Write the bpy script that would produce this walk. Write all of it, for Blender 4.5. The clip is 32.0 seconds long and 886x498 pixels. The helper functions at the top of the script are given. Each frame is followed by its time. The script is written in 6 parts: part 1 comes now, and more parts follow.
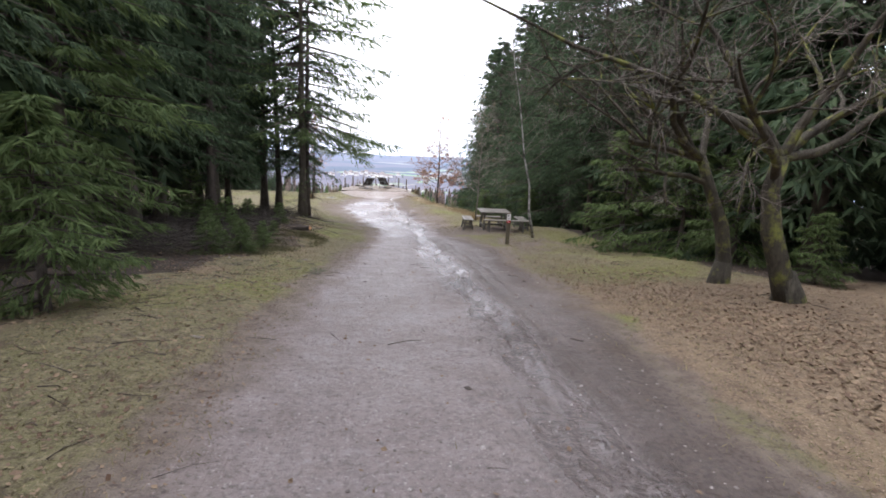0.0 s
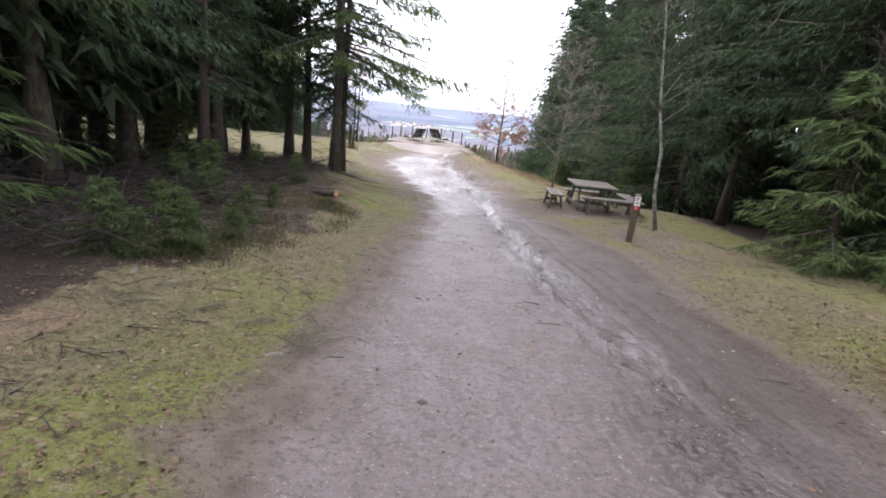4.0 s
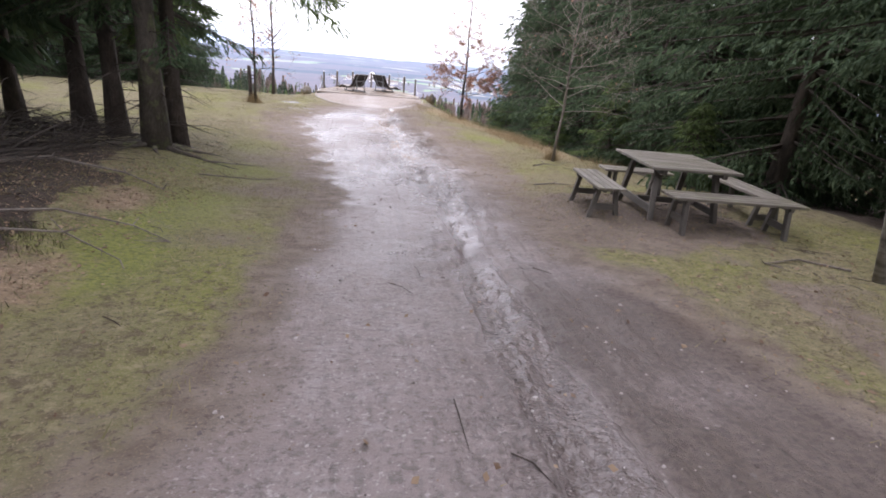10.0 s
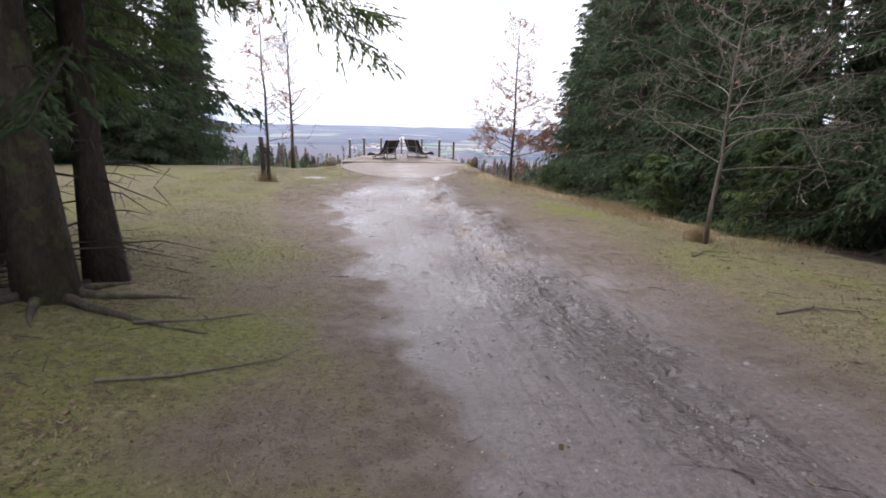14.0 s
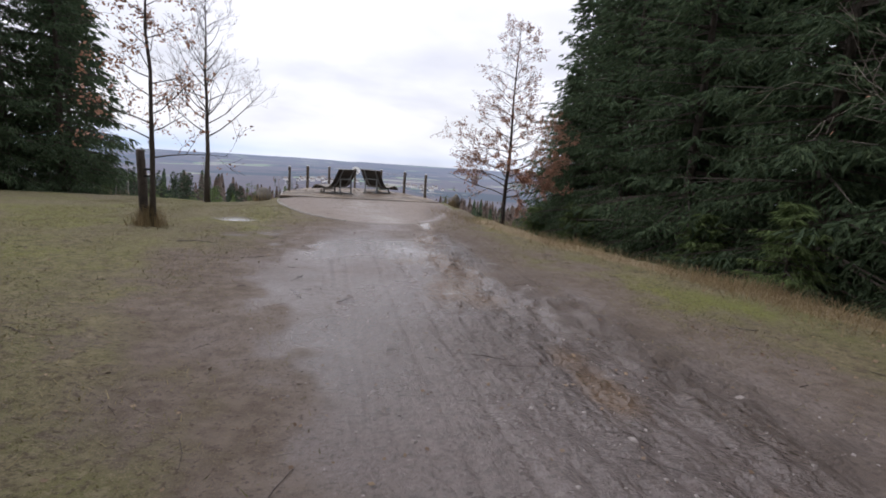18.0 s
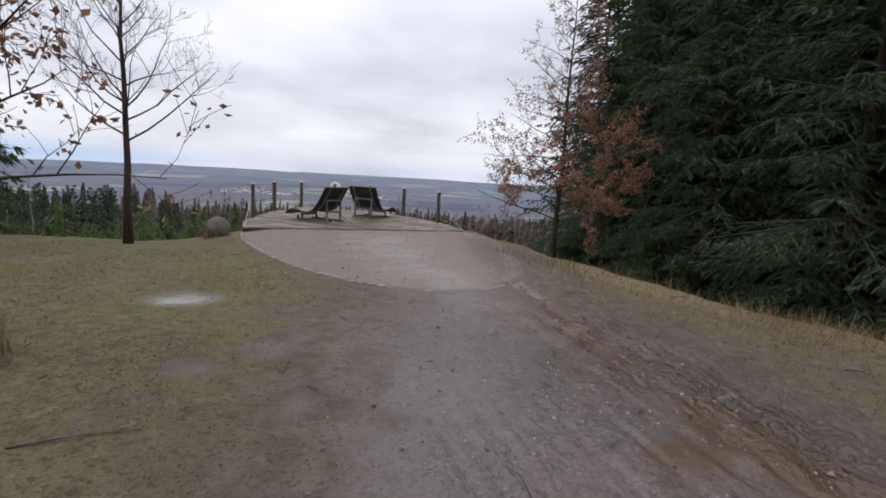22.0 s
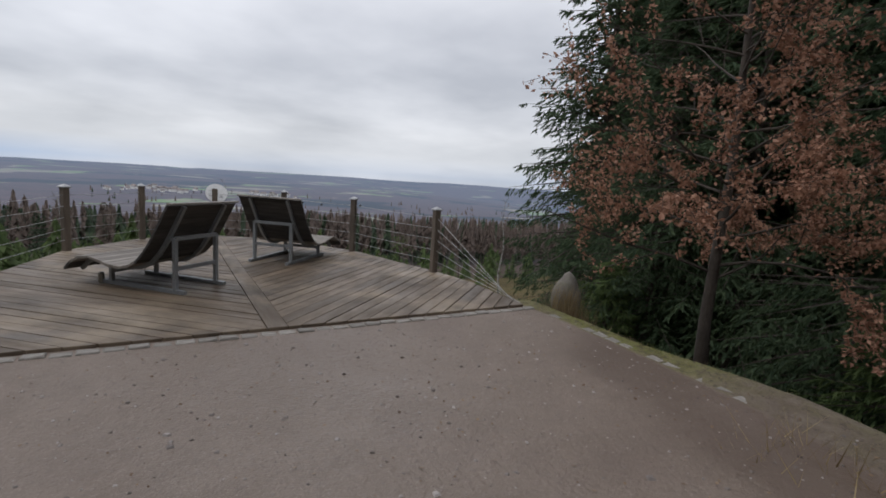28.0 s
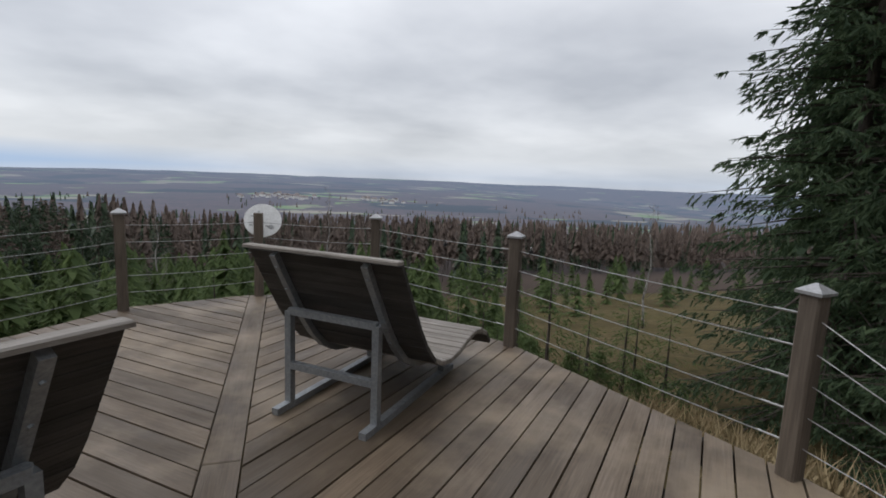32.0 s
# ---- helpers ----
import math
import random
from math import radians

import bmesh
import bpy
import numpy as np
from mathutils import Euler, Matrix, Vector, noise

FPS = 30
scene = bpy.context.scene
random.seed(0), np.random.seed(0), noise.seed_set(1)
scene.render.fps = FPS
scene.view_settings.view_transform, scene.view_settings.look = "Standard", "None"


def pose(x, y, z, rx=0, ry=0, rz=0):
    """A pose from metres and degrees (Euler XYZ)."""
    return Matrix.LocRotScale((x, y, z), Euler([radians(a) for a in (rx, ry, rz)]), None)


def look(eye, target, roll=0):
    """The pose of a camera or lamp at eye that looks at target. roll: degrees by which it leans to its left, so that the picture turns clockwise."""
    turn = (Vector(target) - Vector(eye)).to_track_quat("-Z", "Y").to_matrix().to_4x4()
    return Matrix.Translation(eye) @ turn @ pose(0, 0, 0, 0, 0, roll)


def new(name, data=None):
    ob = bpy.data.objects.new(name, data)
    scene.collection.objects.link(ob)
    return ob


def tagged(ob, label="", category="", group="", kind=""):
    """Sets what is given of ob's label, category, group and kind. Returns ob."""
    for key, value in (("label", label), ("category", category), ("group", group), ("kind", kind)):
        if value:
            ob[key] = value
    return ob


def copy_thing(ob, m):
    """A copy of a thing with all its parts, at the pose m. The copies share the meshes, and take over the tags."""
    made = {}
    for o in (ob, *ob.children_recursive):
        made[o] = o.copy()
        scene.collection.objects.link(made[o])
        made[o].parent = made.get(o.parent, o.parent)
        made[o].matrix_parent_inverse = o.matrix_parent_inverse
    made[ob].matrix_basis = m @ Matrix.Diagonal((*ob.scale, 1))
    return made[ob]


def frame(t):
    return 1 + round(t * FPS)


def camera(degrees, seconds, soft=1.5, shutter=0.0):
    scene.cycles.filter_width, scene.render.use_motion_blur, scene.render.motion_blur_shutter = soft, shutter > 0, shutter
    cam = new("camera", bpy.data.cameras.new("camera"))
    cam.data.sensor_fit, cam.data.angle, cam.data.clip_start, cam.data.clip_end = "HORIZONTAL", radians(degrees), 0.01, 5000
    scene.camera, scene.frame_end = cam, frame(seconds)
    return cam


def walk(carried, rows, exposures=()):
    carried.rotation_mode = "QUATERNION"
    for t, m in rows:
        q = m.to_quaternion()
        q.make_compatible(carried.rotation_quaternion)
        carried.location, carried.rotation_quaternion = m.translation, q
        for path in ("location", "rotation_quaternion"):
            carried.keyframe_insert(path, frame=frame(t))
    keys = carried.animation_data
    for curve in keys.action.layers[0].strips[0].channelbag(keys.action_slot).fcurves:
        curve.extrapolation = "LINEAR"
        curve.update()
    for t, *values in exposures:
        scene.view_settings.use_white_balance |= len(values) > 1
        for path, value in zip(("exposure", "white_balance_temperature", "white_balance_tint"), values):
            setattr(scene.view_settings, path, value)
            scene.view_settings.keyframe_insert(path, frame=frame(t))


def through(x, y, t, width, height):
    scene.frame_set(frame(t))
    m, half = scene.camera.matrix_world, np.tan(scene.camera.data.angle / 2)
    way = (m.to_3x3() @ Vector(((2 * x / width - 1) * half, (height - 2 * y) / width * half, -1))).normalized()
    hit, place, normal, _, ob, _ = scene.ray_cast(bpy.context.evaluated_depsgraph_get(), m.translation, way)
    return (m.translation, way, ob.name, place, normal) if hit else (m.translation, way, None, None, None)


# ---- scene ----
cam = camera(82.4, 32.0, 1.75)
PATH = [
    (0, (-1.694, -44.018, 3.555), (-1.353, -42.084, 3.177), 2.5),
    (0.5, (-1.749, -43.302, 3.494), (-1.475, -41.374, 3.039), 5.2),
    (1, (-1.652, -42.509, 3.43), (-1.397, -40.587, 2.939), 6.0),
    (1.5, (-1.661, -41.778, 3.394), (-1.493, -39.853, 2.879), 7.8),
    (2, (-1.623, -40.998, 3.392), (-1.448, -39.081, 2.847), 7.0),
    (2.5, (-1.651, -40.252, 3.389), (-1.477, -38.342, 2.821), 7.5),
    (4.5, (-1.785, -37.703, 3.02), (-1.606, -35.79, 2.466), 5.5),
    (5, (-1.742, -36.926, 2.958), (-1.676, -35.009, 2.39), 6.2),
    (5.5, (-1.565, -36.242, 2.868), (-1.335, -34.313, 2.395), 7.3),
    (6, (-1.465, -35.488, 2.813), (-1.127, -33.573, 2.345), 7.7),
    (6.5, (-1.303, -34.853, 2.768), (-0.919, -32.957, 2.26), 6.9),
    (7, (-1.152, -34.18, 2.746), (-0.845, -32.27, 2.235), 8.1),
    (7.5, (-1.046, -33.567, 2.682), (-0.699, -31.685, 2.101), 8.1),
    (8, (-0.842, -32.874, 2.608), (-0.465, -31.0, 2.021), 8.0),
    (8.5, (-0.753, -32.198, 2.527), (-0.367, -30.338, 1.902), 6.5),
    (9, (-0.645, -31.528, 2.437), (-0.286, -29.678, 1.768), 6.0),
    (9.5, (-0.618, -30.909, 2.391), (-0.299, -29.06, 1.699), 7.0),
    (10, (-0.534, -30.232, 2.317), (-0.193, -28.391, 1.613), 5.3),
    (10.5, (-0.445, -29.566, 2.291), (-0.048, -27.733, 1.596), 5.5),
    (11, (-0.532, -28.84, 2.262), (-0.119, -27.002, 1.592), 4.4),
    (11.5, (-0.549, -28.217, 2.195), (-0.142, -26.367, 1.556), 1.7),
    (12, (-0.654, -27.568, 2.115), (-0.265, -25.676, 1.596), 1.2),
    (12.5, (-0.742, -27.001, 2.059), (-0.404, -25.092, 1.568), 0.8),
    (13, (-0.861, -26.374, 2.031), (-0.609, -24.444, 1.574), 1.1),
    (13.5, (-0.99, -25.833, 2.012), (-0.768, -23.898, 1.557), 0.9),
    (14, (-1.15, -25.129, 1.967), (-0.902, -23.205, 1.479), 1.3),
    (14.5, (-1.3, -24.485, 1.963), (-0.971, -22.576, 1.465), 2.1),
    (16.5, (-1.668, -21.03, 1.775), (-1.162, -19.137, 1.374), 2.2),
    (17, (-1.636, -20.324, 1.704), (-1.121, -18.432, 1.31), 2.6),
    (17.5, (-1.705, -19.602, 1.634), (-1.184, -17.702, 1.289), 3.6),
    (18, (-1.777, -18.768, 1.529), (-1.272, -16.863, 1.191), 3.9),
    (18.5, (-1.924, -17.925, 1.469), (-1.481, -16.008, 1.108), 3.6),
    (19, (-2.087, -17.145, 1.433), (-1.663, -15.222, 1.083), 2.8),
    (19.5, (-2.292, -16.428, 1.441), (-1.842, -14.516, 1.066), 2.9),
    (20, (-2.535, -15.692, 1.444), (-2.049, -13.791, 1.055), 3.6),
    (20.5, (-2.677, -14.963, 1.426), (-2.117, -13.078, 1.063), 3.5),
    (21, (-2.815, -14.197, 1.384), (-2.216, -12.322, 1.028), 3.6),
    (21.5, (-2.775, -13.573, 1.469), (-2.079, -11.725, 1.153), 3.6),
    (22, (-2.7, -12.882, 1.512), (-1.991, -11.035, 1.221), 3.3),
    (22.5, (-2.659, -12.228, 1.551), (-1.925, -10.393, 1.246), 3.4),
    (23, (-2.589, -11.491, 1.535), (-1.824, -9.67, 1.22), 2.7),
    (23.5, (-2.516, -10.717, 1.473), (-1.7, -8.92, 1.148), 2.6),
    (24, (-2.334, -9.987, 1.451), (-1.475, -8.213, 1.112), 1.7),
    (24.5, (-2.152, -9.329, 1.399), (-1.243, -7.578, 1.072), 2.9),
    (25, (-1.867, -8.551, 1.371), (-0.877, -6.845, 1.038), 3.8),
    (25.5, (-1.654, -7.899, 1.341), (-0.712, -6.164, 1.024), 4.3),
    (26, (-1.437, -7.203, 1.372), (-0.549, -5.441, 1.048), 4.9),
    (26.5, (-1.311, -6.475, 1.325), (-0.481, -4.68, 1.032), 4.1),
    (28.5, (-0.906, -3.86, 1.448), (0.148, -2.184, 1.169), 3.6),
    (29, (-0.769, -3.17, 1.444), (0.216, -1.456, 1.142), 3.1),
    (29.5, (-0.587, -2.566, 1.396), (0.361, -0.829, 1.108), 2.6),
    (30, (-0.347, -1.916, 1.399), (0.534, -0.144, 1.11), 2.1),
    (30.5, (-0.125, -1.333, 1.391), (0.709, 0.46, 1.091), 2.0),
    (31, (0.058, -0.732, 1.393), (0.779, 1.11, 1.095), 2.2),
    (31.5, (0.179, -0.185, 1.41), (0.821, 1.686, 1.113), 2.1),
    (32, (0.332, 0.415, 1.421), (0.981, 2.285, 1.135), 2.4),
]
EXPOSURES = [(0.0, 1.64, 6300, 16), (2.0, 1.86, 6300, 17), (6.0, 1.86, 6300, 19), (9.0, 1.80, 6350, 21), (13.0, 1.40, 6350, 19), (17.0, 0.82, 6400, 16), (18.0, 0.50, 6400, 16), (19.0, 0.36, 6400, 16), (20.0, 0.44, 6400, 15), (21.0, 0.42, 6400, 15), (22.0, 0.22, 6400, 15), (23.0, 0.13, 6400, 14), (26.0, 0.04, 6400, 12), (29.0, -0.08, 6400, 11), (32.0, -0.05, 6400, 10)]
walk(cam, [(t, look(eye, target, roll)) for t, eye, target, roll in PATH], EXPOSURES)

# ---- sky and sun: an overcast winter day ----
world = bpy.data.worlds.new("overcast_sky")
scene.world = world
world.use_nodes = True
wn, wl = world.node_tree.nodes, world.node_tree.links
wn.clear()


def wmath(op, a, b=None, c=None, clamp=False):
    n = wn.new("ShaderNodeMath")
    n.operation, n.use_clamp = op, clamp
    for i, v in enumerate((a, b, c)):
        if v is None:
            continue
        if isinstance(v, (int, float)):
            n.inputs[i].default_value = v
        else:
            wl.new(v, n.inputs[i])
    return n.outputs[0]


def wmix(fac, a, b):
    n = wn.new("ShaderNodeMix")
    n.data_type = "RGBA"
    for i, v in ((0, fac), (6, a), (7, b)):
        if isinstance(v, (int, float)):
            n.inputs[i].default_value = v
        elif isinstance(v, tuple):
            n.inputs[i].default_value = (*v, 1)
        else:
            wl.new(v, n.inputs[i])
    return n.outputs[2]


sky = wn.new("ShaderNodeTexSky")
sky.sky_type, sky.sun_disc = "NISHITA", False
sky.sun_elevation, sky.sun_rotation = radians(46), radians(-62)
coord = wn.new("ShaderNodeTexCoord")
sep = wn.new("ShaderNodeSeparateXYZ")
wl.new(coord.outputs["Generated"], sep.inputs[0])
up = wmath("MAXIMUM", sep.outputs[2], 0.0)
flat = wmath("ADD", up, 0.2)
cx, cy = wmath("DIVIDE", sep.outputs[0], flat), wmath("DIVIDE", sep.outputs[1], flat)
comb = wn.new("ShaderNodeCombineXYZ")
wl.new(cx, comb.inputs[0]), wl.new(cy, comb.inputs[1])
clouds = wn.new("ShaderNodeTexNoise")
clouds.inputs["Scale"].default_value, clouds.inputs["Detail"].default_value = 0.75, 5
clouds.inputs["Roughness"].default_value = 0.48
wl.new(comb.outputs[0], clouds.inputs["Vector"])
ramp = wn.new("ShaderNodeValToRGB")
wl.new(clouds.outputs["Fac"], ramp.inputs[0])
ramp.color_ramp.elements[0].position, ramp.color_ramp.elements[0].color = 0.34, (0.575, 0.595, 0.64, 1)
ramp.color_ramp.elements[1].position, ramp.color_ramp.elements[1].color = 0.62, (0.95, 0.965, 1.0, 1)
# clouds brighten overhead; a pale band lies low over the hills, blue where the cloud deck ends
overhead = wmath("MULTIPLY_ADD", up, 0.55, 0.92)
gain = wn.new("ShaderNodeMix")
gain.data_type, gain.blend_type = "RGBA", "MULTIPLY"
gain.inputs[0].default_value = 1.0
wl.new(ramp.outputs[0], gain.inputs[6])
grey = wn.new("ShaderNodeCombineColor")
for i in range(3):
    wl.new(overhead, grey.inputs[i])
wl.new(grey.outputs[0], gain.inputs[7])
band = wmath("SUBTRACT", 1.0, wmath("MULTIPLY", wmath("ABSOLUTE", wmath("SUBTRACT", sep.outputs[2], 0.03)), 22.0), clamp=True)
west = wmath("MULTIPLY_ADD", sep.outputs[0], -1.6, 0.05, clamp=True)
low = wmath("SUBTRACT", 1.0, wmath("MULTIPLY", wmath("ABSOLUTE", wmath("SUBTRACT", sep.outputs[2], 0.0)), 30.0), clamp=True)
c1 = wmix(wmath("MULTIPLY", band, 0.6), gain.outputs[2], (0.80, 0.84, 0.90))
c2 = wmix(wmath("MULTIPLY", low, wmath("MULTIPLY_ADD", west, 1.2, 0.35)), c1, (0.46, 0.62, 0.86))
below = wmath("LESS_THAN", sep.outputs[2], -0.035)
c3 = wmix(below, c2, (0.30, 0.34, 0.40))
bg1, bg2, add = wn.new("ShaderNodeBackground"), wn.new("ShaderNodeBackground"), wn.new("ShaderNodeAddShader")
wl.new(c3, bg1.inputs[0]), wl.new(sky.outputs[0], bg2.inputs[0])
bg1.inputs[1].default_value, bg2.inputs[1].default_value = 0.84, 0.012
wl.new(bg1.outputs[0], add.inputs[0]), wl.new(bg2.outputs[0], add.inputs[1])
wl.new(add.outputs[0], wn.new("ShaderNodeOutputWorld").inputs[0])

sun = new("sun", bpy.data.lights.new("sun", "SUN"))
sun.data.energy, sun.data.angle, sun.data.color = 0.9, radians(40), (1.0, 0.97, 0.92)
sun.matrix_world = look((-34, 18, 40), (0, 0, 0))


# ---- materials ----
class Tree:
    """A node material under construction."""

    def __init__(self, name, rough=0.8, metal=0.0):
        self.m = bpy.data.materials.new(name)
        self.m.use_nodes = True
        self.n, self.l = self.m.node_tree.nodes, self.m.node_tree.links
        self.b = self.n["Principled BSDF"]
        self.b.inputs["Roughness"].default_value, self.b.inputs["Metallic"].default_value = rough, metal
        self.c = self.n.new("ShaderNodeTexCoord").outputs["Object"]

    def put(self, v, socket):
        if isinstance(v, (int, float)):
            socket.default_value = v
        elif isinstance(v, tuple):
            socket.default_value = (*v, 1) if len(socket.default_value) == 4 else v
        else:
            self.l.new(v, socket)

    def noise(self, scale, detail=4, rough=0.55, vec=None):
        n = self.n.new("ShaderNodeTexNoise")
        n.inputs["Scale"].default_value, n.inputs["Detail"].default_value, n.inputs["Roughness"].default_value = scale, detail, rough
        self.l.new(vec or self.c, n.inputs["Vector"])
        return n.outputs["Fac"]

    def scaled(self, sx, sy, sz, vec=None):
        n = self.n.new("ShaderNodeMapping")
        n.inputs["Scale"].default_value = (sx, sy, sz)
        self.l.new(vec or self.c, n.inputs["Vector"])
        return n.outputs[0]

    def math(self, op, a, b=0.0, c=0.0, clamp=False):
        n = self.n.new("ShaderNodeMath")
        n.operation, n.use_clamp = op, clamp
        for v, s in zip((a, b, c), n.inputs):
            self.put(v, s)
        return n.outputs[0]

    def step(self, v, lo, hi, a=0.0, b=1.0):
        n = self.n.new("ShaderNodeMapRange")
        for val, s in zip((v, lo, hi, a, b), n.inputs):
            self.put(val, s)
        return n.outputs[0]

    def mix(self, fac, a, b, kind="MIX"):
        n = self.n.new("ShaderNodeMix")
        n.data_type, n.blend_type = "RGBA", kind
        self.put(fac, n.inputs[0]), self.put(a, n.inputs[6]), self.put(b, n.inputs[7])
        return n.outputs[2]

    def attr(self, name):
        n = self.n.new("ShaderNodeAttribute")
        n.attribute_name = name
        return n.outputs["Fac"]

    def rand(self):
        return self.n.new("ShaderNodeObjectInfo").outputs["Random"]

    def island(self):
        return self.n.new("ShaderNodeNewGeometry").outputs["Random Per Island"]

    def bump(self, height, strength, distance=0.02):
        n = self.n.new("ShaderNodeBump")
        n.inputs["Strength"].default_value, n.inputs["Distance"].default_value = strength, distance
        self.l.new(height, n.inputs["Height"])
        self.l.new(n.outputs[0], self.b.inputs["Normal"])

    def done(self, colour, rough=None):
        self.put(colour, self.b.inputs["Base Color"])
        if rough is not None:
            self.put(rough, self.b.inputs["Roughness"])
        return self.m


def plain(name, dark, light, scale, fine, rough=0.8, metal=0.0, bump=0.4, stretch=(1, 1, 1), wear=None, vary=0.0, spec=0.5, depth=0.01):
    """A surface with grain, a broad variation, wear patches and relief."""
    t = Tree(name, rough, metal)
    v = t.scaled(*stretch)
    broad, grain = t.noise(scale, 4, 0.6, v), t.noise(fine, 5, 0.65, v)
    col = t.mix(t.step(broad, 0.3, 0.7), dark, light)
    col = t.mix(t.step(grain, 0.35, 0.75, 0.0, 0.55), col, tuple(0.45 * d for d in dark))
    if wear:
        col = t.mix(t.step(t.noise(scale * 0.6, 5, 0.7), 0.52, 0.66), col, wear)
    if vary:
        col = t.mix(t.math("MULTIPLY", t.rand(), vary), col, tuple(0.4 * d for d in dark))
    t.bump(grain, bump, depth)
    t.b.inputs["Specular IOR Level"].default_value = spec
    return t.done(col, t.step(grain, 0.3, 0.7, rough - 0.1, min(1.0, rough + 0.1)))


def foliage(name, dark, light, rough=0.6, through=0.15, gloss=0.25):
    t = Tree(name, rough)
    col = t.mix(t.island(), dark, light)
    col = t.mix(t.step(t.noise(0.5, 2), 0.35, 0.65, 0, 0.4), col, tuple(0.7 * d for d in dark))
    t.b.inputs["Subsurface Weight"].default_value = 0.0
    t.b.inputs["Specular IOR Level"].default_value = gloss
    m = t.done(col)
    tr = t.n.new("ShaderNodeBsdfTranslucent")
    t.put(col, tr.inputs[0])
    mx = t.n.new("ShaderNodeMixShader")
    mx.inputs[0].default_value = through
    t.l.new(t.b.outputs[0], mx.inputs[1]), t.l.new(tr.outputs[0], mx.inputs[2])
    t.l.new(mx.outputs[0], t.n["Material Output"].inputs[0])
    return m


def wood(name, dark, light, rough=0.75, vary=0.35, moss=None):
    """Weathered boards with the grain along local x."""
    t = Tree(name, rough)
    off = t.n.new("ShaderNodeVectorMath")
    off.operation = "ADD"
    t.l.new(t.c, off.inputs[0])
    comb = t.n.new("ShaderNodeCombineXYZ")
    r = t.rand()
    t.l.new(t.math("MULTIPLY", r, 37.0), comb.inputs[0]), t.l.new(t.math("MULTIPLY", r, 91.0), comb.inputs[1])
    t.l.new(comb.outputs[0], off.inputs[1])
    v = off.outputs[0]
    grain = t.noise(1.0, 6, 0.7, t.scaled(3, 90, 90, v))
    broad = t.noise(1.0, 4, 0.6, t.scaled(1.2, 5, 5, v))
    col = t.mix(t.step(grain, 0.3, 0.7), dark, light)
    col = t.mix(t.step(broad, 0.4, 0.7, 0.0, 0.6), col, tuple(0.55 * d for d in dark))
    col = t.mix(t.math("MULTIPLY", r, vary), col, tuple(0.5 * d for d in dark))
    if moss:
        col = t.mix(t.step(t.noise(2.2, 5, 0.7, v), 0.5, 0.68, 0, 0.7), col, moss)
    t.bump(grain, 0.5, 0.006)
    return t.done(col, t.step(broad, 0.35, 0.7, rough - 0.2, rough + 0.1))


def stained(m, dust, damp):
    """Dry dust and damp patches lying across the boards of a floor."""
    n, l = m.node_tree.nodes, m.node_tree.links
    b = n["Principled BSDF"]
    old = b.inputs["Base Color"].links[0].from_socket
    for scale, lo, hi, most, colour in ((0.8, 0.48, 0.64, 0.75, dust), (1.1, 0.53, 0.68, 0.6, damp)):
        tex, ramp, mix = n.new("ShaderNodeTexNoise"), n.new("ShaderNodeMapRange"), n.new("ShaderNodeMix")
        tex.inputs["Scale"].default_value, tex.inputs["Detail"].default_value, tex.inputs["Roughness"].default_value = scale, 6, 0.6
        l.new(n.new("ShaderNodeNewGeometry").outputs["Position"], tex.inputs["Vector"])
        for value, socket in zip((lo, hi, 0.0, most), ramp.inputs[1:5]):
            socket.default_value = value
        l.new(tex.outputs["Fac"], ramp.inputs[0])
        mix.data_type = "RGBA"
        l.new(ramp.outputs[0], mix.inputs[0]), l.new(old, mix.inputs[6])
        mix.inputs[7].default_value = (*colour, 1)
        old = mix.outputs[2]
    l.new(old, b.inputs["Base Color"])
    return m


m_needle = foliage("spruce_needles", (0.052, 0.084, 0.050), (0.120, 0.166, 0.086), 0.75, 0.42, 0.15)
m_needle_fresh = foliage("light_spruce_needles", (0.078, 0.118, 0.046), (0.160, 0.212, 0.082), 0.75, 0.42, 0.15)
m_needle_far = foliage("distant_spruce_needles", (0.030, 0.050, 0.030), (0.070, 0.100, 0.050))
m_needle_dead = foliage("dead_spruce_needles", (0.105, 0.078, 0.064), (0.205, 0.155, 0.128))
m_leaf_oak = foliage("dry_oak_leaves", (0.255, 0.130, 0.085), (0.53, 0.305, 0.205), through=0.3)
m_leaf_litter = foliage("fallen_leaves", (0.110, 0.066, 0.042), (0.31, 0.225, 0.145), through=0.0)
m_tuft = foliage("dark_tuft_grass", (0.046, 0.052, 0.020), (0.125, 0.120, 0.052), through=0.2)
m_grass = foliage("short_winter_grass", (0.110, 0.105, 0.042), (0.32, 0.265, 0.145), through=0.2)
m_straw = foliage("dry_straw", (0.20, 0.145, 0.075), (0.42, 0.33, 0.19), through=0.2)
m_spruce_bark = plain("spruce_bark", (0.048, 0.038, 0.032), (0.115, 0.092, 0.076), 6, 28, 0.9, bump=1.0, stretch=(1, 1, 0.4), depth=0.03)
m_spruce_bark_moss = plain("mossy_spruce_bark", (0.056, 0.046, 0.037), (0.132, 0.112, 0.090), 7, 26, 0.9, bump=1.0, stretch=(1, 1, 0.45), wear=(0.135, 0.145, 0.070), depth=0.035)
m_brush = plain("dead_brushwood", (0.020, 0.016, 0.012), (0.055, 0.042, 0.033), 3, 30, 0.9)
m_oak_bark = plain("mossy_oak_bark", (0.036, 0.030, 0.022), (0.088, 0.076, 0.052), 5.0, 30, 0.9, bump=1.0, stretch=(1, 1, 0.4), wear=(0.165, 0.175, 0.038), depth=0.03)
m_twig = plain("bare_twigs", (0.110, 0.092, 0.078), (0.230, 0.198, 0.170), 3, 30, 0.85)
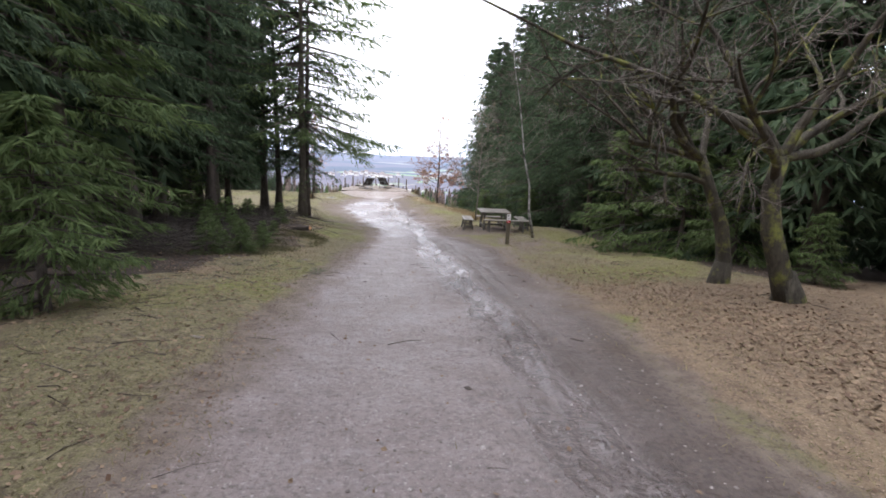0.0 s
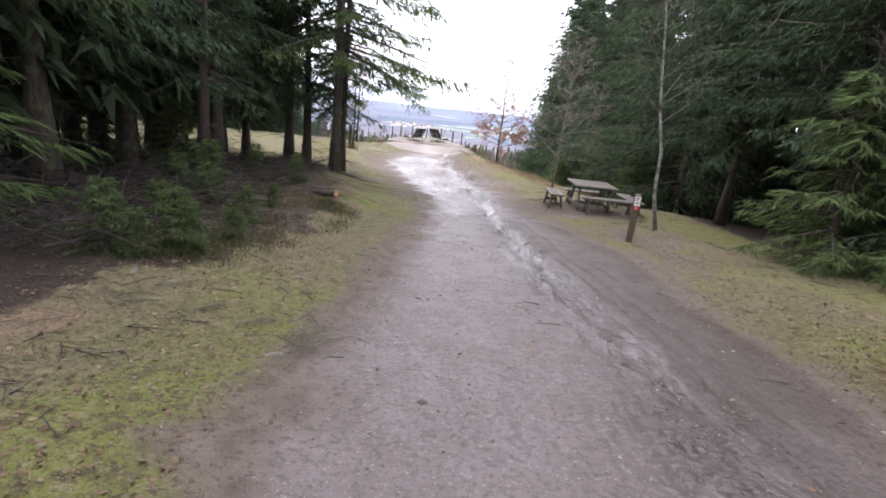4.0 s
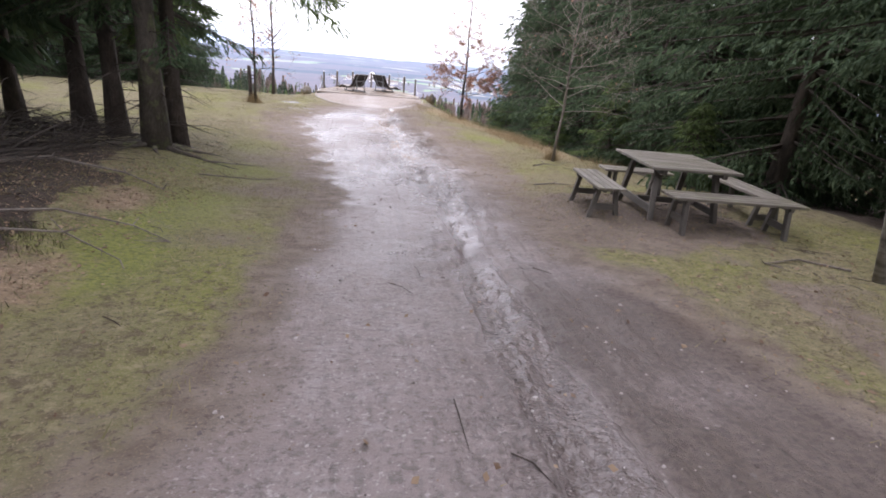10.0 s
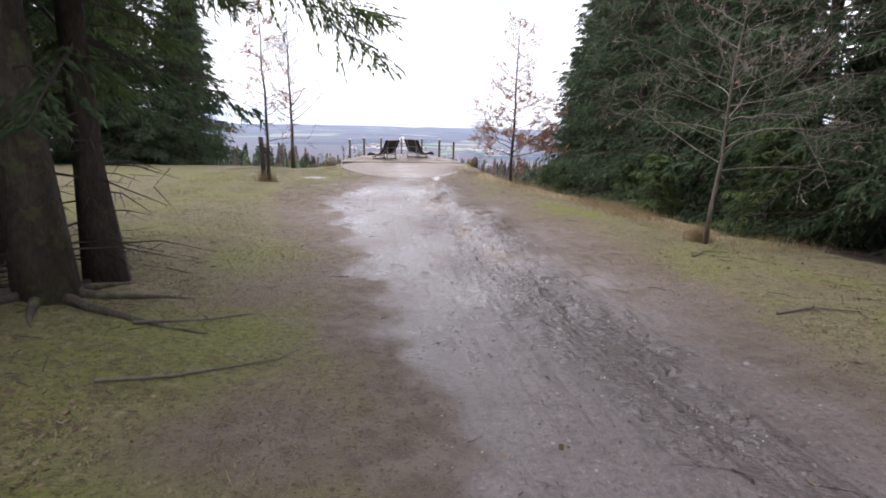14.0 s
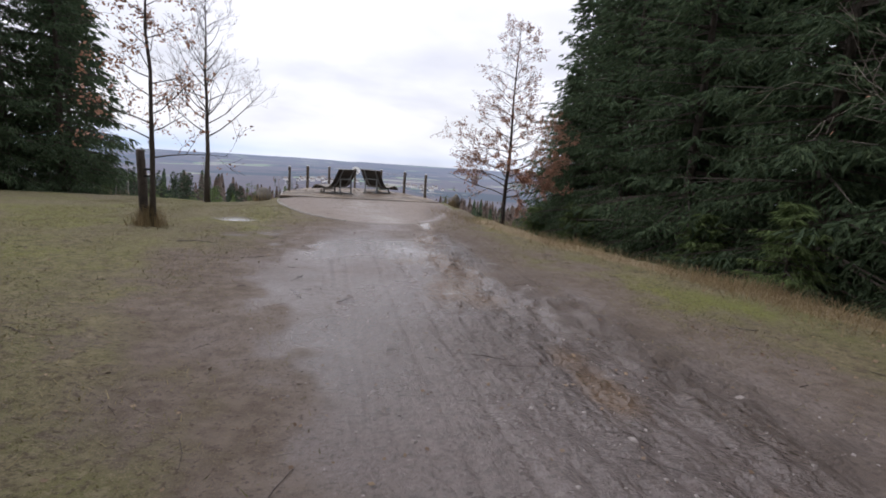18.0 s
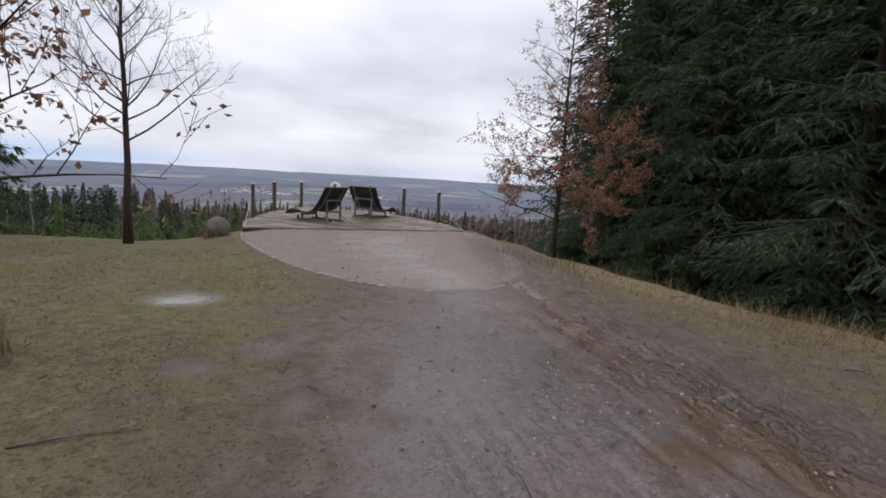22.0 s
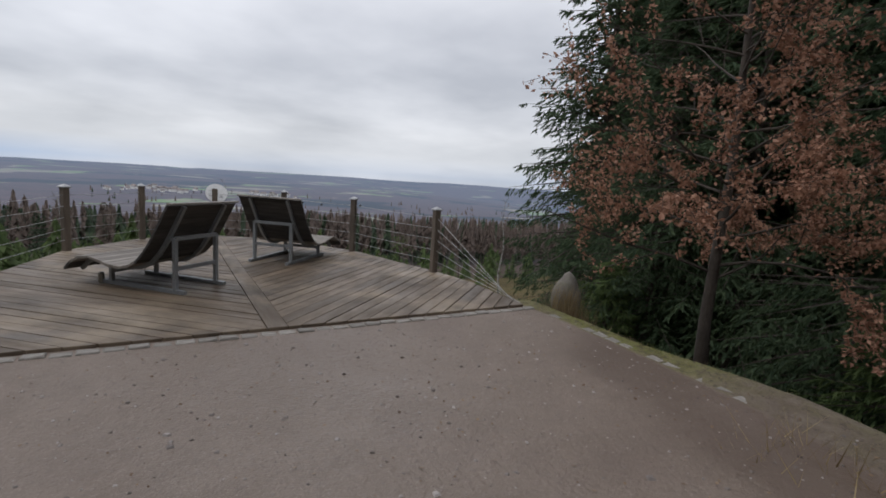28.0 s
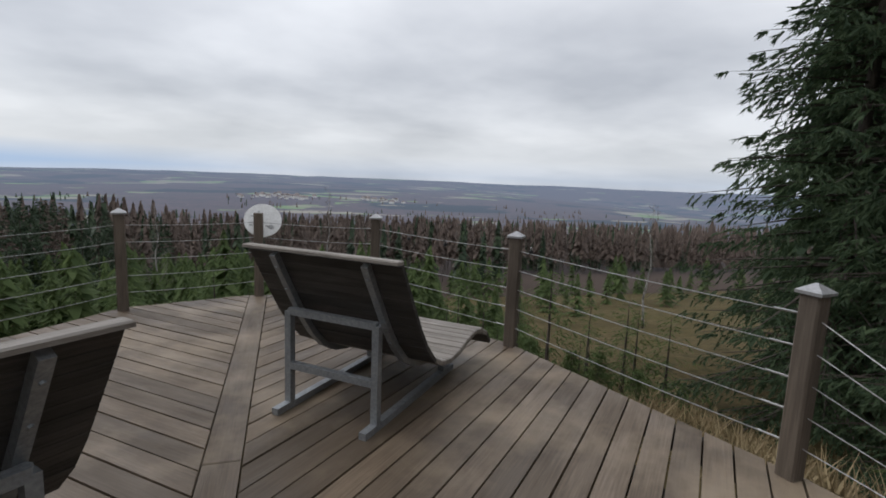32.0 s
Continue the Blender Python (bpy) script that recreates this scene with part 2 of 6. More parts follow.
m_young_bark = plain("young_oak_bark", (0.042, 0.033, 0.026), (0.090, 0.072, 0.057), 4, 40, 0.85, stretch=(1, 1, 0.4))
m_pale_twig = plain("pale_twigs", (0.17, 0.145, 0.12), (0.32, 0.28, 0.24), 3, 30, 0.85)
m_birch_bark = plain("birch_bark", (0.085, 0.074, 0.065), (0.56, 0.54, 0.51), 3.4, 11, 0.7, stretch=(0.6, 0.6, 1.6), wear=(0.05, 0.043, 0.038))
m_deck = wood("weathered_deck_boards", (0.098, 0.069, 0.044), (0.235, 0.176, 0.122), 0.62, 0.7)
m_deck = stained(m_deck, (0.30, 0.235, 0.165), (0.060, 0.046, 0.036))
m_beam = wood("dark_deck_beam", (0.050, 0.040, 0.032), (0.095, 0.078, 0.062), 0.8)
m_post = wood("grey_brown_post_wood", (0.100, 0.078, 0.060), (0.205, 0.165, 0.130), 0.75)
m_slat_back = wood("dark_slat_wood", (0.032, 0.029, 0.027), (0.092, 0.084, 0.078), 0.7)
m_slat_top = wood("pale_slat_wood", (0.20, 0.175, 0.15), (0.40, 0.36, 0.32), 0.65)
m_table = wood("weathered_table_planks", (0.115, 0.101, 0.082), (0.260, 0.232, 0.195), 0.55, moss=(0.13, 0.13, 0.06))
m_table_leg = wood("grey_table_timber", (0.085, 0.076, 0.066), (0.175, 0.158, 0.138), 0.75)
m_sign_post = wood("mossy_post_wood", (0.100, 0.080, 0.055), (0.210, 0.165, 0.115), 0.8, moss=(0.13, 0.14, 0.04))
m_steel = plain("galvanised_steel", (0.30, 0.32, 0.34), (0.42, 0.44, 0.46), 6, 60, 0.5, 0.6, 0.1)
m_cable = plain("steel_cable", (0.40, 0.40, 0.40), (0.52, 0.52, 0.52), 20, 150, 0.4, 0.8, 0.2)
m_cap = plain("pale_metal_cap", (0.42, 0.42, 0.43), (0.55, 0.55, 0.56), 8, 60, 0.45, 0.5, 0.1)
m_white = plain("white_enamel", (0.80, 0.80, 0.79), (0.88, 0.88, 0.87), 5, 40, 0.45, 0.0, 0.05)
m_red = plain("red_print", (0.50, 0.02, 0.03), (0.60, 0.04, 0.05), 9, 60, 0.5, 0.0, 0.05)
m_dark = plain("dark_plate", (0.015, 0.015, 0.017), (0.03, 0.03, 0.032), 9, 60, 0.5, 0.0, 0.05)
m_stone = plain("granite_setts", (0.25, 0.23, 0.205), (0.46, 0.43, 0.39), 9, 60, 0.8, bump=0.6, vary=0.5)
m_boulder = plain("lichened_sandstone", (0.155, 0.140, 0.120), (0.29, 0.27, 0.235), 3, 30, 0.9, bump=0.8, wear=(0.11, 0.115, 0.06))
m_log_end = plain("fresh_cut_wood", (0.36, 0.19, 0.09), (0.52, 0.30, 0.15), 8, 40, 0.7)
m_gold = plain("printed_tin", (0.22, 0.20, 0.17), (0.40, 0.36, 0.30), 25, 90, 0.35, 0.7, 0.1)
m_wall_far = plain("pale_house_render", (0.70, 0.69, 0.67), (0.82, 0.81, 0.79), 0.4, 3, 0.9)
m_roof_far = plain("dark_house_roof", (0.22, 0.195, 0.19), (0.32, 0.28, 0.27), 0.4, 3, 0.9)


# ---- mesh tools ----
class Geo:
    """Collects vertices and faces for one mesh."""

    def __init__(self):
        self.v, self.f = [], []

    def add(self, verts, faces):
        k = len(self.v)
        self.v.extend(verts)
        self.f.extend([tuple(i + k for i in f) for f in faces])

    def box(self, x0, x1, y0, y1, z0, z1, ch=0.0):
        """A box; ch chamfers its upper edges."""
        b = [(x0, y0, z0), (x1, y0, z0), (x1, y1, z0), (x0, y1, z0)]
        if ch:
            m = [(x, y, z1 - ch) for x, y, _ in b]
            t = [(x0 + ch, y0 + ch, z1), (x1 - ch, y0 + ch, z1), (x1 - ch, y1 - ch, z1), (x0 + ch, y1 - ch, z1)]
            rings = [b, m, t]
        else:
            rings = [b, [(x, y, z1) for x, y, _ in b]]
        self.loft(rings, True)

    def loft(self, rings, caps=True):
        n, f = len(rings[0]), []
        for r in range(len(rings) - 1):
            for i in range(n):
                j = (i + 1) % n
                f.append((r * n + i, r * n + j, (r + 1) * n + j, (r + 1) * n + i))
        if caps:
            f.append(tuple(reversed(range(n))))
            f.append(tuple(range((len(rings) - 1) * n, len(rings) * n)))
        self.add([p for r in rings for p in r], f)

    def tube(self, pts, radii, sides=6, caps=True, wob=0.0, rng=None):
        rings, ref = [], Vector((0.31, 0.95, 0.05)).normalized()
        for i, p in enumerate(pts):
            p = Vector(p)
            a, b = Vector(pts[max(i - 1, 0)]), Vector(pts[min(i + 1, len(pts) - 1)])
            d = (b - a).normalized()
            u = d.cross(ref)
            u = u.normalized() if u.length > 0.1 else d.orthogonal().normalized()
            w = d.cross(u)
            ring = []
            for k in range(sides):
                ang = 2 * math.pi * k / sides
                r = radii[i] * (1 + (rng.uniform(-wob, wob) if wob else 0))
                ring.append(tuple(p + u * (r * math.cos(ang)) + w * (r * math.sin(ang))))
            rings.append(ring)
        self.loft(rings, caps)

    def beam(self, a, b, w, h):
        """A straight bar of rectangular section from a to b."""
        a, b = Vector(a), Vector(b)
        d = (b - a).normalized()
        u = d.cross(Vector((0, 0, 1)))
        u = u.normalized() if u.length > 0.05 else Vector((1, 0, 0))
        n = u.cross(d).normalized()
        ring = lambda p: [tuple(p + u * (sx * w / 2) + n * (sy * h / 2)) for sx, sy in ((-1, -1), (1, -1), (1, 1), (-1, 1))]  # noqa: E731
        self.loft([ring(a), ring(b)])

    def mesh(self, name, material, smooth=False):
        me = bpy.data.meshes.new(name)
        me.from_pydata(self.v, [], self.f)
        me.materials.append(material)
        if smooth:
            me.shade_smooth()
        me.validate()
        return me


def part(name, geo, material, parent, label="", smooth=False):
    """One mesh object under a thing or a part."""
    data = geo if isinstance(geo, bpy.types.Mesh) else geo.mesh(name, material, smooth)
    ob = new(name, data)
    ob.parent = parent
    if label:
        ob["label"] = label
    return ob


def thing(name, m, label, category, group="", kind=""):
    ob = new(name)
    ob.empty_display_size = 0.1
    ob.matrix_basis = m
    return tagged(ob, label, category, group, kind)


def whole(name, geo, material, label, category, group="", kind="", smooth=False, m=None):
    ob = new(name, geo if isinstance(geo, bpy.types.Mesh) else geo.mesh(name, material, smooth))
    if m is not None:
        ob.matrix_basis = m
    return tagged(ob, label, category, group, kind)


def smooth01(v, a, b):
    t = np.clip((np.asarray(v, float) - a) / (b - a), 0, 1)
    return t * t * (3 - 2 * t)


def value_noise(x, y, cell, seed):
    """Smooth noise in -1..1 on a grid of the given cell size."""
    x, y = np.asarray(x, float) / cell, np.asarray(y, float) / cell
    i, j = np.floor(x), np.floor(y)
    u, v = x - i, y - j
    u, v = u * u * (3 - 2 * u), v * v * (3 - 2 * v)

    def h(a, b):
        s = np.sin(a * 127.1 + b * 311.7 + seed * 74.7) * 43758.5453
        return (s - np.floor(s)) * 2 - 1

    return (h(i, j) * (1 - u) + h(i + 1, j) * u) * (1 - v) + (h(i, j + 1) * (1 - u) + h(i + 1, j + 1) * u) * v


# ---- the lie of the land ----
PROFILE_Y = (-300, -60, -44, -40.4, -38.5, -32.8, -28.5, -26, -23, -20.7, -18, -15.5, -12, -9, -6.7, 0, 20)
PROFILE_Z = (12.0, 2.75, 1.92, 1.73, 1.6, 1.1, 0.66, 0.45, 0.25, 0.05, -0.12, -0.2, -0.15, -0.08, -0.03, -0.03, -0.03)


def edge_right(y):
    return np.interp(y, (-60, -44, -20, -15, -12, -10, -8, -6, -4, -2, 0, 3), (9.5, 8.5, 7.0, 6.0, 5.2, 4.3, 3.6, 3.25, 3.1, 3.1, 3.2, 3.2))


def path_left(y):
    return np.interp(y, (-60, -44, -38.5, -36.7, -35.4, -33.5, -31.5, -29.8, -27.7, -26.4, -25, -22, -20.5, -17.2, -14.6, -12.7, -9.7, -8, -6.5), (-3.2, -2.9, -2.52, -2.42, -2.18, -1.92, -1.78, -1.52, -1.28, -1.1, -0.97, -0.92, -1.15, -1.65, -2.15, -2.6, -2.4, -1.8, -1.0))


def path_right(y):
    return np.interp(y, (-60, -44, -41.2, -38.5, -35.8, -33.6, -31.9, -29.8, -27.5, -25.5, -22.5, -20, -17, -16, -14.8, -13, -10, -7), (0.4, 0.5, 0.7, 1.25, 1.5, 1.65, 2.0, 2.25, 2.1, 1.75, 1.8, 2.2, 2.2, 2.3, 1.95, 1.6, 1.2, 1.0))


def wood_edge(y):
    """Where the grass gives way to needle litter under the wood."""
    return np.interp(y, (-60, -44, -36.5, -34, -32, -30, -28, -26, -24, -21.5), (-7.0, -6.4, -5.0, -4.1, -3.5, -3.1, -2.95, -3.4, -3.5, -4.2))


def rut_line(y):
    return np.interp(y, (-60, -44, -41, -38, -36, -33.5, -30.5, -28, -26, -24, -22, -19, -16, -14.5, -13, -11.4, -9.5, -8), (-0.5, -0.45, -0.3, 0.05, 0.2, 0.28, 0.5, 0.58, 0.62, 0.85, 0.98, 0.86, 0.98, 0.93, 0.68, 0.52, 0.8, 0.84))


def rut_width(y):
    return np.interp(y, (-44, -30, -24, -18, -12, -8), (0.5, 0.42, 0.5, 0.9, 0.8, 0.45))


def runnel(y):
    """The line of the brown water running along the trodden ground."""
    return np.interp(y, (-18, -14.5, -12.7, -11.7, -10.9, -9, -7.5, -6.6, -5.8), (0.3, 0.2, 0.1, 0.36, 0.43, 0.42, 0.85, 0.95, 1.25))


def gravel_middle(y):
    return np.interp(y, (-6.7, -5.5, -3.0), (-0.08, -0.03, 0.03))


def in_circle(x, y):
    """Below 1 inside the gravelled half-ellipse before the deck."""
    return np.sqrt((np.asarray(x) - gravel_middle(y)) ** 2 / 2.9**2 + np.asarray(y) ** 2 / 6.66**2) + 10 * (np.asarray(y) > 0.1)


def broad_z(x, y):
    x, y = np.asarray(x, float), np.asarray(y, float)
    z = np.interp(y, PROFILE_Y, PROFILE_Z)
    lift = np.interp(y, (-60, -45, -34, -26, -20, -14, -8, -4, 0), (0.3, 0.1, 0.15, 0.32, 0.38, 0.15, 0.05, -0.05, -0.3))
    z = z + lift * smooth01(-x, 1.9, 4.5)
    z = z + np.interp(y, (-27, -23, -19.5), (0.0, 0.2, 0.0)) * smooth01(x, 1.8, 3.2)
    side = np.maximum(x - edge_right(y), 0)
    steep = smooth01(y, -17, -10)
    d_side = np.minimum(side, 7) * (0.07 + 0.45 * steep) + np.maximum(side - 7, 0) * 0.06
    start = np.where(x < -3, np.interp(x, (-30, -8, -5, -3), (1.5, 0.8, 0.0, 0.3)), 0.3)
    front = np.maximum(y - start, 0)
    d_front = np.minimum(front, 12) * 0.3 + np.clip(front - 12, 0, 140) * 0.17 + np.clip(front - 152, 0, 900) * 0.072
    d_front = d_front - np.clip(front - 1700, 0, 2900) * 0.019
    z = z - np.maximum(d_side, d_front) - 0.25 * np.minimum(d_side, d_front)
    far = smooth01(front, 250, 1500)
    hills = value_noise(x * 0.45, y, 420, 3) * 11 + value_noise(x * 0.5, y, 1300, 5) * 8 + value_noise(x, y, 160, 6) * 2
    z = z + far * hills + smooth01(np.abs(x) - 0.35 * np.abs(y), 800, 3000) * far * 8
    r = np.hypot(x, y)
    az = np.arctan2(x, np.maximum(y, 1.0))
    rim = 1.4 - r * (0.0105 + 0.007 * smooth01(-az, 0.1, 0.7)) + 7 * value_noise(az * 9, az * 0 + 3.3, 1.0, 33) + 4 * value_noise(az * 31, az * 0 + 1.3, 1.0, 34)
    k = smooth01(r, 2900, 4200) * (y > 0)
    return z * (1 - k) + rim * k


def rut_zone(x, y):
    """Distance from the wet line, and how churned the ground is about it."""
    d = x - rut_line(y) - 0.10 * value_noise(x * 0.3, y, 1.9, 4) - 0.04 * value_noise(x, y, 0.5, 44)
    return d, np.exp(-((d / (1.5 * rut_width(y))) ** 2))


def rut_relief(x, y):
    """A washed-out channel with clods, boot prints and the tyre tracks beside it."""
    d, zone = rut_zone(x, y)
    live = 0.62 + 0.38 * value_noise(x * 0.2, y, 1.6, 7)
    z = -0.038 * np.exp(-((d / 0.11) ** 2)) * live * smooth01(value_noise(x, y, 0.45, 47), -0.7, 0.2)
    for k, (at, w, depth) in enumerate(((-0.34, 0.06, 0.022), (-0.2, 0.05, 0.02), (0.27, 0.07, 0.034), (0.46, 0.06, 0.026), (0.72, 0.08, 0.028), (1.0, 0.07, 0.022))):
        on = smooth01(value_noise(x * 0.2, y, 2.7, 101 + k), -0.45, 0.35)
        z = z - depth * np.exp(-(((d - at) / w) ** 2)) * on * (0.7 + 0.5 * value_noise(x, y, 0.3, 111 + k))
    ridge = 1 - 2 * np.abs(value_noise(x, y * 0.75, 0.21, 45))
    z = z + zone * (0.024 * ridge + 0.020 * value_noise(x, y, 0.13, 46))
    # long tyre tracks fanning out over the wet turning ground
    fan = smooth01(y, -27, -22) * smooth01(-y, 8, 11)
    for k, (at, w) in enumerate(((-1.3, 0.035), (-1.15, 0.035), (-1.0, 0.03), (-0.55, 0.03), (-0.25, 0.035), (0.0, 0.03), (0.2, 0.035), (0.42, 0.03))):
        line = at + 0.28 * np.sin(y * 0.17 + 0.35 * k) + 0.03 * value_noise(x * 0.1, y, 1.0, 121 + k)
        z = z - 0.024 * fan * np.exp(-(((x - line) / w) ** 2)) * (0.6 + 0.5 * value_noise(x, y, 0.5, 131 + k))
    return z


def ground_z(x, y):
    x, y = np.asarray(x, float), np.asarray(y, float)
    z = broad_z(x, y)
    near = smooth01(-y, -6, 2) * smooth01(-np.abs(x), -16, -12) * smooth01(y, -60, -50)
    c = in_circle(x, y)
    onpath = smooth01(x, path_left(y) - 0.3, path_left(y) + 0.3) * smooth01(-x, -path_right(y) - 0.3, -path_right(y) + 0.3) * (c > 1) * (y < -5)
    rough = value_noise(x, y, 1.3, 1) * 0.03 + value_noise(x, y, 0.42, 2) * 0.016 + value_noise(x, y, 0.16, 8) * 0.007
    off = smooth01(c, 1.0, 1.15) * near
    z = z + rough * off * (1 - 0.75 * onpath)
    z = z + rut_relief(x, y) * off * smooth01(-y, 6.5, 8.5)
    mud = np.exp(-(((x - 1.35) / 0.55) ** 2) - ((y + 14) / 3.2) ** 2)
    z = z + mud * off * (0.035 * value_noise(x, y, 0.22, 9) + 0.02 * value_noise(x, y, 0.11, 10))
    z = z - 0.05 * np.exp(-((((x + 3.42) / 0.50) ** 2 + ((y + 6.58) / 0.40) ** 2) ** 2)) * near
    return z


GRID = {}


def gz(x, y):
    """Height of the finished ground sheet under one point."""
    xs, ys, z = GRID["x"], GRID["y"], GRID["z"]
    i = min(max(int(np.searchsorted(GRID["ax"], x)), 1), len(xs) - 1) - 1
    j = min(max(int(np.searchsorted(GRID["ay"], y)), 1), len(ys) - 1) - 1
    u = (x - xs[i]) / (xs[i + 1] - xs[i])
    v = (y - ys[j]) / (ys[j + 1] - ys[j])
    low = z[j][i] * (1 - u) + z[j][i + 1] * u
    high = z[j + 1][i] * (1 - u) + z[j + 1][i + 1] * u
    return low * (1 - v) + high * v


def stretched(dense, outer, n_down, n_up, ratio_end):
    """Grid lines: a dense run, then growing steps out to the given limits."""
    lo, hi = dense[0], dense[-1]
    q, r = np.linspace(0, 1, n_down + 1)[1:], np.linspace(0, 1, n_up + 1)[1:]
    down = lo - (np.exp(q * math.log(1 + (lo - outer[0]) / ratio_end)) - 1) * ratio_end
    upw = hi + (np.exp(r * math.log(1 + (outer[1] - hi) / ratio_end)) - 1) * ratio_end
    return np.concatenate([down[::-1], dense, upw])


def build_ground():
    xs = stretched(np.concatenate([np.arange(-8.5, -3.6, 0.11), np.arange(-3.6, -1.9, 0.055), np.arange(-1.9, 2.5, 0.033), np.arange(2.5, 3.6, 0.055), np.arange(3.6, 8.51, 0.11)]), (-3700, 3700), 75, 75, 3.0)
    ys = stretched(np.concatenate([np.arange(-45, -7, 0.07), np.arange(-7, 1.01, 0.115)]), (-420, 4600), 40, 190, 4.0)
    gx, gy = np.meshgrid(xs, ys)
    x, y = gx.ravel(), gy.ravel()
    z = ground_z(x, y)
    nx, ny = len(xs), len(ys)
    GRID.update(ax=xs, ay=ys, x=xs.tolist(), y=ys.tolist(), z=z.reshape(ny, nx).tolist())
    i = np.arange(nx * ny).reshape(ny, nx)
    quads = np.stack([i[:-1, :-1], i[:-1, 1:], i[1:, 1:], i[1:, :-1]], -1).reshape(-1, 4)
    me = bpy.data.meshes.new("ground")
    me.from_pydata(np.stack([x, y, z], 1).tolist(), [], quads.tolist())
    me.shade_smooth()
    c = in_circle(x, y)
    wob = 0.16 * value_noise(x, y, 0.9, 11) + 0.14 * value_noise(x, y, 0.3, 12)
    soft = np.interp(y, (-27, -21, -12), (1.0, 1.6, 2.6))
    inside = np.minimum(x - path_left(y), (path_right(y) - x) * np.interp(y, (-24, -18), (1.0, 0.7))) / soft + wob
    run = smooth01(y, -80, -60) * (y < 0)
    soil = smooth01(inside, -0.3, 0.5) * run
    earth = smooth01(inside, -0.75, 0.0) * run
    # trodden margins of the meadow
    worn = 0.85 * np.exp(-((x - path_left(y) + 0.8) / 0.95) ** 2) * smooth01(y, -27, -24) * smooth01(-y, 6.5, 10) * (0.55 + 0.6 * value_noise(x, y, 0.9, 13))
    worn = np.maximum(worn, 0.8 * np.exp(-((x - path_right(y) - 0.5) / 0.7) ** 2) * smooth01(y, -22, -18) * smooth01(-y, 4, 7) * (0.55 + 0.6 * value_noise(x, y, 0.8, 17)))
    earth = np.maximum(earth, np.clip(worn, 0, 1))
    earth = np.maximum(earth, smooth01(1.25 - 1.25 * np.hypot((x - 3.1) / 2.1, (y + 23.8) / 1.9) + wob, 0.0, 0.4))
    verge = 0.75 * smooth01(value_noise(x, y, 1.2, 75) + 0.5 * value_noise(x, y, 0.4, 76), -0.1, 0.5) * smooth01(x, 2.0, 2.6) * smooth01(-x, -6.0, -5.0) * smooth01(y, -33, -30) * smooth01(-y, 20, 22)
    earth = np.maximum(earth, verge)
    apron = smooth01(-c, -1.30, -1.08) * smooth01(x, -1.5, -0.6) * smooth01(-x, -1.9, -0.9)
    soil = np.where(y < 0.2, np.maximum(soil, 0.55 * apron), soil)
    earth = np.where(y < 0.2, np.maximum(earth, apron), earth)
    soil = soil * (1 - 0.6 * smooth01(x, 0.2, 1.2) * smooth01(y, -10, -7))
    earth = np.where((y < 0.1) & (x > 0), np.maximum(earth, 0.75 * smooth01(-c, -1.35, -1.08) * smooth01(-y, 1.5, 3.0)), earth)
    earth = np.maximum(earth, soil)
    circle = smooth01(-c, -1.005, -0.985)
    rutd, zone = rut_zone(x, y)
    live = smooth01(-y, 7, 8.5) * (y > -60)
    tread = zone * live * np.interp(y, (-30, -22, -18), (0.75, 0.75, 0.9)) * np.clip(0.65 + 0.6 * value_noise(x, y * 0.6, 0.9, 64), 0, 1)
    wetline = live * np.exp(-((rutd / (0.75 * rut_width(y))) ** 2)) * (np.interp(y, (-44, -34, -24, -20), (0.80, 0.92, 0.90, 0.80)) + 0.45 * value_noise(x * 1.6, y * 0.6, 0.4, 14))
    wetline = np.minimum(wetline, 0.9)
    wetline = np.maximum(wetline, live * 0.75 * np.exp(-(((rutd + 0.3) / 0.5) ** 2)) * smooth01(y, -42, -33) * (0.6 + 0.5 * value_noise(x * 2.0, y * 0.35, 0.45, 18)))
    # dark churned mud between the wet line and the grass
    muddy = smooth01(rutd, 0.12, 0.4) * smooth01(path_right(y) - x, -0.25, 0.2) * smooth01(-y, 24.5, 27) * (y > -60) * (0.8 + 0.4 * value_noise(x, y * 0.6, 0.6, 61))
    muddy = np.maximum(muddy, 0.55 * np.exp(-(((x - 3.3) / 1.3) ** 2) - ((y + 23.4) / 1.8) ** 2))
    muddy = np.maximum(muddy, 0.8 * np.exp(-(((x - 1.4) / 0.7) ** 2) - ((y + 14.5) / 4.0) ** 2) * (0.7 + 0.4 * value_noise(x, y, 0.5, 62)))
    muddy = np.maximum(muddy, 0.46 * soil * smooth01(y, -23, -15) * (0.8 + 0.4 * value_noise(x, y, 1.3, 74)))
    broad = np.exp(-(((x + 0.7) / np.interp(y, (-24, -18), (1.9, 2.7))) ** 4)) * smooth01(y, -31, -20) * smooth01(-y, 7.0, 10) * (0.74 + 0.36 * value_noise(x, y * 0.5, 0.8, 15))
    broad = np.maximum(broad * smooth01(soil, 0.2, 0.6), np.interp(y, (-30, -24), (0.36, 0.42)) * soil)
    side = np.exp(-(((x - runnel(y) - 0.06 * value_noise(x * 0.3, y, 0.6, 65)) / np.interp(y, (-14, -11.5, -7), (0.65, 0.5, 0.22))) ** 2)) * smooth01(y, -14.5, -12.5) * smooth01(-y, 5.8, 6.3) * (0.75 + 0.45 * value_noise(x, y, 0.5, 63))
    for px, py, rx, ry in ((-0.18, -10.75, 0.42, 0.24), (0.55, -15.2, 0.2, 0.75), (0.75, -17.3, 0.28, 0.5)):
        side = np.maximum(side, 0.8 * np.exp(-((((x - px) / rx) ** 2 + ((y - py) / ry) ** 2) ** 2)) * (0.85 + 0.3 * value_noise(x, y, 0.3, 69)))
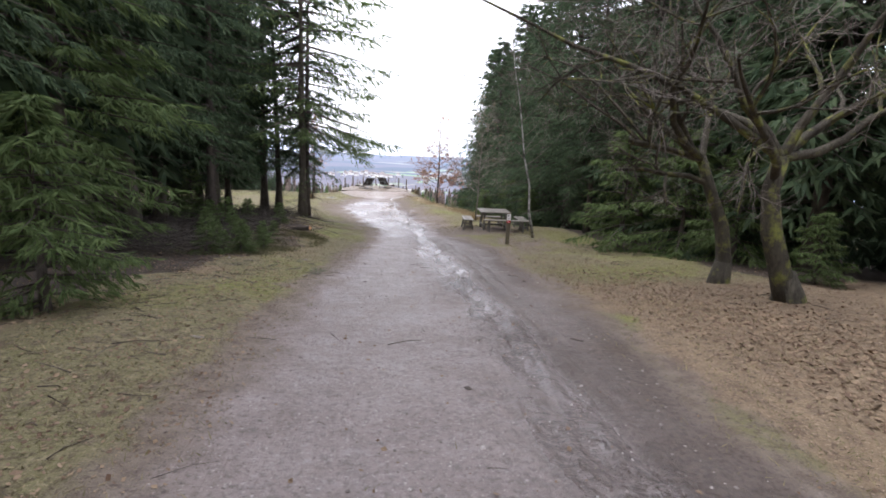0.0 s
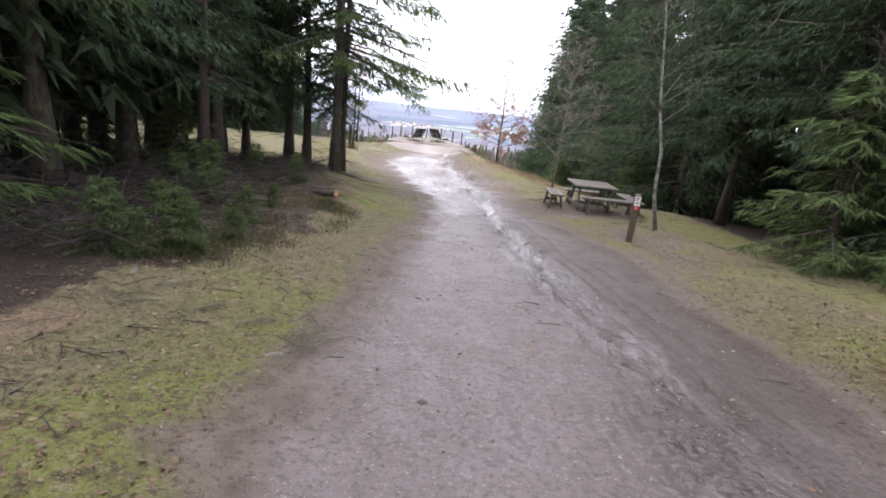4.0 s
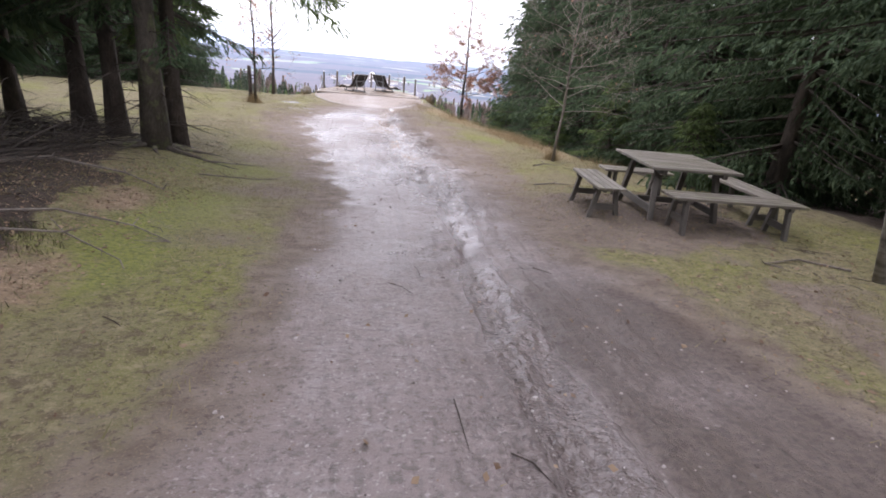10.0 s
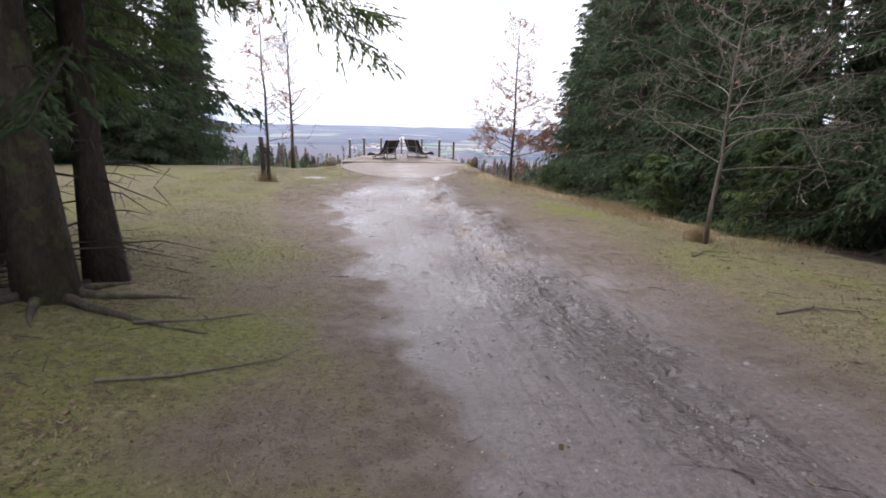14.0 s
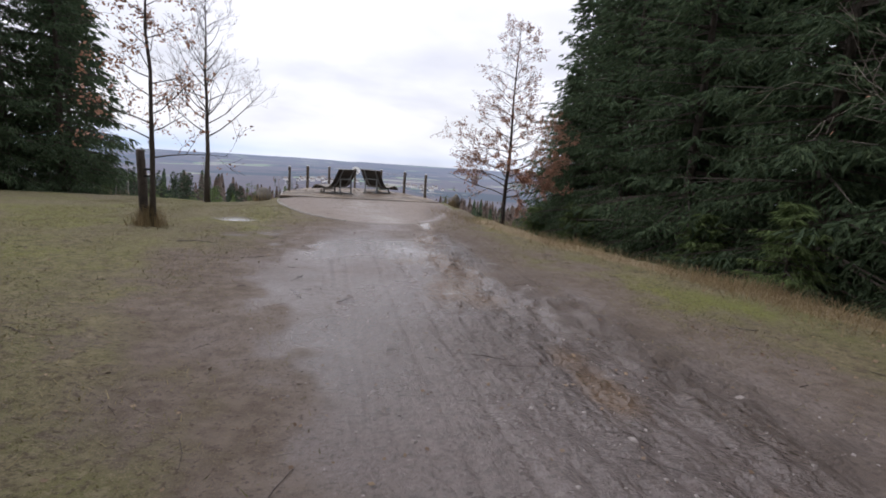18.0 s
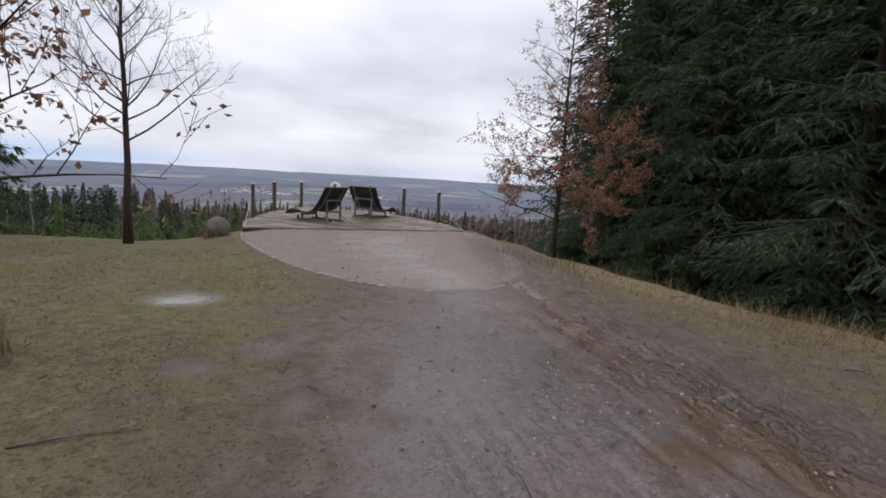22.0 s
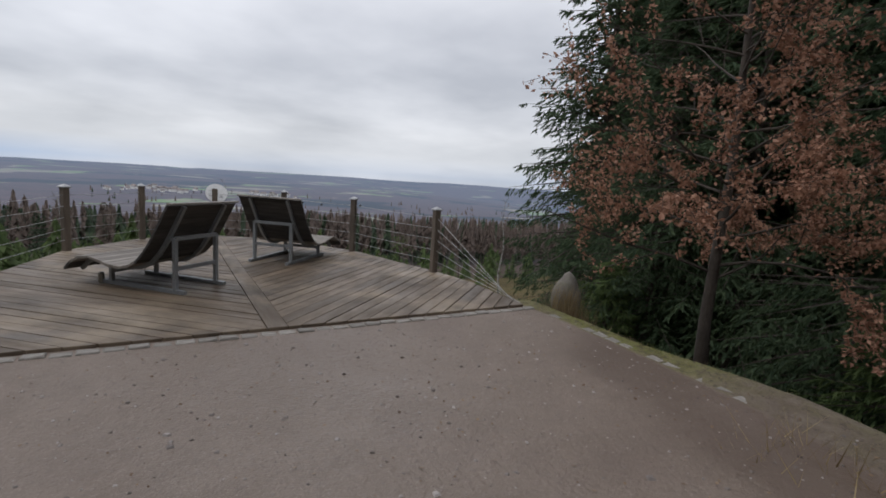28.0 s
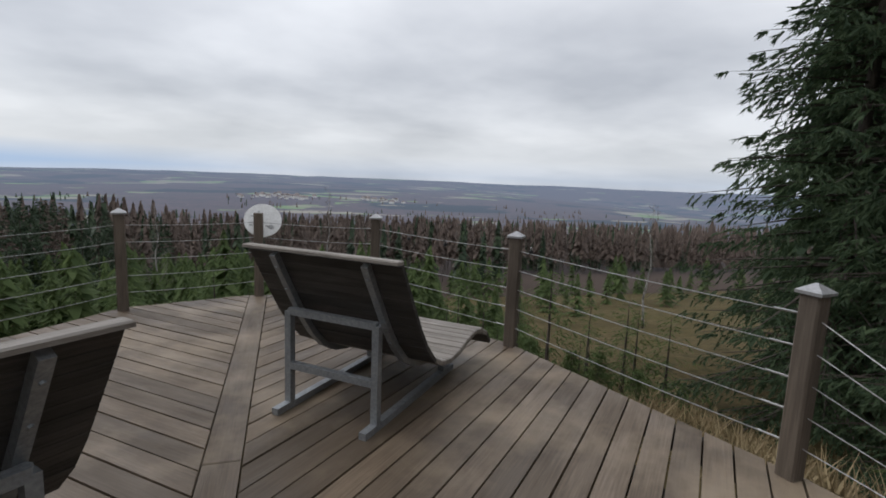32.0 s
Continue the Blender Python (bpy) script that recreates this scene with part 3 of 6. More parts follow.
    stain = np.exp(-(((c - np.interp(y, (-6.2, -5, -3), (0.99, 0.95, 0.92))) / 0.05) ** 2)) * smooth01(x, 0.6, 1.0) * smooth01(-y, 2.0, 4.0)
    dirty = smooth01(c, 0.58, 0.88) * (c < 1.01) * smooth01(x, 0.8, 1.7) * smooth01(-y, 0.4, 1.6) * (0.85 + 0.4 * value_noise(x, y, 0.6, 79))
    puddle = np.exp(-((((x + 3.42) / 0.50) ** 2 + ((y + 6.58) / 0.40) ** 2) ** 2))
    puddle = np.maximum(puddle, 0.8 * np.exp(-((((x + 3.15) / 0.3) ** 2 + ((y + 8.85) / 0.2) ** 2))) * (0.75 + 0.6 * value_noise(x, y, 0.22, 77)))
    puddle = np.maximum(puddle, 0.8 * np.exp(-((((x + 2.4) / 0.2) ** 2 + ((y + 9.5) / 0.28) ** 2))) * (0.75 + 0.6 * value_noise(x, y, 0.22, 78)))
    seep = 0.8 * np.exp(-(((x + 2.6) / 0.5) ** 2) - ((y + 8.2) / 0.7) ** 2) * (0.5 + 0.5 * value_noise(x, y, 0.5, 16))
    wet = np.clip(np.maximum.reduce([wetline, broad, side, puddle, seep]), 0, 1) * (c > 1.02) + 0.5 * stain
    x0, y0 = x, y
    x, y = x + 0.7 * value_noise(x0, y0, 1.7, 71) + 1.2 * value_noise(x0, y0, 5.0, 72), y + 1.6 * value_noise(x0, y0, 3.1, 73)
    litter = smooth01(wood_edge(y0) - x0 + 0.35 * value_noise(x0, y0, 0.9, 71) + 0.2 * value_noise(x0, y0, 0.3, 72), -0.25, 0.35) * smooth01(-y0, 19.5, 22) * (y0 > -60)
    litter = np.maximum(litter, smooth01(x - 5.6, -0.5, 0.9) * smooth01(-y0, 30, 33))
    x, y = x0, y0
    litter = np.maximum(litter, smooth01(x - edge_right(y), -0.6, 0.9) * (y < 6))
    litter = np.where(y > 0.5, np.clip(0.45 + 0.5 * value_noise(x, y, 3.0, 41), 0, 1), litter)
    litter = np.maximum(litter, 0.7 * np.exp(-(((x - 4.3) / 1.2) ** 2) - ((y + 24.2) / 1.3) ** 2))
    leafy = smooth01(x0 - path_right(y0) + 0.4 * value_noise(x, y, 0.7, 66), 0.0, 0.7) * smooth01(-y, 34.0, 37.5) * (y > -60)
    leafy = np.maximum(leafy, 0.75 * np.exp(-(((x - wood_edge(y) - 0.35) / 0.4) ** 2)) * smooth01(-y, 22, 24) * smooth01(value_noise(x, y, 1.1, 68), -0.5, 0.4))
    straw = np.exp(-(((x - edge_right(y) + 0.3) / 0.55) ** 2)) * smooth01(y, -18, -14) * smooth01(-y, 4, 6)
    straw = np.where(y > 0.8, np.clip(0.5 + 0.6 * value_noise(x, y, 2.0, 42), 0, 1), straw)
    for name, vals in (("soil", soil), ("circle", circle), ("wet", wet), ("litter", litter), ("straw", straw), ("earth", earth), ("leafy", leafy), ("stain", np.clip(np.maximum(stain, dirty), 0, 1)), ("clay", np.clip(1.15 * side + 0.3 * puddle, 0, 1)), ("mud", np.clip(muddy, 0, 1)), ("rutd", rutd), ("moss", np.maximum(np.exp(-(((x - path_left(y) + 1.5) / 0.75) ** 2)) * smooth01(-y, 14, 19) * (0.4 + 0.6 * smooth01(y, -33, -29)) * (0.55 + 0.75 * value_noise(x, y, 1.3, 91)), np.exp(-(((x - edge_right(y) + 1.7) / 0.8) ** 2)) * smooth01(-y, 9, 14) * smooth01(y, -29, -26) * (0.5 + 0.7 * value_noise(x, y, 1.6, 92)))), ("slope", smooth01(y, 0.4, 2.0) * smooth01(-y, -60, -45)), ("rutm", tread)):
        me.attributes.new(name, "FLOAT", "POINT").data.foreach_set("value", vals.astype(np.float32))
    # share of painted haze at each vertex, rising with distance
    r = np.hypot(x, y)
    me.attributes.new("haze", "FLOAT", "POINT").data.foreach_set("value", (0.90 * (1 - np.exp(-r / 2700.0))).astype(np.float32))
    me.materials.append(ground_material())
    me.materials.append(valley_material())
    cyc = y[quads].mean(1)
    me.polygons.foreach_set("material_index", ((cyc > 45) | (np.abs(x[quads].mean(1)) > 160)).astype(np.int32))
    return tagged(new("ground", me), "muddy forest track, mossy winter meadow and wooded valley", "ground", kind="structure")


def ground_material():
    t = Tree("forest_ground", 0.9)
    big, mid, clod, fine, grit = t.noise(0.4, 3), t.noise(1.7, 5, 0.65), t.noise(6, 4, 0.6), t.noise(24, 4, 0.65), t.noise(85, 3, 0.7)
    streak = t.noise(1.0, 4, 0.6, t.scaled(11, 0.8, 1))
    jit = t.math("ADD", t.math("MULTIPLY_ADD", clod, 0.7, -0.35), t.math("MULTIPLY_ADD", mid, 0.7, -0.35))
    mask = lambda name, lo=0.38, hi=0.62: t.step(t.math("ADD", t.attr(name), jit), lo, hi)  # noqa: E731
    # grass and moss
    grass = t.mix(t.step(mid, 0.35, 0.65), (0.172, 0.144, 0.078), (0.132, 0.122, 0.050))
    grass = t.mix(t.math("MULTIPLY", t.step(t.math("ADD", big, t.math("MULTIPLY", clod, 0.25)), 0.58, 0.74), 0.85), grass, (0.150, 0.160, 0.030))
    grass = t.mix(t.step(clod, 0.50, 0.66, 0, 0.75), grass, (0.085, 0.061, 0.039))
    grass = t.mix(t.step(fine, 0.52, 0.64, 0, 0.8), grass, (0.058, 0.045, 0.024))
    grass = t.mix(t.step(grit, 0.56, 0.66, 0, 0.85), grass, (0.272, 0.224, 0.143))
    patch = t.noise(10, 4, 0.7)
    grass = t.mix(t.step(patch, 0.55, 0.66, 0, 0.75), grass, (0.075, 0.058, 0.032))
    grass = t.mix(t.step(patch, 0.44, 0.34, 0, 0.7), grass, (0.250, 0.212, 0.125))
    moss = t.mix(t.step(fine, 0.4, 0.62), (0.185, 0.205, 0.036), (0.095, 0.108, 0.024))
    grass = t.mix(t.math("MULTIPLY", t.step(t.math("ADD", t.attr("moss"), jit), 0.35, 0.85), 0.66), grass, moss)
    # needle and leaf litter
    litter = t.mix(t.step(clod, 0.35, 0.65), (0.024, 0.016, 0.011), (0.048, 0.031, 0.020))
    litter = t.mix(t.step(fine, 0.5, 0.62, 0, 0.8), litter, (0.026, 0.017, 0.012))
    litter = t.mix(t.step(grit, 0.57, 0.69, 0, 0.75), litter, (0.105, 0.066, 0.040))
    # dry leaves trodden into pale dead grass
    leafy = t.mix(t.step(clod, 0.35, 0.65), (0.150, 0.104, 0.066), (0.240, 0.176, 0.108))
    leafy = t.mix(t.step(fine, 0.52, 0.64, 0, 0.75), leafy, (0.075, 0.048, 0.032))
    leafy = t.mix(t.step(t.noise(40, 3, 0.6), 0.56, 0.64, 0, 0.8), leafy, (0.34, 0.255, 0.175))
    # trodden soil and fine gravel
    soil = t.mix(t.step(mid, 0.3, 0.7), (0.194, 0.157, 0.147), (0.274, 0.229, 0.216))
    soil = t.mix(t.math("MULTIPLY", t.step(streak, 0.54, 0.68, 0, 0.5), t.step(mid, 0.42, 0.6)), soil, (0.106, 0.085, 0.079))
    soil = t.mix(t.step(fine, 0.50, 0.62, 0, 0.7), soil, (0.098, 0.076, 0.068))
    soil = t.mix(t.step(t.noise(42, 3, 0.6), 0.60, 0.68, 0, 0.8), soil, (0.430, 0.385, 0.365))
    soil = t.mix(t.step(patch, 0.54, 0.66, 0, 0.55), soil, (0.118, 0.098, 0.092))
    soil = t.mix(t.step(patch, 0.42, 0.32, 0, 0.5), soil, (0.330, 0.296, 0.288))
    earth = t.mix(t.step(clod, 0.4, 0.6), (0.118, 0.088, 0.070), (0.180, 0.142, 0.116))
    earth = t.mix(t.step(fine, 0.54, 0.64, 0, 0.7), earth, (0.060, 0.042, 0.032))
    earth = t.mix(t.step(grit, 0.56, 0.68, 0, 0.7), earth, (0.265, 0.203, 0.133))
    circ = t.mix(t.step(mid, 0.3, 0.7), (0.160, 0.121, 0.094), (0.212, 0.165, 0.132))
    circ = t.mix(t.step(fine, 0.58, 0.68, 0, 0.55), circ, (0.128, 0.095, 0.082))
    circ = t.mix(t.step(grit, 0.58, 0.68, 0, 0.6), circ, (0.365, 0.312, 0.285))
    straw = t.mix(t.step(fine, 0.4, 0.6), (0.143, 0.101, 0.053), (0.300, 0.240, 0.143))
    col = t.mix(mask("litter"), grass, litter)
    col = t.mix(mask("leafy", 0.3, 0.7), col, leafy)
    col = t.mix(mask("straw", 0.45, 0.7), col, straw)
    rank = t.mix(t.step(clod, 0.35, 0.65), (0.058, 0.044, 0.020), (0.120, 0.094, 0.042))
    rank = t.mix(t.step(mid, 0.5, 0.62, 0, 0.7), rank, (0.036, 0.040, 0.017))
    col = t.mix(t.math("MULTIPLY", t.attr("slope"), 0.85), col, rank)
    near = lambda name, lo, hi: t.step(t.math("ADD", t.attr(name), t.math("MULTIPLY", jit, 0.6)), lo, hi)  # noqa: E731
    col = t.mix(t.math("MULTIPLY", near("earth", 0.25, 0.75), 0.92), col, earth)
    col = t.mix(near("soil", 0.08, 1.05), col, soil)
    wet = t.attr("wet")
    wetm = t.step(t.math("ADD", wet, t.math("MULTIPLY", jit, 0.45)), 0.25, 0.75)
    col = t.mix(t.math("MULTIPLY", wetm, 0.5), col, (0.078, 0.064, 0.060))
    ooze = t.mix(t.step(fine, 0.4, 0.62), (0.100, 0.074, 0.058), (0.052, 0.037, 0.029))
    col = t.mix(t.math("MULTIPLY", t.step(t.math("ADD", t.attr("mud"), jit), 0.2, 0.65), 0.82), col, ooze)
    # treads pressed along the ruts
    ph = t.math("ADD", t.math("MULTIPLY", t.attr("rutd"), 62.0), t.math("MULTIPLY", mid, 20.0))
    groove = t.math("MULTIPLY", t.math("MULTIPLY_ADD", t.math("SINE", ph), 0.5, 0.5), t.math("MULTIPLY", t.attr("rutm"), t.step(clod, 0.38, 0.58, 0.25, 1.0)))
    col = t.mix(t.math("MULTIPLY", groove, 0.75), col, (0.070, 0.052, 0.042))
    col = t.mix(t.math("MULTIPLY", t.math("MULTIPLY", t.step(t.noise(15, 3, 0.6), 0.46, 0.58), t.attr("rutm")), 0.55), col, (0.066, 0.050, 0.044))
    col = t.mix(t.math("MULTIPLY", t.step(t.math("ADD", t.attr("clay"), jit), 0.2, 0.75), 0.9), col, (0.122, 0.078, 0.047))
    circ = t.mix(t.math("MULTIPLY", t.step(t.math("ADD", t.attr("stain"), jit), 0.2, 0.8), 0.7), circ, (0.095, 0.065, 0.048))
    circ = t.mix(t.step(t.noise(0.9, 5, 0.65), 0.5, 0.66, 0, 0.4), circ, (0.135, 0.098, 0.080))
    col = t.mix(t.attr("circle"), col, circ)
    rough = t.math("SUBTRACT", 0.92, t.math("MULTIPLY", t.attr("soil"), 0.30))
    rough = t.math("SUBTRACT", rough, t.math("MULTIPLY", wetm, 0.50))
    rough = t.math("SUBTRACT", rough, t.math("MULTIPLY", t.attr("circle"), 0.30))
    pool = t.step(t.math("ADD", wet, t.math("MULTIPLY", jit, 0.5)), 0.8, 0.96)
    rough = t.math("MAXIMUM", t.math("SUBTRACT", rough, t.math("MULTIPLY", pool, 0.4)), 0.05)
    height = t.math("ADD", t.math("MULTIPLY", fine, 1.15), t.math("MULTIPLY", grit, 0.5))
    height = t.math("ADD", height, t.math("MULTIPLY", clod, 0.8))
    height = t.math("ADD", height, t.math("MULTIPLY", t.math("MULTIPLY", streak, t.step(mid, 0.4, 0.62, 0.2, 1.7)), t.attr("soil")))
    height = t.math("MULTIPLY", height, t.math("SUBTRACT", 1.0, t.math("MULTIPLY", pool, 0.96)))
    height = t.math("MULTIPLY", height, t.math("SUBTRACT", 1.0, t.math("MULTIPLY", wetm, 0.58)))
    height = t.math("SUBTRACT", height, t.math("MULTIPLY", groove, 0.8))
    crumbs = t.step(t.noise(15, 3, 0.6), 0.42, 0.6)
    height = t.math("ADD", height, t.math("MULTIPLY", t.math("MULTIPLY", crumbs, t.attr("rutm")), 1.3))
    height = t.math("MULTIPLY", height, t.math("SUBTRACT", 1.0, t.math("MULTIPLY", t.attr("circle"), 0.55)))
    t.put(t.math("MULTIPLY_ADD", t.attr("slope"), -0.42, 0.5), t.b.inputs["Specular IOR Level"])
    t.bump(height, 0.8, 0.03)
    return t.done(col, rough)


def valley_material():
    """The wooded valley: winter woods, clearings and fields, with air haze painted on as a blue glow growing with
    distance.
    """
    t = Tree("wooded_valley", 0.95)
    t.b.inputs["Specular IOR Level"].default_value = 0.05
    plots = t.scaled(0.55, 1.0, 1.0)
    n1, n2, n3 = t.noise(0.0052, 4, 0.55, plots), t.noise(0.02, 5, 0.7), t.noise(0.0036, 5, 0.6, plots)
    fine = t.noise(0.12, 4, 0.7)
    woods = t.mix(t.step(n2, 0.35, 0.65), (0.118, 0.076, 0.072), (0.066, 0.056, 0.048))
    woods = t.mix(t.step(fine, 0.4, 0.7, 0, 0.5), woods, (0.16, 0.112, 0.100))
    field = t.mix(t.step(t.noise(0.008, 2), 0.45, 0.55), (0.20, 0.30, 0.10), (0.34, 0.30, 0.22))
    col = t.mix(t.step(n3, 0.54, 0.57, 0, 0.9), woods, (0.018, 0.026, 0.022))
    col = t.mix(t.math("MULTIPLY", t.step(n1, 0.585, 0.60), t.step(t.attr("haze"), 0.16, 0.24)), col, field)
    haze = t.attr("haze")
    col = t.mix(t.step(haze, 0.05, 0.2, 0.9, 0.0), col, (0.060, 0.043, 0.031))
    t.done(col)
    # this pale blue emission stands in for haze in the air
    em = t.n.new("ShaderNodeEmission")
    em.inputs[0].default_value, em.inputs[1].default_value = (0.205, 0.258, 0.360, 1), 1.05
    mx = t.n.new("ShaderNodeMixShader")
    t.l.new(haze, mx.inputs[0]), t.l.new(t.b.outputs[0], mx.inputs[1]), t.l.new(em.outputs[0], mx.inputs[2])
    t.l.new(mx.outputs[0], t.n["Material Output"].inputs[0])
    return t.m


build_ground()


# ---- trees ----
def spruce_parts(seed, height, base, radius, spacing=0.3, per=7, node=0.2, spray=0.24, blades=8, dead=0.0, droop=0.35, sides=8, lean=0.0, girth=1.0, hang=0.6, taper=0.75, limb_min=0.6, extra=(), width=1.0, scatter=0.12, tip=0.8, coarse=1.1, thin=0.0):
    """Trunk, branch and needle geometry of a spruce with whorled, drooping boughs."""
    rng = random.Random(seed)
    nrg = np.random.default_rng(seed)
    trunk, limbs = Geo(), Geo()
    r0 = (0.011 * height + 0.035) * girth
    pts = [(lean * z * z / height + rng.uniform(-0.01, 0.01) * (z > 0.3), rng.uniform(-0.01, 0.01) * (z > 0.3), z) for z in np.linspace(-0.3, height, 10)]
    trunk.tube(pts, [r0 * (1.55 if k == 0 else 1 - 0.97 * k / 9) for k in range(10)], sides, wob=0.06, rng=rng)
    flare = [(0, 0, -0.3), (0, 0, 0.05), (0, 0, 0.35), (0, 0, 0.8)]
    trunk.tube(flare, [r0 * 1.7, r0 * 1.35, r0 * 1.08, r0 * 0.95], sides, wob=0.12, rng=rng)
    P, D, T, S = [], [], [], []
    z = base
    specs = [(bz, 0.0, radians(az), L, rise, sag, 0.3) for bz, az, L, rise, sag in extra]
    while z < height - 0.15:
        rel = (z - base) / (height - base)
        reach = radius * (1 - rel) ** taper * (0.72 + 0.28 * min(1, rel * 5)) + 0.15
        for k in range(max(2, round(per * (1 - thin * min(1.0, rel / 0.45))))):
            rise = 0.35 * rel - 0.05 + rng.uniform(-0.1, 0.1)
            sag = droop * (1 - 0.6 * rel) * rng.uniform(0.7, 1.3)
            specs.append((z + rng.uniform(-scatter, scatter), rel, rng.uniform(0, 2 * math.pi), reach * rng.uniform(0.6, 1.15), rise, sag, 0.8 + coarse * rel))
        z += spacing * rng.uniform(0.75, 1.2) * (1 - 0.35 * rel)
    for bz, rel, az, L, rise, sag, step in specs:
        d = np.array((math.cos(az), math.sin(az), 0.0))
        side = np.array((-d[1], d[0], 0.0))

        def at(s):
            s = np.asarray(s, float)[..., None]
            return d * (s * L * 0.96) + np.array((lean * bz * bz / height, 0, bz)) + np.array((0, 0, L)) * (rise * s - sag * s * s + 0.55 * sag * s**4)

        if L > limb_min:
            limbs.tube([tuple(p) for p in at((0.0, 0.3, 0.65, 1.0) if step == 0.3 else (0.0, 0.5, 1.0))], ([0.03, 0.022, 0.014, 0.003] if step == 0.3 else [0.012 + 0.011 * L, 0.006 + 0.005 * L, 0.003]), 3, caps=False)
        n = max(3, int(L / (node * step)))
        s = (0.42 if step == 0.3 else 0.12) + (0.58 if step == 0.3 else 0.88) * (np.arange(n) + nrg.random(n)) / n
        p = at(s)
        tl = np.minimum(0.8, 0.36 * L * (1.15 - s) + 0.1) * nrg.uniform(0.6, 1.25, n)
        for sgn in (-1, 1):
            td = d * nrg.uniform(0.4, 0.9, (n, 1)) + side * (sgn * nrg.uniform(0.35, 1.0, (n, 1)))
            td[:, 2] -= nrg.uniform(0.1, 0.35 + hang * (1 - rel), n)
            td /= np.linalg.norm(td, axis=1, keepdims=True)
            P.append(p), D.append(td), T.append(tl), S.append(np.full(n, 0.6 if step == 0.3 else 0.85 + tip * rel))
    P, D, T, S = np.concatenate(P), np.concatenate(D), np.concatenate(T), np.concatenate(S)[:, None] * spray
    m = len(P)
    o = P[:, None] + D[:, None] * (T[:, None] * (np.arange(blades) + 0.6 * nrg.random((m, blades))) / blades)[..., None]
    bd = D[:, None] + nrg.uniform((-0.55, -0.55, -0.6), (0.55, 0.55, 0.15), (m, blades, 3))
    bd /= np.linalg.norm(bd, axis=-1, keepdims=True)
    w = np.cross(bd, nrg.uniform((-1, -1, 0.5), (1, 1, 0.8), (m, blades, 3)))
    w *= (S * width * nrg.uniform(0.055, 0.125, (m, blades)) / np.maximum(np.linalg.norm(w, axis=-1), 0.2))[..., None]
    tip = o + bd * (S * nrg.uniform(0.7, 1.3, (m, blades)))[..., None]
    V = np.stack([o - w, o + w, tip], 2).reshape(-1, 3)
    if dead:
        zz = 0.5
        while zz < base + 1.0:
            for _ in range(3):
                az, L = rng.uniform(0, 6.28), rng.uniform(0.4, 1.7) * dead
                d = Vector((math.cos(az), math.sin(az), rng.uniform(-0.25, 0.05)))
                a = Vector((0, 0, zz + rng.uniform(-0.1, 0.1)))
                limbs.tube([a, a + d * (L * 0.5), a + d * L + Vector((0, 0, -0.15 * L))], [0.014, 0.009, 0.003], 3, caps=False)
                for _ in range(3):
                    q = a + d * (L * rng.uniform(0.3, 0.95))
                    limbs.tube([q, q + Vector((rng.uniform(-0.3, 0.3), rng.uniform(-0.3, 0.3), rng.uniform(-0.25, 0.05)))], [0.005, 0.002], 3, caps=False)
            zz += 0.3
    needles = Geo()
    needles.v, needles.f = V.tolist(), np.arange(len(V)).reshape(-1, 3).tolist()
    return trunk, limbs, needles


def spruce(name, label, seed, height, base, radius, bark, needle, group, **more):
    trunk, limbs, needles = spruce_parts(seed, height, base, radius, **more)
    t = thing(name, Matrix(), label, "spruce tree", group)
    part("trunk", trunk, bark, t, smooth=True)
    part("bough_framework", limbs, m_spruce_bark, t)["kind"] = "stuff"
    part("needle_crown", needles, needle, t)["kind"] = "stuff"
    return t


def plant(model, x, y, turn, scale=1.0, sink=0.05, first=False):
    m = pose(x, y, gz(x, y) - sink, 0, 0, turn) @ Matrix.Scale(scale, 4)
    if first:
        model.matrix_basis = m
        return model
    return copy_scaled(model, m)


def copy_scaled(model, m):
    c = copy_thing(model, Matrix())
    c.matrix_basis = m
    return c


PLACED = set()


def scatter_from(models, spots):
    for x, y, which, turn, scale in spots:
        plant(models[which], x, y, turn, scale, first=models[which].name not in PLACED)
        PLACED.add(models[which].name)


FULL = "dense dark green spruce with boughs sweeping to the ground"
BARE = "tall dark spruce with a shaded bare lower trunk"
wall = [
    spruce("spruce", FULL, 11, 16.0, 0.3, 3.9, m_spruce_bark, m_needle, "spruces along the slope", droop=0.5, spacing=0.3, per=7, node=0.21, spray=0.135, blades=12, width=1.7, hang=1.1, scatter=0.3, tip=0.7, coarse=1.5, thin=0.15),
    spruce("spruce", FULL, 12, 14.0, 0.4, 3.5, m_spruce_bark, m_needle, "spruces along the slope", droop=0.45, spacing=0.3, per=7, node=0.21, spray=0.135, blades=12, width=1.7, hang=1.1, scatter=0.3, tip=0.7, coarse=1.5, thin=0.15),
    spruce("spruce", "dense dark green spruce with a dark hollow below its boughs", 15, 15.0, 3.0, 3.7, m_spruce_bark, m_needle, "spruces along the slope", dead=1.0, girth=0.65, droop=0.42, spacing=0.3, per=7, node=0.21, spray=0.135, blades=12, width=1.7, hang=1.0, scatter=0.3, tip=0.7, coarse=1.5, thin=0.15),
    spruce("spruce", BARE, 13, 15.0, 2.0, 3.2, m_spruce_bark, m_needle, "spruces along the slope", spray=0.46, node=0.55, blades=5, dead=0.8, limb_min=1.6, width=1.5),
    spruce("spruce", FULL, 14, 15.0, 0.5, 3.4, m_spruce_bark, m_needle, "spruces along the slope", spray=0.56, node=0.9, blades=5, limb_min=3, width=2.4, hang=1.0, scatter=0.3),
]
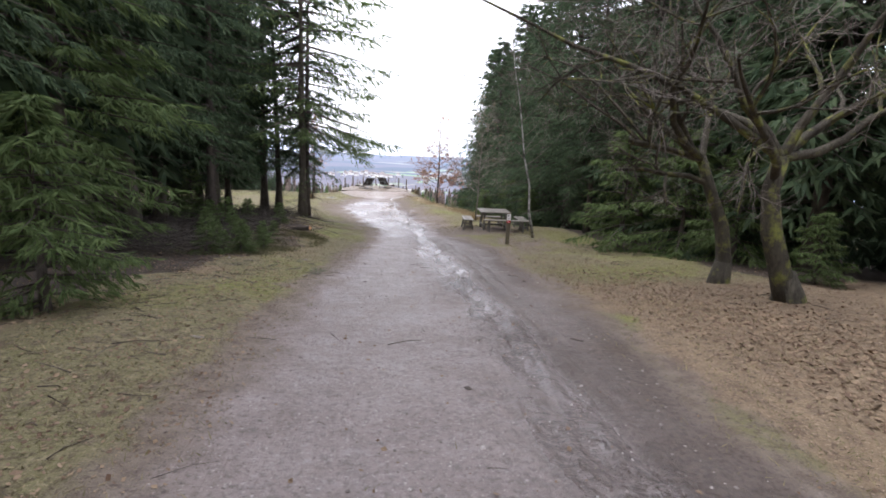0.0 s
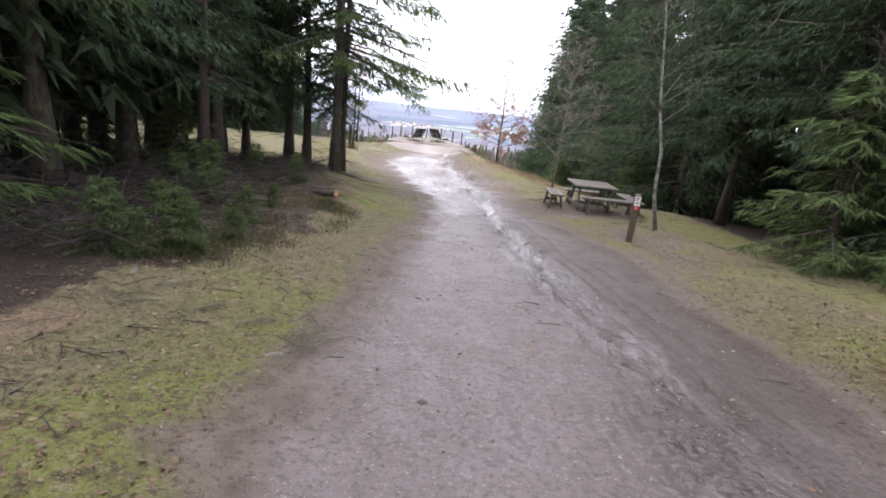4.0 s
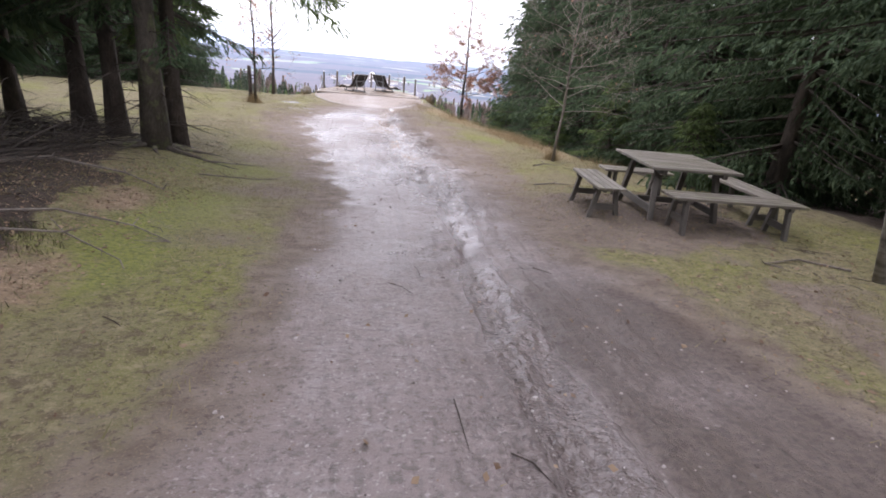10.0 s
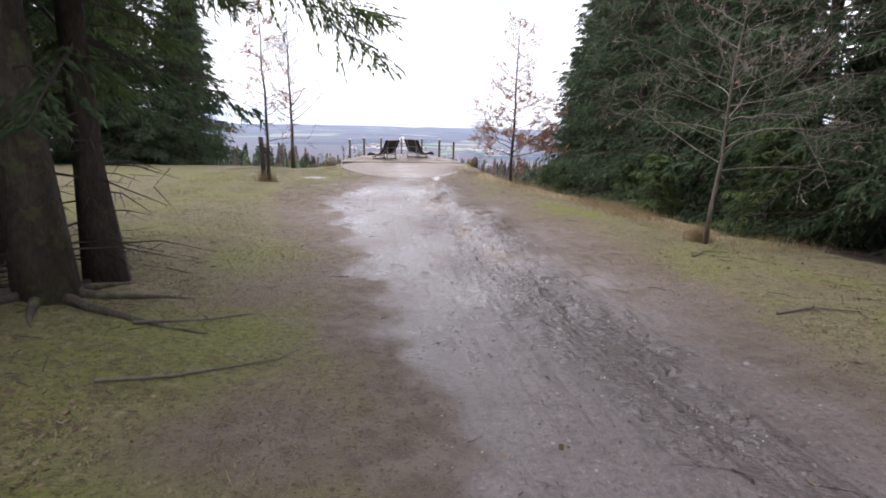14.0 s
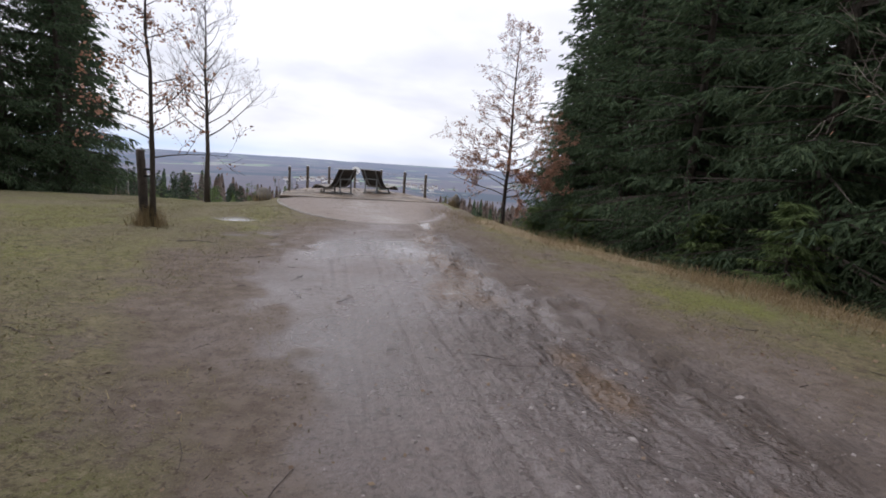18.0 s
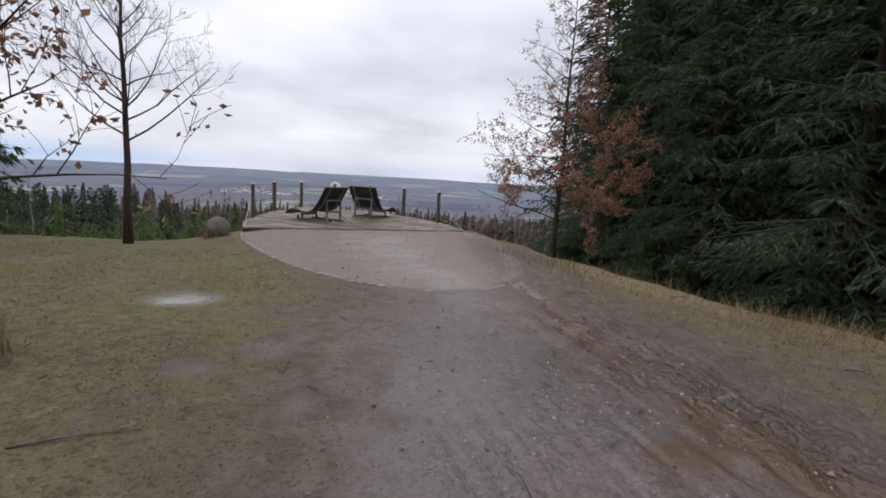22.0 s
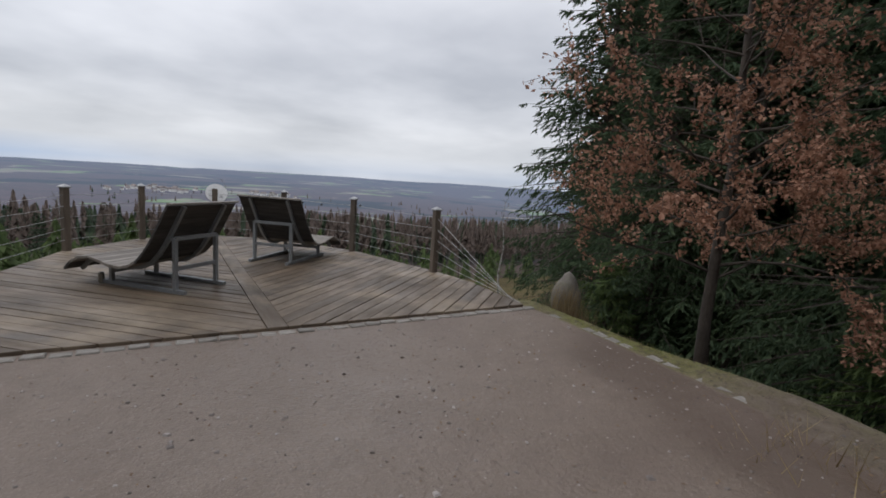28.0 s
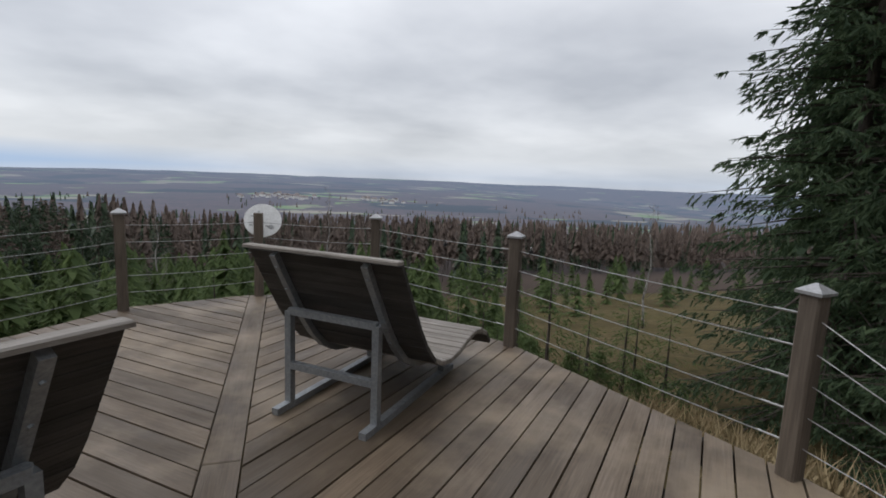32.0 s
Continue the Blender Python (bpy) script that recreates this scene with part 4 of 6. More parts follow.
scatter_from(wall, [
    (13.5, 8.7, 0, 20, 1.12), (15.5, 3.0, 4, 100, 1.15), (12.4, 4.6, 1, 150, 1.15), (16.4, 7.2, 4, 40, 1.15), (18.5, 11.0, 4, 240, 1.15), (14.2, -0.4, 4, 290, 1.15),
    (10.9, 1.9, 1, 10, 1.1), (9.9, 3.4, 1, 95, 0.72), (12.0, 2.9, 0, 200, 1.05), (9.3, -2.2, 0, 70, 0.95), (8.8, -6.2, 1, 200, 1.05), (9.3, -9.8, 0, 250, 1.0), (9.6, -13.4, 1, 300, 1.15), (8.7, -17.0, 0, 130, 0.9),
    (8.5, -20.6, 1, 40, 1.1), (8.0, -24.0, 2, 330, 0.95),
])
scatter_from(wall, [
    (8.2, -27.6, 2, 15, 0.95), (8.6, -31.0, 1, 75, 0.9), (12.8, -3.5, 4, 10, 1.15), (12.6, -8.0, 4, 90, 0.79), (13.0, -13.0, 4, 160, 0.83), (12.2, -18.0, 4, 220, 0.79),
    (11.8, -22.0, 4, 250, 0.79), (11.6, -26.5, 4, 300, 0.79), (11.4, -30.5, 4, 20, 0.72), (8.6, -34.2, 3, 60, 0.9), (10.4, -37.0, 3, 130, 0.95), (9.4, -41.0, 3, 180, 1.0),
    (13.0, -36.0, 3, 240, 1.05), (12.8, -41.5, 3, 280, 1.05),
])
scatter_from(wall, [
    (16.0, -25.0, 4, 30, 0.79), (15.6, -31.0, 4, 70, 0.79), (16.5, -37.0, 4, 170, 0.79), (10.5, -45.5, 3, 75, 1.0), (14.5, -46.0, 4, 15, 0.72), (17.0, -18.0, 4, 15, 0.86),
    (17.5, -8.5, 4, 15, 0.86), (20.0, -34.0, 4, 45, 0.79), (20.5, -42.0, 4, 95, 0.79), (16.0, -51.0, 4, 45, 0.79), (9.5, -51.0, 4, 45, 0.79), (20.0, -27.0, 4, 145, 0.79),
])
tall = [
    spruce("spruce", "tall spruce with mossy trunk and drooping upper boughs", 21, 17.0, 3.3, 3.4, m_spruce_bark_moss, m_needle, "spruces of the wood", dead=1.0, girth=0.85, droop=0.5, hang=0.9, spacing=0.5, per=5, spray=0.15, blades=11, width=1.7, scatter=0.3, tip=1.1, coarse=1.9),
    spruce("spruce", "slim spruce with dead lower twigs", 22, 15.0, 2.9, 2.6, m_spruce_bark, m_needle, "spruces of the wood", dead=0.9, droop=0.45, lean=0.03, girth=0.9, node=0.22, per=4, spacing=0.5, spray=0.17, blades=9, width=1.6),
    spruce("spruce", "edge spruce with low green boughs over the grass", 23, 14.0, 0.9, 3.0, m_spruce_bark, m_needle_fresh, "spruces of the wood", droop=0.45, spacing=0.4, per=6),
    spruce("spruce", "shaded spruce deep in the wood with bare lower trunk", 24, 16.0, 2.2, 3.3, m_spruce_bark, m_needle, "spruces of the wood", spray=0.54, node=0.9, blades=5, dead=0.8, limb_min=3, width=2.3, hang=1.0, scatter=0.3),
    spruce("spruce", "tall spruce with mossy trunk and long boughs hanging over the meadow", 25, 17.0, 4.2, 5.7, m_spruce_bark_moss, m_needle_fresh, "spruces of the wood", dead=0.8, girth=0.82, droop=0.5, hang=0.9, spacing=0.6, per=5, spray=0.15, blades=11, width=1.6, taper=0.65, scatter=0.3, tip=1.1, coarse=1.9,
           extra=((4.1, 41, 4.1, 0.0, 0.62), (3.9, 24, 3.2, 0.0, 0.5), (4.3, 5, 3.6, 0.02, 0.55), (3.5, 60, 2.6, -0.05, 0.35), (3.1, 75, 2.2, -0.1, 0.45), (2.7, 95, 2.3, -0.1, 0.5), (4.4, -40, 3.4, 0.0, 0.5), (4.2, -80, 3.0, 0.0, 0.5), (2.4, 115, 2.0, -0.1, 0.4))),
]
scatter_from(tall, [
    (-4.06, -20.5, 4, 0, 1.0), (-3.95, -19.75, 1, 60, 0.85), (-5.3, -19.0, 1, 180, 0.9), (-6.0, -18.8, 1, 300, 0.95), (-7.9, -17.6, 1, 30, 0.9), (-8.2, -19.6, 3, 20, 1.0),
    (-7.1, -23.1, 0, 75, 0.95), (-8.0, -26.2, 0, 130, 1.0), (-6.6, -25.4, 1, 10, 0.9), (-9.9, -20.5, 3, 250, 1.0), (-7.4, -29.9, 0, 215, 1.05), (-7.2, -33.2, 2, 130, 0.9),
    (-7.2, -38.6, 0, 10, 0.9), (-8.3, -36.0, 0, 5, 1.0),
])
scatter_from(tall, [
    (-7.8, -41.0, 0, 100, 1.0), (-10.2, -23.4, 3, 160, 1.0), (-10.6, -28.0, 3, 260, 1.0), (-10.0, -32.5, 3, 330, 1.05), (-10.8, -38.5, 3, 15, 1.0), (-13.0, -21.0, 3, 45, 1.0),
    (-13.5, -26.0, 3, 200, 1.05), (-13.2, -31.0, 3, 90, 1.0), (-13.8, -36.0, 3, 270, 1.0), (-12.5, -42.5, 3, 120, 1.0), (-9.0, -45.5, 3, 190, 1.0), (-16.5, -23.5, 3, 10, 1.0),
    (-17.0, -30.0, 3, 95, 1.1), (-16.5, -40.0, 3, 125, 1.0),
])
scatter_from(tall, [
    (-9.2, -30.6, 3, 33, 1.0), (-9.0, -34.4, 3, 133, 0.95), (-11.8, -33.5, 3, 233, 1.0), (-12.0, -29.3, 3, 73, 1.05), (-9.0, -27.6, 3, 173, 1.0), (-11.6, -22.2, 3, 273, 1.0), (-15.0, -28.5, 3, 313, 1.0), (-15.2, -33.4, 3, 53, 1.0),
    (-9.6, -16.4, 3, 65, 0.95), (-11.0, -18.6, 3, 145, 1.0), (-12.2, -15.2, 3, 205, 0.95), (-8.9, -22.0, 1, 95, 0.9), (-11.4, -24.8, 3, 5, 1.0), (-12.4, -17.2, 3, 25, 1.0), (-15.0, -18.5, 3, 85, 1.0), (-20.0, -25.0, 3, 10, 1.1), (-20.5, -34.0, 3, 10, 1.1), (-9.0, -50.5, 3, 190, 1.0), (-15.0, -48.5, 3, 190, 1.0),
    (-2.5, -53.0, 3, 90, 1.0), (3.5, -55.0, 3, 30, 1.0),
])
stand = [spruce("spruce", "dark spruce of the stand below the meadow", 31, 12.0, 0.4, 2.9, m_spruce_bark, m_needle, "spruces below the meadow", spray=0.34, node=0.33, blades=6, limb_min=0.9, width=1.4)]
scatter_from(wall, [(-11.2, 4.2, 1, 10, 0.84), (-13.8, 2.2, 0, 70, 0.88), (-17.0, 0.6, 1, 130, 1.0), (-20.4, -1.6, 0, 200, 1.0), (-12.5, 3.1, 1, 215, 0.8)])
scatter_from(stand, [(-12.6, 8.5, 0, 250, 1.0), (-24.0, -4.0, 0, 300, 1.2), (-17.5, 6.5, 0, 330, 1.1), (-28.0, -8.0, 0, 20, 1.2), (-22.0, -14.0, 0, 20, 1.2), (-20.0, -9.5, 0, 140, 1.1), (-15.4, 4.6, 0, 40, 1.15), (-19.0, 2.6, 0, 80, 1.2)])


# ---- the viewing deck ----
DECK = [(-2.88, 0.0), (2.88, 0.0), (2.96, 1.3), (2.86, 2.05), (2.32, 4.2), (1.44, 5.8), (0.22, 6.42), (-1.04, 6.04), (-2.03, 4.76), (-2.72, 2.34), (-2.92, 1.3)]
POSTS = [(2.80, 2.07), (2.28, 4.18), (1.41, 5.74), (0.22, 6.34), (-1.02, 5.95), (-1.99, 4.70), (-2.66, 2.32)]


def clip(poly, px, py, nx, ny):
    """The part of a convex polygon on the side of the line that the normal points to."""
    out = []
    for i, a in enumerate(poly):
        b = poly[(i + 1) % len(poly)]
        da, db = (a[0] - px) * nx + (a[1] - py) * ny, (b[0] - px) * nx + (b[1] - py) * ny
        if da >= 0:
            out.append(a)
        if (da >= 0) != (db >= 0):
            t = da / (da - db)
            out.append((a[0] + (b[0] - a[0]) * t, a[1] + (b[1] - a[1]) * t))
    return out


def slab(poly, z0, z1, ch):
    """A flat piece with chamfered upper edges from a convex outline."""
    cx, cy = sum(p[0] for p in poly) / len(poly), sum(p[1] for p in poly) / len(poly)
    inner = []
    for x, y in poly:
        d = max(math.hypot(x - cx, y - cy), 1e-6)
        inner.append((x - (x - cx) / d * ch * 1.4, y - (y - cy) / d * ch * 1.4, z1))
    g = Geo()
    g.loft([[(x, y, z0) for x, y in poly], [(x, y, z1 - ch) for x, y in poly], inner])
    return g


deck = thing("viewing_deck", pose(0, 0, 0), "weathered brown timber viewing deck with herringbone boards", "deck")
drng = random.Random(5)
axis = Vector((0.19, 6.4, 0)).normalized()
for sgn in (-1, 1):
    half = clip(DECK, 0.02 + sgn * 0.095, 0, sgn * axis.y, -sgn * axis.x)
    ang = radians(43) if sgn > 0 else radians(137)
    dx, dy = math.cos(ang), math.sin(ang)
    nx, ny = (-dy, dx) if sgn > 0 else (dy, -dx)
    s = -2.4
    while s < 6.2:
        w = 0.15
        piece = clip(clip(half, nx * s, ny * s, nx, ny), nx * (s + w - 0.011), ny * (s + w - 0.011), -nx, -ny)
        s += w
        if len(piece) < 3:
            continue
        mx, my = sum(p[0] for p in piece) / len(piece), sum(p[1] for p in piece) / len(piece)
        local = [((x - mx) * dx + (y - my) * dy, -(x - mx) * dy + (y - my) * dx) for x, y in piece]
        area = abs(sum(a[0] * b[1] - a[1] * b[0] for a, b in zip(local, local[1:] + local[:1]))) / 2
        if area < 0.004:
            continue
        ob = part("board", slab(local, -0.035, 0.0, 0.004), m_deck, deck)
        ob.matrix_basis = pose(mx, my, drng.uniform(-0.003, 0.002), drng.uniform(-0.4, 0.4), 0, math.degrees(ang))
for y0, y1 in ((0.0, 2.9), (2.906, 6.36)):
    g = slab([(y0, -0.088), (y1, -0.088), (y1, 0.088), (y0, 0.088)], -0.035, 0.002, 0.004)
    ob = part("centre_plank", g, m_deck, deck)
    ob.matrix_basis = pose(0.02, 0, 0, 0, 0, math.degrees(math.atan2(axis.y, axis.x)))
for a, b in zip(DECK, DECK[1:] + DECK[:1]):
    g = Geo()
    va, vb = Vector((*a, -0.115)) * 0.995, Vector((*b, -0.115)) * 0.995
    va.z = vb.z = -0.115
    va.y, vb.y = max(va.y, 0.03), max(vb.y, 0.03)
    g.beam(va, vb, 0.05, 0.15)
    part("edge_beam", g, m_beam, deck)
for x, y in POSTS + [(-1.4, 0.9), (1.4, 0.9), (-1.2, 3.2), (1.2, 3.2)]:
    g = Geo()
    x, y = x * 0.94, y * 0.94
    g.box(x - 0.08, x + 0.08, y - 0.08, y + 0.08, gz(x, y) - 0.3, -0.04)
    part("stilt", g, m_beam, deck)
for x in (-2, -1, 0.1, 1.1, 2.1):
    g = Geo()
    g.box(x - 0.04, x + 0.04, 0.05, 5.3 - 0.6 * abs(x), -0.17, -0.037)
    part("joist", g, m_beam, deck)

railing = thing("cable_railing", pose(0, 0, 0), "timber posts with pale metal caps strung with steel cables", "railing")
for k, (x, y) in enumerate(POSTS):
    top = 0.94 if k != 3 else 0.93
    g = Geo()
    g.loft([[(sx * 0.048, sy * 0.048, z) for sx, sy in ((-1, -0.8), (-0.8, -1), (0.8, -1), (1, -0.8), (1, 0.8), (0.8, 1), (-0.8, 1), (-1, 0.8))] for z in (-0.22, top)])
    for v in range(len(g.v)):
        g.v[v] = (g.v[v][2], g.v[v][0], g.v[v][1])
    post = part("post", g, m_post, railing)
    turn = math.degrees(math.atan2(y - 2.0, x)) + drng.uniform(-4, 4)
    post.matrix_basis = pose(x, y, 0.0, 0, 0, turn) @ Matrix(((0, 1, 0, 0), (0, 0, 1, 0), (1, 0, 0, 0), (0, 0, 0, 1)))
    if k != 3:
        c = Geo()
        r = 0.062
        c.loft([[(sx * r * q, sy * r * q, z) for sx, sy in ((-1, -1), (1, -1), (1, 1), (-1, 1))] for z, q in ((top - 0.004, 1.0), (top + 0.012, 1.02), (top + 0.05, 0.1))])
        for v in range(len(c.v)):
            c.v[v] = (c.v[v][2], c.v[v][0], c.v[v][1])
        part("cap", c, m_cap, post, "pale pyramid metal cap")
heights = (0.17, 0.335, 0.50, 0.665, 0.83)
for a, b in zip(POSTS, POSTS[1:]):
    for h in heights:
        pts = [(a[0] + (b[0] - a[0]) * s, a[1] + (b[1] - a[1]) * s, h - 0.012 * math.sin(math.pi * s)) for s in np.linspace(0, 1, 5)]
        g = Geo()
        g.tube(pts, [0.0032] * 5, 5)
        part("cable", g, m_cable, railing)
        t = Geo()
        t.tube([pts[0], (pts[0][0] * 0.92 + pts[-1][0] * 0.08, pts[0][1] * 0.92 + pts[-1][1] * 0.08, h - 0.001)], [0.006, 0.006], 6)
        part("tensioner", t, m_cable, railing)
for (x, y), cx in ((POSTS[0], 2.86), (POSTS[-1], -2.86)):
    for k, h in enumerate(heights):
        g = Geo()
        g.tube([(x, y, h), (cx, 0.06 + 0.045 * k, 0.01)], [0.0032, 0.0032], 5)
        part("cable", g, m_cable, railing)

g = Geo()
ring = [(math.cos(a), math.sin(a)) for a in np.linspace(0, 2 * math.pi, 40)[:-1]]
g.loft([[(0.2 * cx * q, y, 0.2 * cz * q) for cx, cz in ring] for y, q in ((0, 1), (0.004, 1.01), (0.014, 1.01), (0.018, 1))])
disc = thing("panorama_disc", pose(0.265, 6.46, 0.842, -28, 0, 0), "round white enamel panorama disc on the tip post", "sign")
part("plate", g, m_white, disc)
for k, (zx, zz, w) in enumerate(((-0.12, -0.06, 0.05), (0.07, -0.07, 0.09), (0.08, -0.085, 0.07), (0.09, -0.1, 0.05), (-0.11, 0.05, 0.04))):
    b = Geo()
    b.box(zx - w / 2, zx + w / 2, -0.0025, -0.0005, zz - 0.003, zz + 0.003)
    part("line_of_print", b, m_dark, disc)
for zz in (-0.13, 0.1):
    b = Geo()
    b.tube([(-0.045, -0.012, zz), (-0.045, 0.002, zz)], [0.008, 0.008], 8)
    part("bolt", b, m_steel, disc)

# ---- wave loungers ----
PROFILE = [(0.0, 0.972), (0.072, 0.848), (0.157, 0.705), (0.242, 0.565), (0.33, 0.445), (0.43, 0.345), (0.55, 0.28), (0.68, 0.255), (0.83, 0.265), (0.98, 0.30), (1.12, 0.32), (1.25, 0.305), (1.37, 0.25), (1.47, 0.155)]


def lounger(m, group):
    t = thing("wave_lounger", m, "wave-shaped lounger of dark timber slats on a galvanised frame", "lounger", group)
    prof = [Vector((0, u, z)) for u, z in PROFILE]
    seg = [0.0]
    for a, b in zip(prof, prof[1:]):
        seg.append(seg[-1] + (b - a).length)

    def along(s):
        k = max(i for i in range(len(seg) - 1) if seg[i] <= s + 1e-9)
        q = (s - seg[k]) / (seg[k + 1] - seg[k])
        return prof[k].lerp(prof[k + 1], q), (prof[k + 1] - prof[k]).normalized()

    n = 31
    for k in range(n):
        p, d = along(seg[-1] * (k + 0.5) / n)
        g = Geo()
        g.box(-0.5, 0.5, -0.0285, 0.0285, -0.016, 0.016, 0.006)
        # flatter slats take the pale tone, steep back slats the dark one
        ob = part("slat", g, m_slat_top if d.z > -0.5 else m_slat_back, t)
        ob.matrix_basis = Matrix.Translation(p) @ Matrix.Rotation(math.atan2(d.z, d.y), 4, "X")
    g = Geo()
    g.box(-0.505, 0.505, -0.06, 0.0, 0.977, 0.997, 0.006)
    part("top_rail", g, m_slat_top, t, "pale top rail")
    for x in (-0.3, 0.3):
        g = Geo()
        rings = []
        for k, p in enumerate(prof):
            d = (prof[min(k + 1, len(prof) - 1)] - prof[max(k - 1, 0)]).normalized()
            nrm = Vector((0, -d.z, d.y))
            rings.append([tuple(p + Vector((x + sx * 0.02, 0, 0)) - nrm * q) for sx, q in ((-1, 0.055), (1, 0.055), (1, 0.0165), (-1, 0.0165))])
        g.loft(rings)
        part("side_rail", g, m_steel, t, "bent square steel tube under the slats")
        g = Geo()
        g.beam((x, -0.03, 0.022), (x, 1.16, 0.022), 0.045, 0.04)
        part("floor_bar", g, m_steel, t)
        g = Geo()
        g.beam((x, 0.1, 0.042), (x, 0.1, 0.60), 0.042, 0.042)
        part("rear_leg", g, m_steel, t)
        g = Geo()
        g.beam((x, 0.11, 0.60), (x, 0.21, 0.575), 0.03, 0.03)
        part("bracket", g, m_steel, t)
        g = Geo()
        g.beam((x, 1.0, 0.042), (x, 1.0, 0.26), 0.042, 0.042)
        part("front_leg", g, m_steel, t)
        for b in range(4):
            p, d = along(0.08 + 0.16 * b)
            g = Geo()
            q = p + Vector((x, 0, 0)) - Vector((0, -d.z, d.y)) * 0.056
            g.tube([q, q - Vector((0, -d.z, d.y)) * 0.008], [0.009, 0.007], 6)
            part("bolt", g, m_steel, t)
    for y, z in ((0.1, 0.60), (0.1, 0.27), (1.0, 0.15)):
        g = Geo()
        g.beam((-0.3, y, z), (0.3, y, z), 0.04, 0.04)
        part("cross_bar", g, m_steel, t)
    return t


one = lounger(pose(0.595, 3.16, 0, 0, 0, -43), "loungers on the deck")
copy_thing(one, pose(-0.43, 1.66, 0, 0, 0, 42))
can = thing("drink_can", pose(-1.43, 2.30, 0.002), "crushed printed tin drink can beside a lounger leg", "can")
g = Geo()
g.tube([(0, 0, 0), (0, 0, 0.01), (0.003, 0, 0.05), (0, 0.002, 0.1), (0, 0, 0.115)], [0.026, 0.033, 0.031, 0.033, 0.027], 12)
part("body", g, m_gold, can)
g = Geo()
g.tube([(0, 0, 0.115), (0, 0, 0.119)], [0.027, 0.026], 12)
part("lid", g, m_steel, can)
for x, y, z in ((1.9, 4.87, 0.80), (1.66, 5.3, 0.80), (2.33, 4.0, 0.86)):
    lock = thing("padlock", pose(x, y, z), "small padlock hung on the top cable", "padlock", "padlocks on the cables")
    g = Geo()
    g.box(-0.016, 0.016, -0.007, 0.007, -0.035, -0.006, 0.003)
    part("body", g, m_dark, lock)
    g = Geo()
    g.tube([(-0.01, 0, -0.008), (-0.01, 0, 0.012), (0, 0, 0.021), (0.01, 0, 0.012), (0.01, 0, -0.008)], [0.003] * 5, 5)
    part("shackle", g, m_cable, lock)


# ---- boulders flanking the deck ----
def boulder(name, x, y, sx, sy, h, label, seed):
    bm = bmesh.new()
    bmesh.ops.create_icosphere(bm, subdivisions=4, radius=1)
    for v in bm.verts:
        n1 = noise.noise(v.co * 1.3 + Vector((seed, 0, 0))) * 0.16 + noise.noise(v.co * 4 + Vector((0, seed, 0))) * 0.05
        z = v.co.z
        wide = 1.0 - 0.18 * max(z, 0) ** 2
        v.co = Vector((v.co.x * sx * wide * (1 + n1), v.co.y * sy * wide * (1 + n1), (z * 0.5 + 0.38) * h * (1 + 0.4 * n1)))
    me = bpy.data.meshes.new(name)
    bm.to_mesh(me)
    bm.free()
    me.materials.append(m_boulder)
    me.shade_smooth()
    ob = tagged(new(name, me), label, "boulder", "boulders beside the deck")
    ob.matrix_basis = pose(x, y, gz(x, y) - 0.02, 0, 0, 30 * seed)
    return ob


boulder("boulder", 3.58, 0.02, 0.2, 0.17, 0.66, "upright rounded grey sandstone boulder with lichen", 1)
boulder("boulder", -3.42, -0.15, 0.27, 0.24, 0.56, "round grey sandstone boulder half sunk in grass", 2)

# ---- kerbs of granite setts ----
kerb = thing("sett_kerb", pose(0, 0, 0), "row of small granite setts edging the gravel area", "kerb", kind="structure")
krng = random.Random(9)
setts = []
for v in range(6):
    g = Geo()
    a, b = 0.075 * krng.uniform(0.88, 1.08), 0.045 * krng.uniform(0.9, 1.1)
    j = lambda: krng.uniform(-0.006, 0.006)  # noqa: E731
    g.loft([[(-a + j(), -b + j(), -0.06), (a + j(), -b + j(), -0.06), (a + j(), b + j(), -0.06), (-a + j(), b + j(), -0.06)],
            [(-a, -b, 0.0), (a, -b, 0.0), (a, b, 0.0), (-a, b, 0.0)], [(-a + 0.01 + j(), -b + 0.01, 0.01), (a - 0.01, -b + 0.01 + j(), 0.012), (a - 0.01 + j(), b - 0.01, 0.01), (-a + 0.01, b - 0.01, 0.011)]])
    setts.append(g.mesh("sett", m_stone))
x = -2.85
while x < 2.9:
    ob = part("sett", setts[krng.randrange(6)], m_stone, kerb)
    ob.matrix_basis = pose(x, -0.09 + krng.uniform(-0.01, 0.01), gz(x, -0.09) + 0.004 + krng.uniform(-0.006, 0.006), krng.uniform(-3, 3), krng.uniform(-3, 3), krng.uniform(-4, 4))
    x += 0.163
a = math.pi * 1.015
while a < math.pi * 1.985:
    y = 6.72 * math.sin(a)
    x = float(gravel_middle(y)) + 2.93 * math.cos(a)
    tangent = math.degrees(math.atan2(6.72 * math.cos(a), -2.93 * math.sin(a)))
    sunk = 0.008 if 1.08 < a / math.pi < 1.40 else -0.008
    if not 1.62 < a / math.pi < 1.86:
        ob = part("sett", setts[krng.randrange(6)], m_stone, kerb)
        ob.matrix_basis = pose(x, y, gz(x, y) + sunk + krng.uniform(-0.008, 0.004), krng.uniform(-4, 4), krng.uniform(-4, 4), tangent + krng.uniform(-5, 5))
    a += 0.172 / math.hypot(2.93 * math.sin(a), 6.72 * math.cos(a))


